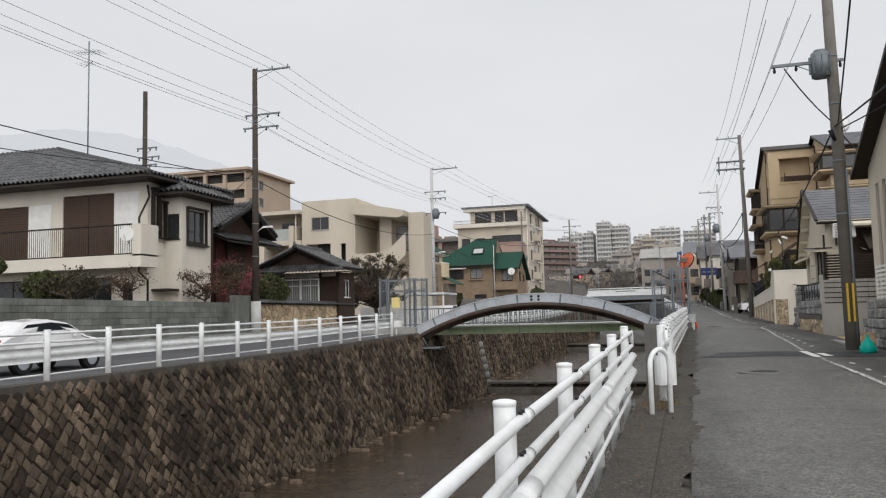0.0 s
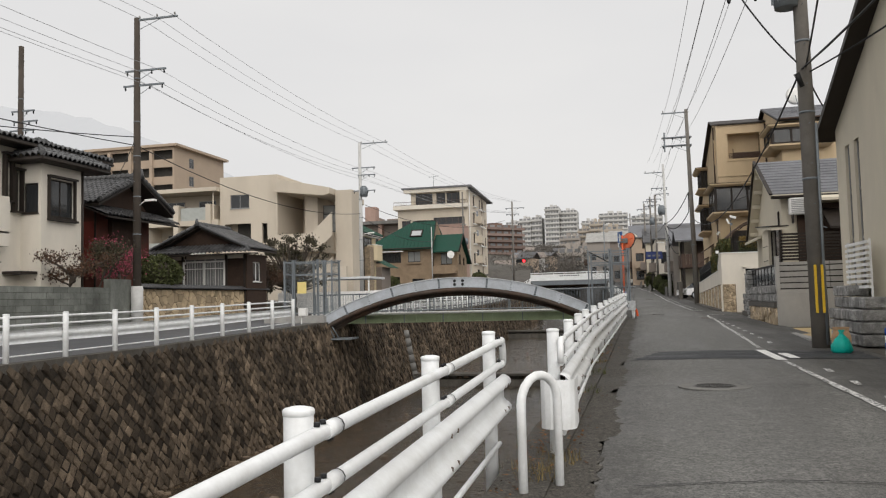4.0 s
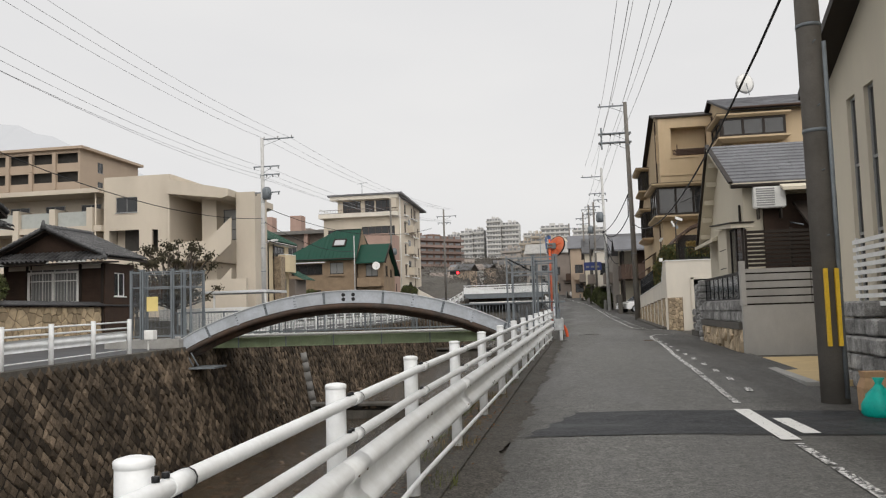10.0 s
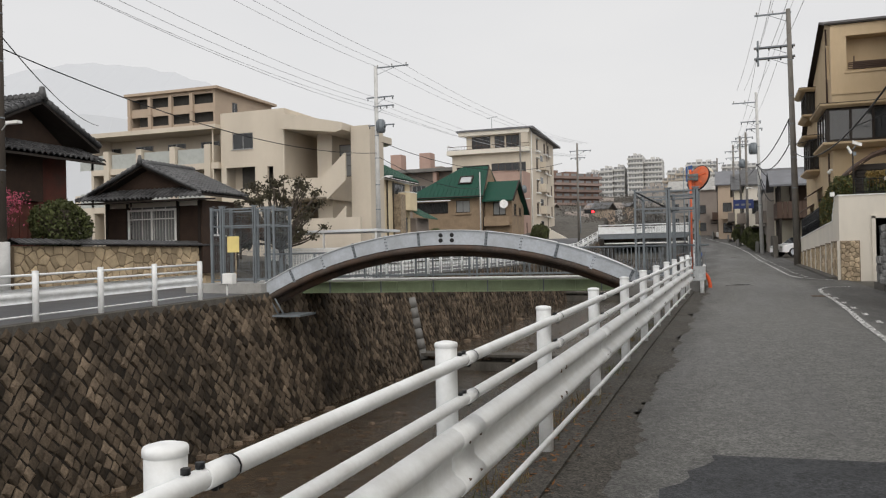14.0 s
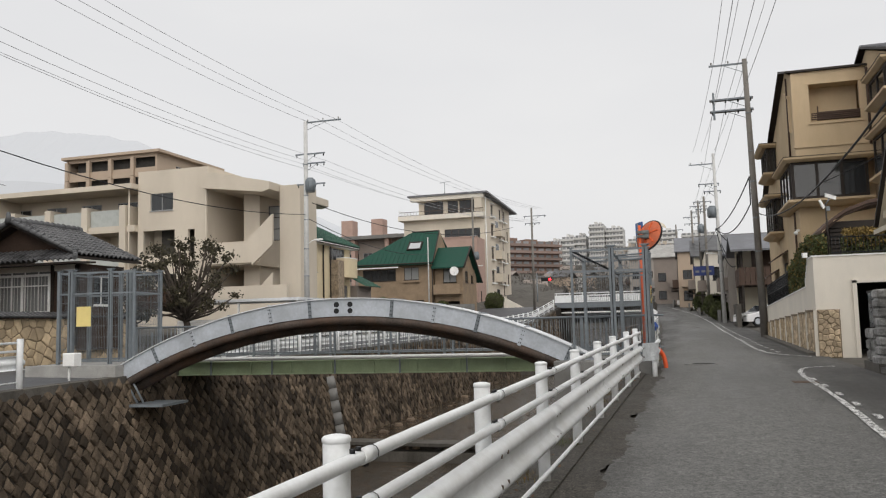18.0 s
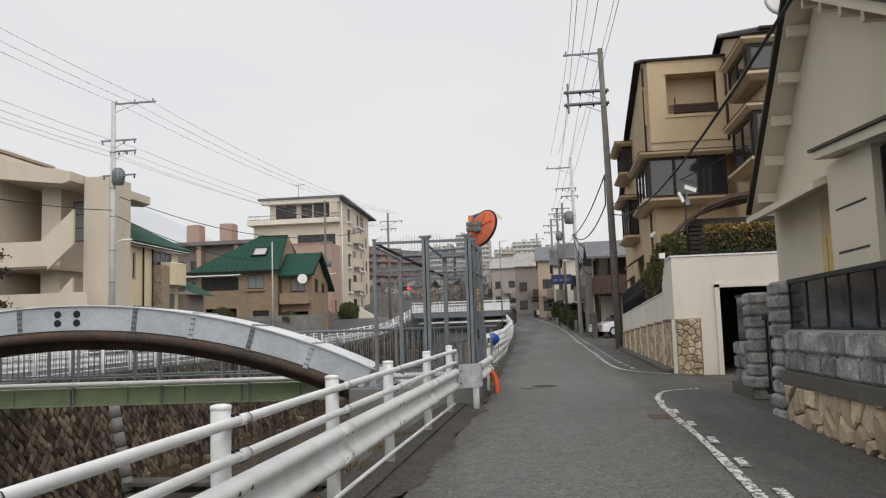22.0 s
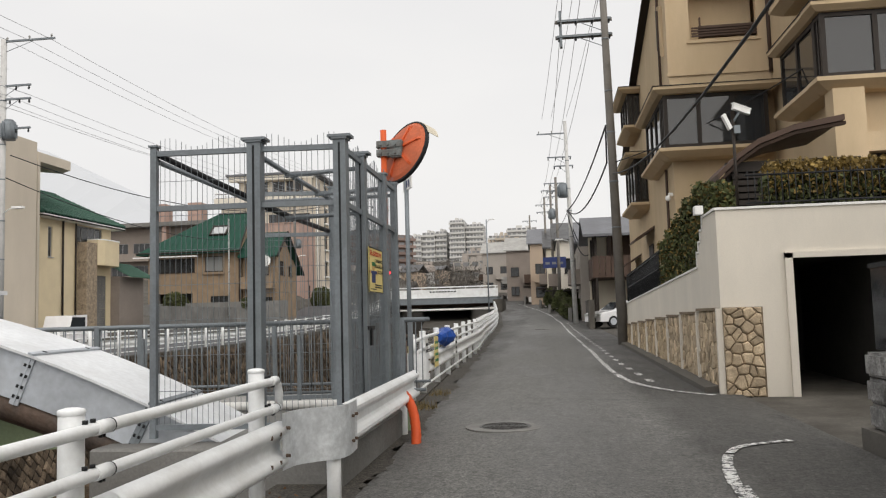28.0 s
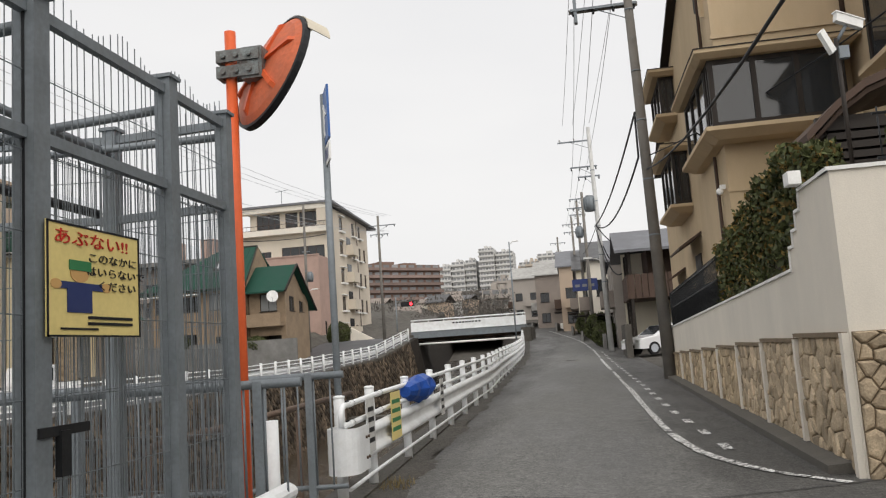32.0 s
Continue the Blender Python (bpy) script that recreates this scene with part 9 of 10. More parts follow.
# orange hose, barrier piece in front of the cage
hs = thing("orange_hose", Matrix.Translation((0.36, 25.7, 0)), "orange corrugated drain hose bent onto the asphalt", "hose")
b = bmesh.new()
pts = smooth_line([(0.02, 0.9, 0.85), (0.16, 0.7, 0.82), (0.3, 0.4, 0.66), (0.36, 0.2, 0.45), (0.37, 0.1, 0.31)], 6)
tube(b, pts, [0.055 + 0.006 * (k % 2) for k in range(len(pts))], 10)
part("hose", b, ORANGEHOSE, hs)
b = bmesh.new()
box(b, 0.36, 0.62, 0.05, 0.2, 0.30, 0.34)
part("foot_block", b, CONC, hs)
b = bmesh.new()
rr = []
for x, y in ((0.55, 23.2), (0.54, 24.2), (0.52, 25.6), (0.5, 27.1)):
    rr.append(beam_section(Vector((x, y, 0.9 + 0.004 * (y - 23))), 1, Vector((0, 0, 1)), Vector((1, 0, 0))))
loft(b, rr, closed=True)
cr = thing("crash_barrier", Matrix.Identity(4), "ribbed white crash beam joining two rails by the cage", "guard rail", "guard rails along the river")
part("beam", b, WHITE, cr)
b = bmesh.new()
line = smooth_line([(0.33, 22.35), (0.36, 22.58), (0.47, 22.72), (0.6, 22.82), (0.66, 22.98), (0.645, 23.35)], 5)
prism(b, line + [(x - 0.012 if y > 22.75 else x - 0.004, y + 0.012) for x, y in reversed(line)], 0.69, 1.1)
cc_ = part("corner_cap", b, GALVWHITE, cr, "bent dented corner plate, paint worn to grey")
b = bmesh.new()
for x, y in ((0.34, 22.42), (0.655, 23.12), (0.65, 23.25)):
    for z in (0.79, 0.99):
        rod(b, (x - 0.01, y, z), (x + 0.025, y - 0.01, z), 0.014, n=6)
part("bolt", b, RUST, cc_)["kind"] = "stuff"
for x, y in ((0.56, 22.9), (0.46, 26.5)):
    b = bmesh.new()
    rod(b, (x, y, 0.1), (x, y, 0.95), 0.057, n=14)
    part("post", b, WHITE, cr)
b = bmesh.new()
rod(b, (0.2, 27.6, 0.2), (0.2, 27.6, 1.46), 0.06, n=14)
part("post", b, WHITE, cr)

# things tied to the upper rail
tp = thing("blue_sheet", Matrix.Translation((0.08, 32.6, 1.25)), "bundled blue tarpaulin tied to the guard rail", "tarpaulin")
rng = random.Random(3)
b = bmesh.new()
rr = []
for k in range(9):
    f_ = k / 8
    rad = 0.16 * (0.55 + 0.6 * math.sin(math.pi * f_)) + rng.uniform(-0.02, 0.02)
    rr.append([(0.02 + math.cos(a * 0.698) * rad * rng.uniform(0.85, 1.1), f_ * 1.9, 0.12 + math.sin(a * 0.698) * rad * rng.uniform(0.85, 1.15)) for a in range(9)])
loft(b, rr, closed=True)
part("bundle", b, BLUE, tp)
for y, w, col, lab in ((30.4, 0.3, CURTAIN, "white paper notice taped to the rail post"), (31.5, 0.5, YELLOW, "colourful printed notice taped to the rail"), (34.9, 0.3, CURTAIN, "white plastic notice on the rail")):
    b = bmesh.new()
    box(b, 0.16, 0.168, y, y + w, 0.85, 1.42)
    nt = thing("paper_notice", Matrix.Identity(4), lab, "notice", "notices on the rail")
    sh = part("sheet", b, col, nt)
    b = bmesh.new()
    for k in range(4):
        box(b, 0.169, 0.171, y + 0.03, y + w - 0.04, 0.95 + k * 0.11, 1.0 + k * 0.11)
    part("printed_bars", b, (GREENINK if col is YELLOW else IRON), sh)

# drain pipes and rusty posts below the upper rail
rp = thing("rusty_railing", Matrix.Translation((-0.75, 27.2, 0)), "rusty old pipe railing on the river edge behind the cage", "railing")
b = bmesh.new()
rod(b, (0.2, 0, 1.35), (0.45, 4.2, 1.45), 0.03)
for k in range(4):
    rod(b, (0.2 + k * 0.08, k * 1.3, -1.2), (0.2 + k * 0.08, k * 1.3, 1.36), 0.03)
part("pipes", b, RUST, rp)

# rubbish bags by the pole
bg = thing("rubbish_bag", Matrix.Translation((4.75, 4.05, road_z(4) + 0.005)), "knotted teal plastic rubbish bag on the asphalt", "rubbish bag")
rng = random.Random(17)
b = bmesh.new()
rr = []
for z_, q in ((0.0, 0.17), (0.05, 0.2), (0.16, 0.19), (0.27, 0.14), (0.36, 0.06), (0.4, 0.035), (0.47, 0.07)):
    rr.append([(math.cos(k * 0.5236) * q * rng.uniform(0.88, 1.12), math.sin(k * 0.5236) * q * 0.85 * rng.uniform(0.88, 1.12), z_) for k in range(12)])
loft(b, rr, closed=True, smooth=True)
part("bag", b, TEAL, bg)
bg = thing("paper_bag", Matrix.Translation((4.85, 4.5, road_z(4.5) + 0.005)), "brown paper sack standing by the pole", "paper bag")
b = bmesh.new()
loft(b, [[(sx * 0.16 * q, sy * 0.12 * q, z_) for sx, sy in ((-1, -1), (1, -1), (1, 1), (-1, 1))] for z_, q in ((0, 1), (0.3, 1.04), (0.42, 0.8), (0.5, 0.9))], closed=True)
part("sack", b, PAPERBAG, bg)
bc = thing("traffic_cone", Matrix.Translation((5.35, 3.0, road_z(3))), "small blue and white striped post at the house entrance", "bollard")
for k in range(4):
    b = bmesh.new()
    rod(b, (0, 0, k * 0.14), (0, 0, k * 0.14 + 0.14), 0.07, n=12)
    part("band", b, BLUE if k % 2 else WHITETRIM, bc)


# ---- cars ----
def car(m, L, W, H, label, kind="hatch"):
    c = thing("car", m, label, "car", "parked cars")
    prof = [(-L / 2, 0.32), (-L / 2 + 0.02, 0.62), (-L / 2 + 0.12, 0.82), (-L * 0.28, 0.95), (-L * 0.12, H * 0.93), (L * 0.06, H), (L * 0.26, H * 0.95), (L * 0.43, 0.98), (L / 2 - 0.05, 0.85), (L / 2, 0.45), (L / 2 - 0.03, 0.3)]
    rr = []
    for yy, kx, top in ((-W / 2, 0.985, 0.9), (-W / 2 + 0.06, 1.0, 0.97), (0, 1.0, 1.0), (W / 2 - 0.06, 1.0, 0.97), (W / 2, 0.985, 0.9)):
        rr.append([(x * kx, yy * (1.0 if z < 1.0 else 0.84), 0.25 + (z - 0.25) * top) for x, z in prof])
    b_ = bmesh.new()
    loft(b_, rr, closed=True, smooth=False)
    part("body", b_, CARPAINT, c)
    for s_ in (-1, 1):
        b_ = bmesh.new()
        prism(b_, [(-L * 0.25, 0.98), (-L * 0.11, H * 0.88), (L * 0.05, H * 0.92), (L * 0.24, H * 0.88), (L * 0.36, 1.0)], s_ * W * 0.43 - 0.02, s_ * W * 0.43 + 0.02, "y")
        part("side_window", b_, DARKGLASS, c)
        b_ = bmesh.new()
        box(b_, -L * 0.17, -L * 0.13, s_ * W / 2 - 0.02, s_ * (W / 2 + 0.12), 0.95, 1.07)
        part("wing_mirror", b_, CARPAINT, c)
        for x in (-L * 0.31, L * 0.3):
            b_ = bmesh.new()
            rod(b_, (x, s_ * (W / 2 - 0.2), 0.31), (x, s_ * (W / 2 + 0.012), 0.31), 0.31, n=20)
            wheel = part("wheel", b_, BLACK, c, "black tyre")
            b_ = bmesh.new()
            rod(b_, (x, s_ * (W / 2 + 0.01), 0.31), (x, s_ * (W / 2 + 0.022), 0.31), 0.2, n=16)
            part("rim", b_, GALV, wheel)
        b_ = bmesh.new()
        box(b_, -L / 2 - 0.005, -L / 2 + 0.16, s_ * W * 0.3, s_ * W * 0.47, 0.62, 0.75)
        part("headlight", b_, FROST, c)
        b_ = bmesh.new()
        box(b_, L / 2 - 0.12, L / 2 + 0.002, s_ * W * 0.36, s_ * W * 0.48, 0.7, 0.9)
        part("tail_light", b_, REDPAINT, c)
    b_ = bmesh.new()
    prism(b_, [(-L * 0.275, 0.965), (-L * 0.125, H * 0.925), (-L * 0.115, H * 0.925), (-L * 0.265, 0.965)], -W * 0.38, W * 0.38, "y")
    part("windscreen", b_, DARKGLASS, c)
    b_ = bmesh.new()
    box(b_, -L / 2 - 0.012, -L / 2 + 0.03, -0.4, 0.4, 0.34, 0.5)
    part("grille", b_, BLACK, c)
    return c


car(pose(6.6, 63.5, road_z(63.5) + 0.02, 0, 0, 28), 4.3, 1.75, 1.5, "white car parked with its nose to the street")
car(pose(-17.0, -1.1, left_z(-1) + 0.03, 0, 0, 270), 4.1, 1.7, 1.45, "white hatchback on the far bank street")
tk = thing("truck", pose(-21.4, 54.0, left_z(54) + 0.04, 0, 0, 90), "white mini truck parked by the far houses", "truck", "parked cars")
b = bmesh.new()
loft(b, [[(x, y, z) for x, z in ((-0.9, 0.4), (-0.95, 0.95), (-0.7, 1.7), (0.6, 1.75), (0.6, 0.4))] for y in (-0.7, 0.7)], closed=True)
part("cab", b, CARPAINT, tk)
b = bmesh.new()
prism(b, [(-0.88, 1.05), (-0.68, 1.62), (0.4, 1.62), (0.4, 1.05)], -0.72, -0.7, "y")
prism(b, [(-0.88, 1.05), (-0.68, 1.62), (0.4, 1.62), (0.4, 1.05)], 0.7, 0.72, "y")
part("cab_window", b, DARKGLASS, tk)
b = bmesh.new()
box(b, 0.65, 2.5, -0.7, 0.7, 0.55, 0.65)
for y in (-0.7, 0.66):
    box(b, 0.65, 2.5, y, y + 0.04, 0.65, 0.95)
part("load_bed", b, CARPAINT, tk)
for x in (-0.4, 1.9):
    for y in (-0.72, 0.56):
        b = bmesh.new()
        rod(b, (x, y, 0.27), (x, y + 0.16, 0.27), 0.27, n=14)
        part("wheel", b, BLACK, tk)

# ---- far bank walls and plants ----
bw = thing("block_wall", Matrix.Translation((-21.8, 0, 0)), "long grey-green concrete block garden wall, stained and damp", "garden wall")
b = bmesh.new()
loft(b, [[(-0.2, y, left_z(y) - 0.3), (-0.2, y, 2.1), (-0.03, y, 2.1), (-0.03, y, left_z(y) - 0.3)] for y in (-40, -20, 0, 10, 17.9)], closed=True)
part("wall_core", b, CONC_DARK, bw)
bb = bmesh.new()
box(bb, -0.06, 0.0, 0.006, 0.79, 0.006, 0.24)
bme = finish(bb, "block")
bme.materials.append(BLOCKWALL)
cnt = 0
jb = bmesh.new()
for r in range(8):
    z = 0.25 + r * 0.25
    y = -2.0 + (0.4 if r % 2 else 0.0)
    while y < 17.6:
        if z > left_z(y) - 0.1 and z < 2.05 + (0.45 if y > 16 else 0.0):
            shared("block", bme, bw, Matrix.Translation((0, y, z)))
            cnt += 1
        y += 0.8
for r in range(8):
    y = -40.0
    while y < -2.3:
        box(jb, -0.06, 0.0, y + 0.006, y + 0.79, 0.006 + r * 0.25, 0.24 + r * 0.25)
        y += 0.8
part("farther_blocks", jb, BLOCKWALL, bw)["kind"] = "stuff"
boxpart("end_pier", (-0.3, 0.05, 17.1, 18.6, 0.3, 2.62), BLOCKWALL, bw)
sw = thing("stone_wall", Matrix.Translation((-22.0, 19.6, 0)), "low yellow rubble wall with a tiled coping below the cottage", "garden wall")
boxpart("core", (-0.35, 0.0, 0, 13.4, 0.2, 2.2), STONEMORTAR, sw)
jn = bmesh.new()
crazy_stones(sw, pose(0.0, 0.0, 0.45, 0, 0, 90), 13.4, 1.75, 0.36, GRANITE_J, random.Random(8), depth=0.05, limit=0, joined=jn, gap=0.03)
part("rubble_stones", jn, GRANITE_J, sw)["kind"] = "stuff"
b = bmesh.new()
tiled_slope(b, (0.25, 0, 2.22), (0.25, 13.4, 2.22), (-0.17, 0, 2.42), (-0.17, 13.4, 2.42), pitch=0.24, roll=0.03)
tiled_slope(b, (-0.6, 13.4, 2.22), (-0.6, 0, 2.22), (-0.17, 13.4, 2.42), (-0.17, 0, 2.42), pitch=0.24, roll=0.03)
part("tile_coping", b, TILEDARK, sw)


def tree(name, x, y, z, hgt, spread, trunk, leaf_mat, n_leaf, seed, label, low=0.35, clump=0.35, leaf=(0.05, 0.1)):
    t_ = thing(name, Matrix.Translation((x, y, z)), label, "tree" if hgt > 2 else "shrub", "garden trees and shrubs")
    rg = random.Random(seed)
    b_ = bmesh.new()
    tips = []

    def grow(p, d, length, rad, level):
        pts = [p]
        for k in range(4):
            d = (d + Vector((rg.uniform(-0.35, 0.35), rg.uniform(-0.35, 0.35), rg.uniform(-0.12, 0.22)))).normalized()
            p = p + d * length / 4
            pts.append(p)
        tube(b_, pts, [rad * (1 - 0.12 * k) for k in range(5)], 6)
        if level >= 2:
            tips.append(p)
            tips.append(pts[2])
        if level < 3:
            for k in range(3 if level else 5):
                a_ = rg.uniform(0, 6.28)
                dd = (d * 0.55 + Vector((math.cos(a_) * spread / hgt * 1.6, math.sin(a_) * spread / hgt * 1.6, rg.uniform(0.1, 0.7)))).normalized()
                grow(pts[rg.choice((2, 3, 4))], dd, length * rg.uniform(0.55, 0.75), rad * 0.55, level + 1)

    grow(Vector((0, 0, 0)), Vector((0, 0, 1)), hgt * low, trunk, 0)
    part("trunk", b_, BARK, t_)
    top = max(p.z for p in tips)
    wid = max(max(abs(p.x), abs(p.y)) for p in tips)
    for ob in t_.children:
        for v in ob.data.vertices:
            v.co.x *= spread / wid if v.co.z > 0.4 else 1
            v.co.y *= spread / wid if v.co.z > 0.4 else 1
            v.co.z *= hgt / top
    tips = [Vector((p.x * spread / wid, p.y * spread / wid, p.z * hgt / top)) for p in tips]
    b_ = bmesh.new()

    def pt():
        c = rg.choice(tips)
        return c + Vector((rg.gauss(0, clump), rg.gauss(0, clump), rg.gauss(0, clump * 0.6)))

    if n_leaf:
        leaves(b_, n_leaf, rg, pt, leaf)
        part("crown", b_, leaf_mat, t_)
    else:
        b_.free()
    return t_




def tufted_tree(x, y, z, rx, ry, z0, z1, n_tuft, seed, label):
    """A cloud-pruned tree: bent limbs from one trunk, each ending in a tuft of leaves."""
    t_ = thing("garden_tree", Matrix.Translation((x, y, z)), label, "tree", "garden trees and shrubs")
    rg = random.Random(seed)
    bw_, bl_ = bmesh.new(), bmesh.new()
    tube(bw_, [(0, 0, -0.2), (0.08, 0.03, z0 * 0.5), (-0.05, 0, z0), (0.02, 0.05, z0 + 0.5)], [0.2, 0.17, 0.14, 0.1], 8)
    for k in range(n_tuft):
        a_ = rg.uniform(0, 6.28)
        q = rg.random() ** 0.45
        f_ = rg.random()
        w_ = math.sqrt(max(0.0, 1 - (f_ * 1.5 - 0.55) ** 2 * 0.9))
        c = Vector((math.cos(a_) * q * rx * w_, math.sin(a_) * q * ry * w_, z0 + 0.1 + (z1 - z0 - 0.1) * f_))
        base = Vector((0, 0, z0 * rg.uniform(0.75, 1.15)))
        mid = base.lerp(c, 0.5) + Vector((rg.uniform(-0.25, 0.25), rg.uniform(-0.25, 0.25), rg.uniform(-0.35, 0.15)))
        tube(bw_, [base, base.lerp(mid, 0.6), mid, mid.lerp(c, 0.6), c], [0.075, 0.06, 0.05, 0.035, 0.02], 5)
        r = rg.uniform(0.16, 0.34)
        leaves(bl_, int(38 + 100 * r), rg, lambda: c + Vector((rg.gauss(0, r * 0.6), rg.gauss(0, r * 0.6), rg.gauss(0.05, r * 0.45))), (0.05, 0.11))
    part("trunk", bw_, BARK, t_)
    part("crown", bl_, LEAF_DULL, t_)


tufted_tree(-22.4, 38.0, 1.0, 2.9, 2.2, 1.4, 4.9, 100, 2, "pruned garden tree with dark tufted leaves and bare gnarled limbs")
tufted_tree(-23.6, 35.2, 1.2, 1.5, 1.2, 0.9, 2.9, 26, 4, "small twiggy reddish tree beside the cottage")
tree("shrub", -22.9, 19.6, 1.7, 3.0, 1.6, 0.07, BLOSSOM, 2600, 3, "plum shrub with sparse pink blossom on bare twigs", clump=0.22, leaf=(0.03, 0.06))
tree("shrub", -22.35, 17.1, 1.9, 2.4, 1.5, 0.06, LEAF_DULL, 2600, 5, "twiggy bronze shrub behind the block wall", clump=0.22, leaf=(0.03, 0.07))
tree("shrub", -22.2, 15.0, 1.8, 1.9, 1.3, 0.06, LEAF_RED, 1900, 6, "bronze-leaved shrub behind the block wall", clump=0.2, leaf=(0.03, 0.07))
tree("shrub", -25.5, 10.4, 1.6, 2.2, 2.2, 0.06, LEAF_DULL, 3600, 7, "dark evergreen shrub below the balcony", clump=0.22, leaf=(0.04, 0.08))
tree("shrub", -22.6, 34.3, 1.6, 2.7, 1.5, 0.07, LEAF_RED, 2200, 8, "thin reddish shrub beside the cottage", clump=0.2, leaf=(0.03, 0.06))
tree("shrub", -23.4, 10.9, 1.8, 1.9, 1.4, 0.05, LEAF_RED, 900, 9, "bare twiggy shrub by the white house", clump=0.2, leaf=(0.03, 0.06))


def ball_bush(x, y, z, r, seed, label):
    t_ = thing("clipped_bush", Matrix.Translation((x, y, z)), label, "bush", "garden trees and shrubs")
    rg = random.Random(seed)

    def pt():
        a_, c_ = rg.uniform(0, 6.28), rg.uniform(-1, 1)
        q = math.sqrt(1 - c_ * c_)
        rr_ = r * (0.72 + 0.3 * rg.random() ** 0.5 + 0.08 * math.sin(a_ * 3 + c_ * 4))
        return (math.cos(a_) * q * rr_, math.sin(a_) * q * rr_, r * 0.9 + c_ * rr_ * 0.9)

    b_ = bmesh.new()
    leaves(b_, int(3000 * r * r) + 500, rg, pt, (0.05, 0.1))
    part("foliage", b_, HEDGE, t_)
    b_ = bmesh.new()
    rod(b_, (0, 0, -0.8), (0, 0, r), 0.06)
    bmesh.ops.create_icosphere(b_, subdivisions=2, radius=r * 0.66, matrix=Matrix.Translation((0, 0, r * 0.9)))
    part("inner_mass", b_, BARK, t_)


ball_bush(-22.9, 22.6, 2.0, 1.1, 1, "round clipped evergreen bush behind the wall")
ball_bush(-27.2, 10.2, 2.0, 0.95, 2, "round clipped evergreen in front of the balcony house")
ball_bush(-28.4, 8.6, 3.6, 0.4, 3, "cloud-pruned evergreen tuft on a bare stem")
ball_bush(-28.8, 8.4, 2.6, 0.5, 4, "lower tier of a cloud-pruned evergreen")
ball_bush(-29.6, 8.2, 1.8, 1.0, 5, "dark clipped evergreen by the balcony house")
ball_bush(4.0, 76, road_z(76), 0.9, 11, "dark rounded bush at the street edge")
ball_bush(3.7, 80, road_z(80) + 0.2, 1.1, 12, "dark evergreen at the street edge up the hill")
ball_bush(3.2, 96, road_z(96), 1.3, 13, "dark evergreen by a house up the hill")
ball_bush(-20.6, 97, 3.0, 1.2, 14, "dark round bush beside the pink block")
ball_bush(-21.9, 80, 2.4, 0.8, 6, "dark round bush in front of the green-roofed house")
ball_bush(-28.0, 79.4, 2.6, 1.0, 7, "dark round bush by the green-roofed house")

# grass and weeds along the rail foot
def tufts(name, mat_, spots, seed, label):
    rg = random.Random(seed)
    b_ = bmesh.new()
    for x, y, z, r, n_ in spots:
        for _ in range(n_):
            a_ = rg.uniform(0, 6.28)
            d_ = rg.random() ** 0.6 * r
            px, py = x + math.cos(a_) * d_, y + math.sin(a_) * d_ * 1.6
            h_ = rg.uniform(0.04, 0.16)
            k = Vector((rg.uniform(-1, 1), rg.uniform(-1, 1), 0)) * 0.05
            w_ = Vector((rg.uniform(-1, 1), rg.uniform(-1, 1), 0)).normalized() * 0.006
            base = Vector((px, py, z))
            b_.faces.new([b_.verts.new(base - w_), b_.verts.new(base + w_), b_.verts.new(base + k + Vector((0, 0, h_)))])
    return solid(name, b_, mat_, label, "grass", kind="stuff")


rng = random.Random(30)
tufts("dry_grass", GRASS, [(-0.15 + rng.uniform(-0.12, 0.1), y, road_z(y) - 0.02, 0.22, 160) for y in (2.2, 3.4, 5.3, 6.2, 11.0, 17.2, 18.5, 19.5, -6.6, -7.2)] + [(0.3, 29.0, 0.38, 0.25, 150), (0.3, 31, 0.38, 0.2, 120)], 1, "dry straw-coloured grass tufts at the foot of the rail")
tufts("green_weeds", MOSS, [(-0.2 + rng.uniform(-0.1, 0.15), y, road_z(y) - 0.02, 0.2, 90) for y in (-2, 0.5, 1.6, 2.8, 4.6, 8.0, 9.6, 13)], 2, "small green weeds at the foot of the rail")

# fallen leaves and wet litter in the gutter under the rail
rng = random.Random(71)
bm = bmesh.new()
for _ in range(900):
    y = rng.choice((rng.uniform(-12, 24), rng.gauss(4.5, 1.2), rng.gauss(-5.5, 1.5)))
    x = road_l(y) + abs(rng.gauss(0.12, 0.2))
    c = Vector((x, y, road_z(y) + 0.012 + (0.02 if x < road_l(y) + 0.4 else 0.006)))
    u = Vector((rng.uniform(-1, 1), rng.uniform(-1, 1), rng.uniform(-0.25, 0.25))).normalized() * rng.uniform(0.012, 0.035)
    v = u.cross(Vector((0, 0, 1))) * rng.uniform(0.35, 0.7)
    q = [bm.verts.new(c + w) for w in (-u, v, u + Vector((0, 0, 0.006)), -v)]
    bm.faces.new(q)
solid("leaf_litter", bm, DEADLEAF, "scattered brown fallen leaves along the foot of the guard rail", "leaves", kind="stuff")

# ---- the road bridge and the distance ----
rb = thing("road_bridge", Matrix.Translation((-7.9, 95.0, 0)), "white steel road bridge across the river with long side panels", "road bridge")
b = bmesh.new()
box(b, -5.2, 5.4, 0, 0.2, 3.75, 4.5)
box(b, -5.2, 5.4, -0.06, 0.24, 3.66, 3.75)
part("side_panel", b, WHITE, rb)
b = bmesh.new()
rod(b, (-5.2, 0.1, 4.7), (5.4, 0.1, 4.7), 0.06)
for k in range(8):
    rod(b, (-5.0 + k * 1.45, 0.1, 4.4), (-5.0 + k * 1.45, 0.1, 4.7), 0.04)
part("hand_rail", b, WHITE, rb)
b = bmesh.new()
for k in range(9):
    box(b, -1.3 + k * 0.3, -1.1 + k * 0.3, -0.02, -0.005, 4.2, 4.34)
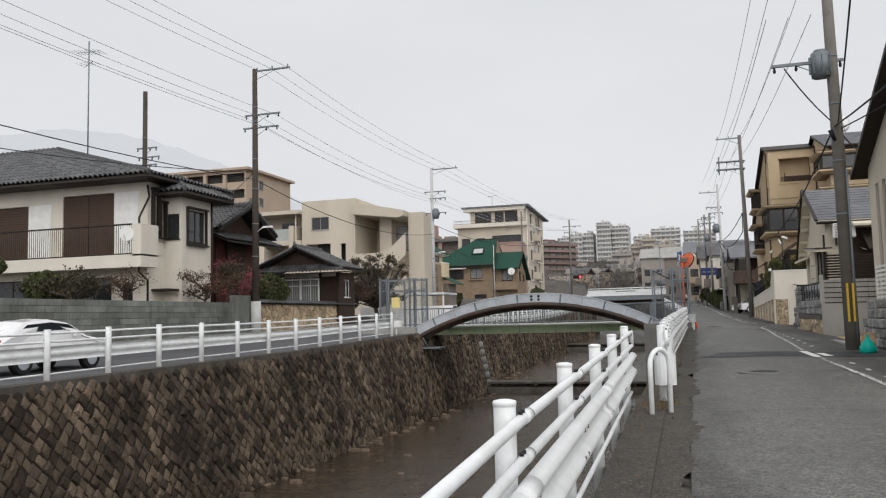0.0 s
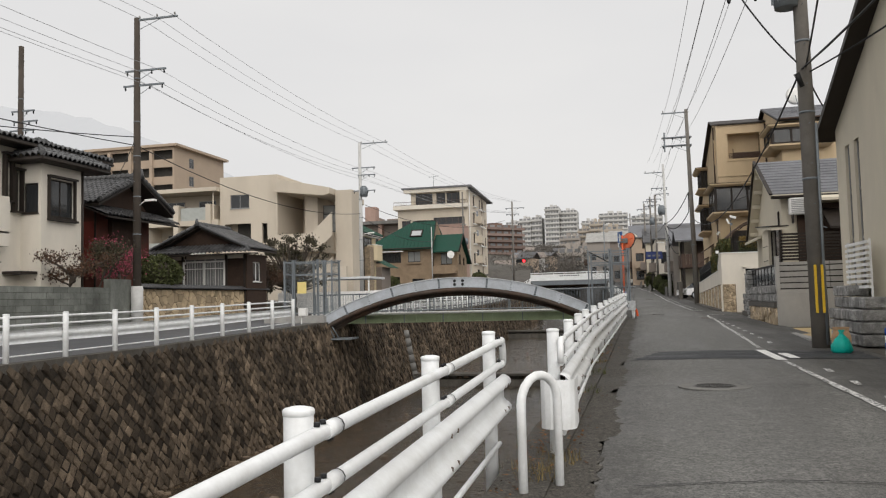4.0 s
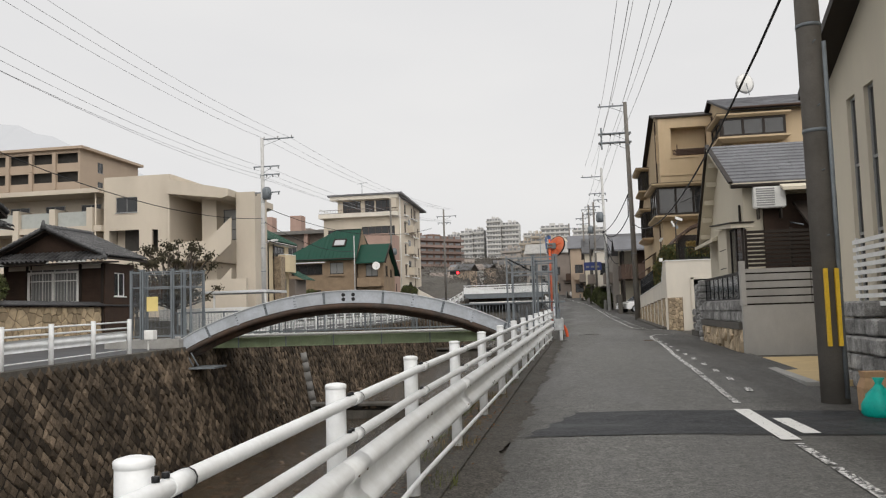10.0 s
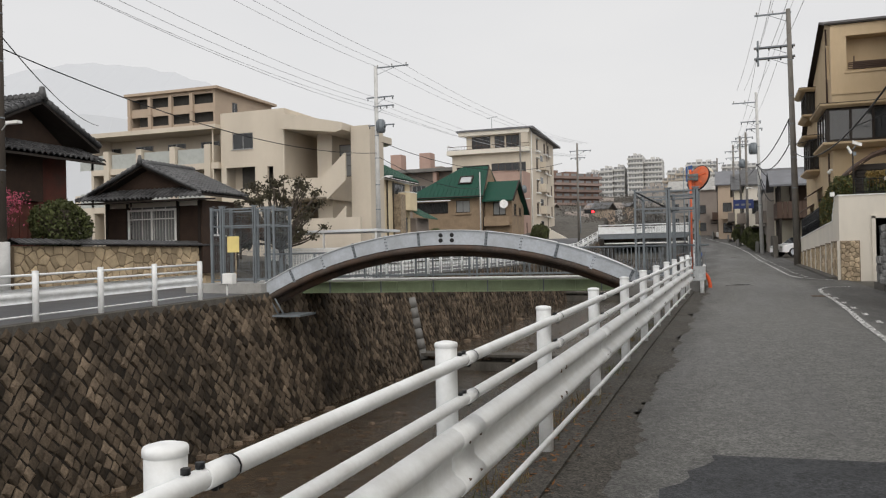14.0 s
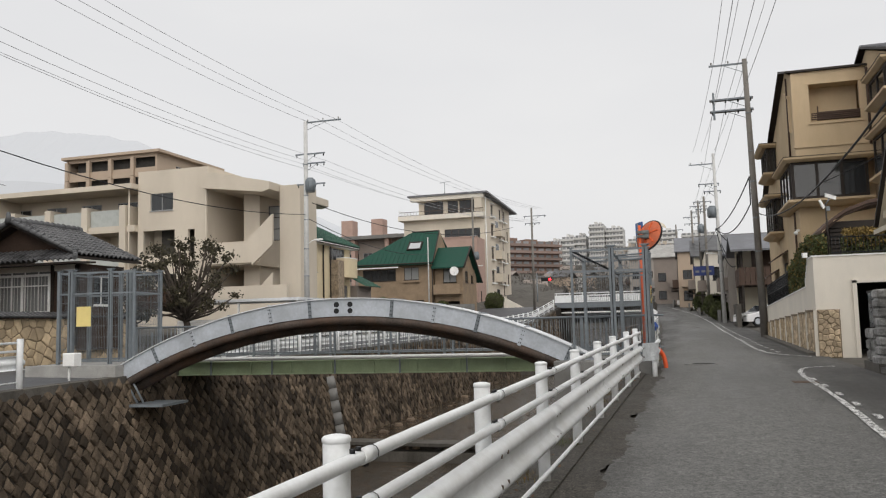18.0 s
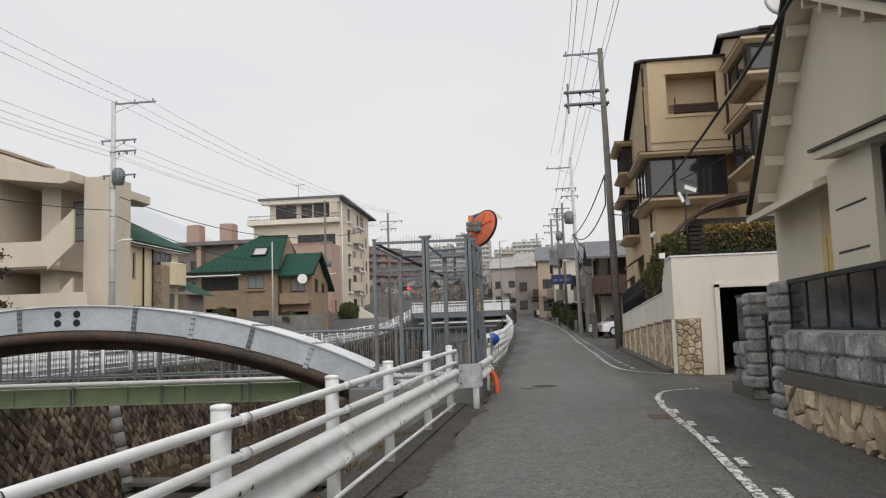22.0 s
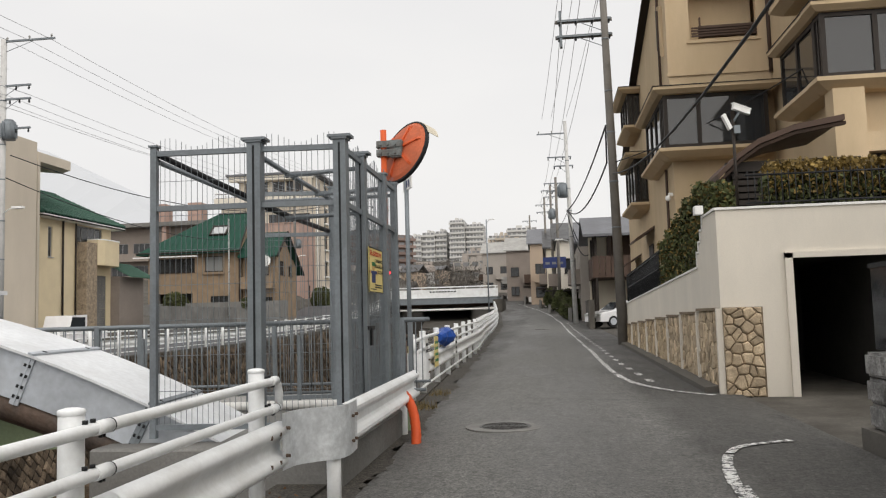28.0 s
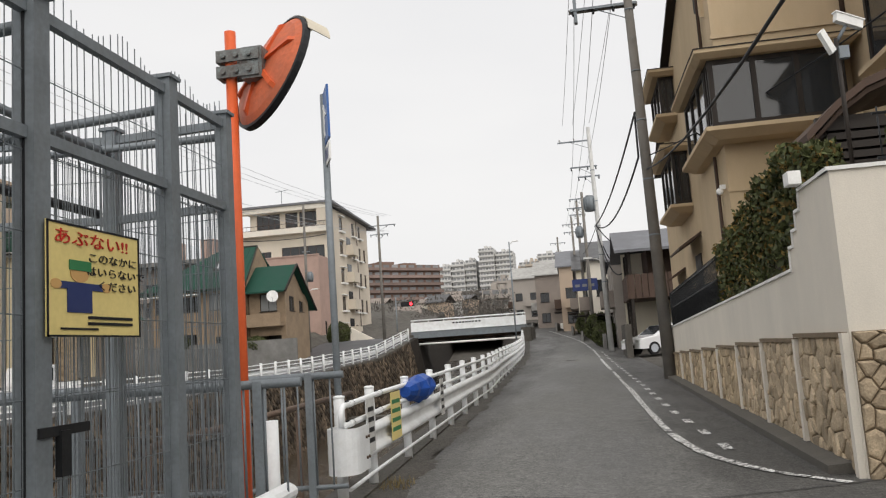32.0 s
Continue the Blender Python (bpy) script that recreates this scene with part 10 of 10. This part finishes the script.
part("name_plate", b, IRON, rb, "small dark lettering bars")
b = bmesh.new()
box(b, -5.2, 5.4, 0.2, 6.5, 3.2, 3.66)
box(b, -5.2, 5.4, 0.02, 0.3, 3.05, 3.66)
part("deck", b, GREYSTEEL, rb)
b = bmesh.new()
box(b, -6.6, -5.0, -0.1, 6.5, -2, 3.4)
box(b, 4.9, 5.8, -0.1, 6.5, -2, 3.4)
part("abutment", b, CONC_DARK, rb)
b = bmesh.new()
for k in range(4):
    box(b, -5, 5, 1.2 + k * 1.5, 1.45 + k * 1.5, 2.8, 3.2)
part("cross_beams", b, DARKPIPE, rb)
b = bmesh.new()
rod(b, (-5, -0.3, 2.5), (5, -0.3, 2.5), 0.1)
part("service_pipe", b, WHITETRIM, rb, "white pipe slung under the bridge")


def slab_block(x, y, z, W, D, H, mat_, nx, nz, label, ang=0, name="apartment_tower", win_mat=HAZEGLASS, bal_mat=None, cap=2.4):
    t_ = thing(name, pose(x, y, z, 0, 0, ang), label, "apartment building", "apartment towers on the hill")
    b_ = bmesh.new()
    box(b_, 0, W, 0, D, -5, H)
    part("body", b_, mat_, t_)
    for r in range(nz):
        zz = (r + 0.15) * H / nz
        boxpart("balcony", (-0.4, W + 0.2, -0.9, -0.02, zz, zz + H / nz * 0.38), bal_mat or mat_, t_)
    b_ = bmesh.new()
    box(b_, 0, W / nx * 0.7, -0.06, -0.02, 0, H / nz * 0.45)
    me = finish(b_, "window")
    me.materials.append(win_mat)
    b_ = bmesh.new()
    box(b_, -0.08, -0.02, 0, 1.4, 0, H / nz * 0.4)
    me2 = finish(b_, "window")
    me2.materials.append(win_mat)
    for r in range(nz):
        for k in range(nx):
            shared("window", me, t_, Matrix.Translation(((k + 0.15) * W / nx, 0, (r + 0.5) * H / nz)))
        for k in range(max(1, int(D / 5))):
            for x in (0.0, W + 0.1):
                shared("window", me2, t_, Matrix.Translation((x, k * 5 + 1, (r + 0.4) * H / nz)))
    boxpart("roof_house", (W * 0.3, W * 0.5, D * 0.3, D * 0.7, H, H + cap * 0.7), mat_, t_)
    boxpart("roof_house", (W * 0.62, W * 0.8, D * 0.3, D * 0.7, H, H + cap * 0.55), mat_, t_)
    return t_


slab_block(-42.6, 189, 8, 20, 12, 13.2, BRICKRED, 9, 8, "long reddish brown apartment block on the slope", ang=46, bal_mat=BRICKPALE, cap=1.5)
slab_block(-60.0, 150, 6, 14, 10, 12, GREYBUILD, 5, 4, "grey apartment block behind the cream building")
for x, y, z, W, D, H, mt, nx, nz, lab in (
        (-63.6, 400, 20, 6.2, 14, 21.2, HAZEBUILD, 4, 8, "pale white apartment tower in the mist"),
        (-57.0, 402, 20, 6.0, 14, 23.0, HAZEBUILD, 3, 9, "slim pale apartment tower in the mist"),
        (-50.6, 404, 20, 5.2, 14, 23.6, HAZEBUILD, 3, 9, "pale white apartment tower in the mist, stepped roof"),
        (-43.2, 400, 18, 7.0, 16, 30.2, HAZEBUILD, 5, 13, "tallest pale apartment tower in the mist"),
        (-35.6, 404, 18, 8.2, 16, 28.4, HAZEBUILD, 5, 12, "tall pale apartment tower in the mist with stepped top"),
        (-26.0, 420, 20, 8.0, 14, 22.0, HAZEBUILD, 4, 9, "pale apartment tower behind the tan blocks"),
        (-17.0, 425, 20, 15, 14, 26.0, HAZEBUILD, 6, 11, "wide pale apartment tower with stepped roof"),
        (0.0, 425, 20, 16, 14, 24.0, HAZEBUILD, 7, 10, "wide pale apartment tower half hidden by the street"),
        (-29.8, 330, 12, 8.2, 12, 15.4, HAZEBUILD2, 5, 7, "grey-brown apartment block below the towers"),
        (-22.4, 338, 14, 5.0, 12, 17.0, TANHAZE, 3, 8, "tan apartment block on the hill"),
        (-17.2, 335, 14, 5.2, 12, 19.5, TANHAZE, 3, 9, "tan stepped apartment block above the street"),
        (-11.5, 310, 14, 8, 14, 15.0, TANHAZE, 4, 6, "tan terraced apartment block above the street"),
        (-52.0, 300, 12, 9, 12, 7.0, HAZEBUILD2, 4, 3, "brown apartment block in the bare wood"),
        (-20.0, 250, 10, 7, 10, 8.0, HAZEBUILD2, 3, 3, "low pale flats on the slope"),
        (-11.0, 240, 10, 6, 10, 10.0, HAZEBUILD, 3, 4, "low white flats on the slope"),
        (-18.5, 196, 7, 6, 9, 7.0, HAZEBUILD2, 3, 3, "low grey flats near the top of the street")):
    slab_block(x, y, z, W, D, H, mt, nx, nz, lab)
rng = random.Random(88)
for k in range(46):
    y = 150 + (k * 37 % 100) * 1.7
    x = -16 - (y - 125) * 0.06 - rng.uniform(0, 24)
    z = float(np.interp(y, [125, 200, 330], [4.0, 9, 18]))
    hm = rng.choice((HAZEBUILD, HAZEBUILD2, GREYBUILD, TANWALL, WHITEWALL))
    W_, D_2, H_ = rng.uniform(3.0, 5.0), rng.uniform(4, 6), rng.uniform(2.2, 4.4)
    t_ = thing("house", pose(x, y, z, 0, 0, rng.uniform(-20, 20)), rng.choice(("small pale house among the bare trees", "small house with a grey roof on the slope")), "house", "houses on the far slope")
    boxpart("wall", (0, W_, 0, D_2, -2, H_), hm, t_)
    b = bmesh.new()
    zr_ = H_ + rng.uniform(0.6, 1.5)
    prism(b, [(-0.4, H_), (D_2 / 2, zr_), (D_2 + 0.4, H_), (D_2 + 0.4, H_ + 0.15), (D_2 / 2, zr_ + 0.15), (-0.4, H_ + 0.15)][::-1], -0.4, W_ + 0.4, "x")
    part("roof", b, rng.choice((SLATE, TILEDARK, GREYBUILD)), t_)
    for q in range(2):
        for r_ in range(max(1, int(H_ / 2.6))):
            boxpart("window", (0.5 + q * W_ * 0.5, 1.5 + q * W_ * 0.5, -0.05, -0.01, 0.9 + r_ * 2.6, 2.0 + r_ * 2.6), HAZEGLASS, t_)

# backdrop hills; their mist is a pale self-glowing colour
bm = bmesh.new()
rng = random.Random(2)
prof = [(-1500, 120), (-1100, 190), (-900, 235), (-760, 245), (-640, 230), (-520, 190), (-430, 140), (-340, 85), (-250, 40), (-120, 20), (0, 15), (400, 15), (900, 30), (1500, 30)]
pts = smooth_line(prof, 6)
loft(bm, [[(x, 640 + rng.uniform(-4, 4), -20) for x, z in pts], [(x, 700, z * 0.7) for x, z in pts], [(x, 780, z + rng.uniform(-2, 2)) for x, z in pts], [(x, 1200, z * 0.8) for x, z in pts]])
solid("backdrop_hills", bm, HILL, "pale self-glowing backdrop of a misty hillside under low cloud", "hill", kind="structure")

# bare wood on the slope beyond the road bridge
rng = random.Random(6)
bm = bmesh.new()
for _ in range(1100):
    y = rng.uniform(140, 395)
    x = rng.uniform(-46, -9) - (y - 125) * 0.05
    z = float(np.interp(y, [125, 200, 330, 395], [3.5, 9, 18, 24]))
    hgt = rng.uniform(2.5, 5.5)
    for _k in range(70):
        c = Vector((x + rng.gauss(0, 1.4), y + rng.gauss(0, 1.0), z + hgt * rng.uniform(0.0, 1.0)))
        s_ = rng.uniform(0.1, 0.3) * (1 + (y - 118) / 400)
        u = Vector((rng.uniform(-1, 1), rng.uniform(-1, 1), rng.uniform(0.2, 1.6))).normalized()
        v = u.orthogonal().normalized()
        bm.faces.new([bm.verts.new(c + u * s_), bm.verts.new(c + v * s_ * 0.32), bm.verts.new(c - u * s_), bm.verts.new(c - v * s_ * 0.32)])
solid("hillside_wood", bm, FARTREE, "dull bare winter wood on the slope below the towers", "wood", kind="stuff")
bm = bmesh.new()
loft(bm, [[(-60 - i * 4, y, z - 2), (-30, y, z), (-4, y, z - 1), (40, y, z + 2)] for i, (y, z) in enumerate(((150, 6), (175, 8), (220, 11), (330, 19), (450, 25)))])
solid("hillside", bm, FARTREE, "brown winter hillside with bare scrub", "hillside", kind="structure")


def small_house(x, y, z, W, D, H, wall_mat, roof_mat, label, ang=0, seed=0, name="house"):
    rg = random.Random(seed)
    t_ = thing(name, pose(x, y, z, 0, 0, ang), label, "house", "houses up the hill")
    nf = max(1, int(H / 2.8))
    hs = [(0.6 + k * W / max(1, int(W / 2.4)), 0.9 + f_ * 2.8, 0.6 + k * W / max(1, int(W / 2.4)) + 1.2, 2.2 + f_ * 2.8) for f_ in range(nf) for k in range(max(1, int(W / 2.4)))]
    hw = [(0.8 + k * D / max(1, int(D / 3)), 0.9 + f_ * 2.8, 0.8 + k * D / max(1, int(D / 3)) + 1.2, 2.2 + f_ * 2.8) for f_ in range(nf) for k in range(max(1, int(D / 3)))]
    block(t_, W, D, 0, H, wall_mat, {"s": hs, "w": hw, "e": hw}, frame_mat=DARKTRIM, roof_mat=roof_mat)
    b_ = bmesh.new()
    slab(b_, [(-0.4, -0.4, H + 0.02), (W + 0.4, -0.4, H + 0.02), (W + 0.4, D / 2, H + D * 0.2), (-0.4, D / 2, H + D * 0.2)], 0.14)
    slab(b_, [(-0.4, D / 2, H + D * 0.2), (W + 0.4, D / 2, H + D * 0.2), (W + 0.4, D + 0.4, H + 0.02), (-0.4, D + 0.4, H + 0.02)], 0.14)
    part("roof", b_, roof_mat, t_)
    for f_ in range(1, nf):
        zb = f_ * 2.8
        wb_ = W * rg.uniform(0.4, 0.8)
        xb = rg.uniform(0, W - wb_)
        boxpart("balcony", (xb, xb + wb_, -0.9, 0.0, zb - 0.1, zb + 0.9), rg.choice((BROWNSHUT, wall_mat, GREYBUILD)), t_)
        db = D * rg.uniform(0.3, 0.6)
        boxpart("balcony", (-0.8, 0.0, 0.5, 0.5 + db, zb - 0.1, zb + 0.95), rg.choice((BROWNSHUT, GREYBUILD, CONC)), t_)
    for k in range(3):
        yy_ = rg.uniform(0.3, D - 1)
        boxpart("air_conditioner", (-0.35, -0.02, yy_, yy_ + 0.8, 0.4 + k * 0.02, 1.0 + k * 0.02), WHITETRIM, t_)
    boxpart("porch_roof", (-1.1, 0.0, D * 0.5, D * 0.8, 2.4, 2.5), DARKTRIM, t_)
    boxpart("garden_wall", (-0.9, -0.7, 0.0, D, -0.5, 1.1), CONC_MID, t_)
    return t_


# carport house up the street: grey roof, brown balcony, open bay below
h = thing("house", Matrix.Translation((5.1, 66.0, 1.2)), "cream house with slate roof, brown balcony and open carport", "house", "houses beside the street")
boxpart("back_wall", (0, 7, 5, 5.3, 0, 5.6), CREAM, h)
boxpart("side_wall", (6.8, 7, 0, 5, 0, 5.6), CREAM, h)
boxpart("upper_floor", (0, 7, 0.2, 5, 2.7, 3.0), BROWNSHUT, h)
for k in range(20):
    boxpart("balcony_board", (0.02 + k * 0.35, 0.33 + k * 0.35, 0.0, 0.06, 2.7, 4.0), BROWNSHUT, h)
for k in range(14):
    boxpart("balcony_board", (-0.06, 0.0, 0.02 + k * 0.35, 0.33 + k * 0.35, 2.7, 4.0), BROWNSHUT, h)
for x, y in ((0.1, 0.1), (3.4, 0.1), (6.7, 0.1), (0.1, 2.5), (0.1, 4.7)):
    boxpart("post", (x, x + 0.15, y, y + 0.15, 0, 5.4), DARKTRIM, h)
boxpart("upper_wall", (1.2, 6.8, 1.3, 5, 3.0, 5.5), DARKWOOD, h)
b = bmesh.new()
slab(b, [(-0.6, -0.6, 5.3), (7.6, -0.6, 5.3), (7.6, 3.0, 6.7), (-0.6, 3.0, 6.7)], 0.15)
slab(b, [(-0.6, 3.0, 6.7), (7.6, 3.0, 6.7), (7.6, 6.4, 5.3), (-0.6, 6.4, 5.3)], 0.15)
part("roof", b, SLATE, h)
boxpart("gate_wall", (-0.6, -0.3, -4.5, -0.5, -0.4, 1.3), CONC_DARK, h)
small_house(4.6, 73, 1.1, 7, 9, 5.6, HAZEBUILD2, SLATE, "grey two-storey house up the street", seed=1)
small_house(3.2, 86, 1.5, 8, 10, 6.6, WHITEWALL, TILEDARK, "white two-storey house with a dark roof up the street", seed=2)
small_house(2.3, 100, 2.2, 9, 12, 6.4, CREAM, TILEDARK, "cream house up the hill", seed=3)
small_house(0.3, 116, 3, 9, 12, 7.5, TANWALL, SLATE, "pale house up the hill", seed=4)
small_house(-3.5, 134, 3.7, 9, 12, 7.5, GREYBUILD, CONC, "pale house at the top of the street", seed=5)
small_house(-9, 160, 5.5, 10, 12, 7.5, HAZEBUILD2, CONC, "pale house at the top of the street", seed=6)
s = thing("shop_sign", Matrix.Translation((2.0, 84, 5.6)), "dark blue hanging signboard on a house up the street", "sign")
boxpart("board", (0, 1.9, 0, 0.15, 0, 0.9), NAVYINK, s)
b = bmesh.new()
for k in range(3):
    box(b, 0.2 + k * 0.55, 0.55 + k * 0.55, -0.012, -0.004, 0.3, 0.5)
part("lettering_bars", b, HAZEGLASS, s)["kind"] = "stuff"
# traffic light beyond the bridge
tl = thing("traffic_light", Matrix.Translation((-17.4, 108, 3.0)), "traffic light showing red beyond the road bridge", "traffic light")
b = bmesh.new()
rod(b, (0, 0, 0), (0, 0, 4.9), 0.07)
rod(b, (0, 0, 4.4), (1.3, -0.1, 4.5), 0.04)
part("post", b, GREYSTEEL, tl)
b = bmesh.new()
box(b, 0.6, 2.0, -0.3, -0.05, 3.8, 4.3)
part("housing", b, IRON, tl)
b = bmesh.new()
rod(b, (1.75, -0.32, 4.05), (1.75, -0.3, 4.05), 0.17, n=14)
part("red_lamp", b, glow("red_signal", (1.0, 0.02, 0.03), 6.0), tl, "lit red lamp")
b = bmesh.new()
prism(b, [(-19.5, 1.0), (-16.6, 1.0), (-16.6, 3.0), (-19.5, 4.6)], 97, 97.4, "y")
solid("ramp_wall", b, WHITEWALL, "white wall beside the ramp up to the road bridge", "wall", kind="structure")

dp = thing("drain_stack", Matrix.Translation((bank_x(36) + 0.12, 36.2, 0.0)), "stack of dark concrete drum segments down the river wall", "drain pipe")
for k in range(6):
    b = bmesh.new()
    z0 = -0.55 - k * 0.52
    rod(b, (0.2 * -z0, 0, z0), (0.2 * (-z0 + 0.5), 0, z0 - 0.5), 0.25, 0.27, n=14)
    part("drum", b, CONC_MID, dp)
# ---- diagonal stone blocks of the far river wall, nearest stretch first ----
rng = random.Random(11)


def wall_frame(y):
    top = left_z(y) - 0.05
    foot = water_z(y) - 0.35
    return Vector((bank_x(y), y, top)), Vector((bank_x(y) + 0.2 * (top - foot), y, foot))


def diamond(b, y, s, d, big=1.0):
    """One block, its centre s metres down the slope at y."""
    t_, f_ = wall_frame(y)
    down = (f_ - t_).normalized()
    side = Vector((0, 1, 0))
    out = side.cross(down).normalized()
    if out.x < 0:
        out = -out
    c = t_ + down * s
    k = d * 0.5 * big
    n4 = []
    for a, q in ((0, 1), (90, 1.1), (180, 1), (270, 1.1)):
        r = k * q * rng.uniform(0.76, 1.1)
        a = radians(a + rng.uniform(-17, 17))
        n4.append(c + side * math.sin(a) * r * 0.84 + down * math.cos(a) * r * 1.12)
    depth = rng.uniform(0.01, 0.085)
    v0 = [b.verts.new(p - out * 0.02) for p in n4]
    v1 = [b.verts.new(c + (p - c) * rng.uniform(0.82, 0.92) + out * depth * rng.uniform(0.5, 0.9)) for p in n4]
    v2 = [b.verts.new(c + (p - c) * 0.5 + out * depth * rng.uniform(0.85, 1.15)) for p in n4]
    for i in range(4):
        j = (i + 1) % 4
        b.faces.new((v0[i], v0[j], v1[j], v1[i]))
        b.faces.new((v1[i], v1[j], v2[j], v2[i]))
    b.faces.new(v2)


D_ = 0.38
jw = bmesh.new()
made = 0
row_ = 0
y_lo, y_hi = -16.0, 92.0
s = 0.12
while s < 4.6:
    y = y_lo + (D_ * 0.5 if row_ % 2 else 0.0)
    while y < y_hi:
        t_, f_ = wall_frame(y)
        if s < (f_ - t_).length - 0.05:
            if 3.0 < y < 7.6 and made < 300:
                b = bmesh.new()
                diamond(b, y, s, D_)
                part("stone_block", b, RSTONE_PIECE, wall_far_bank)
                made += 1
            else:
                diamond(jw, y, s, D_)
        y += D_
    s += D_ * 0.5
    row_ += 1
part("stone_blocks", jw, RSTONE, wall_far_bank, "diagonal brown stone blocks along the rest of the wall")["kind"] = "stuff"
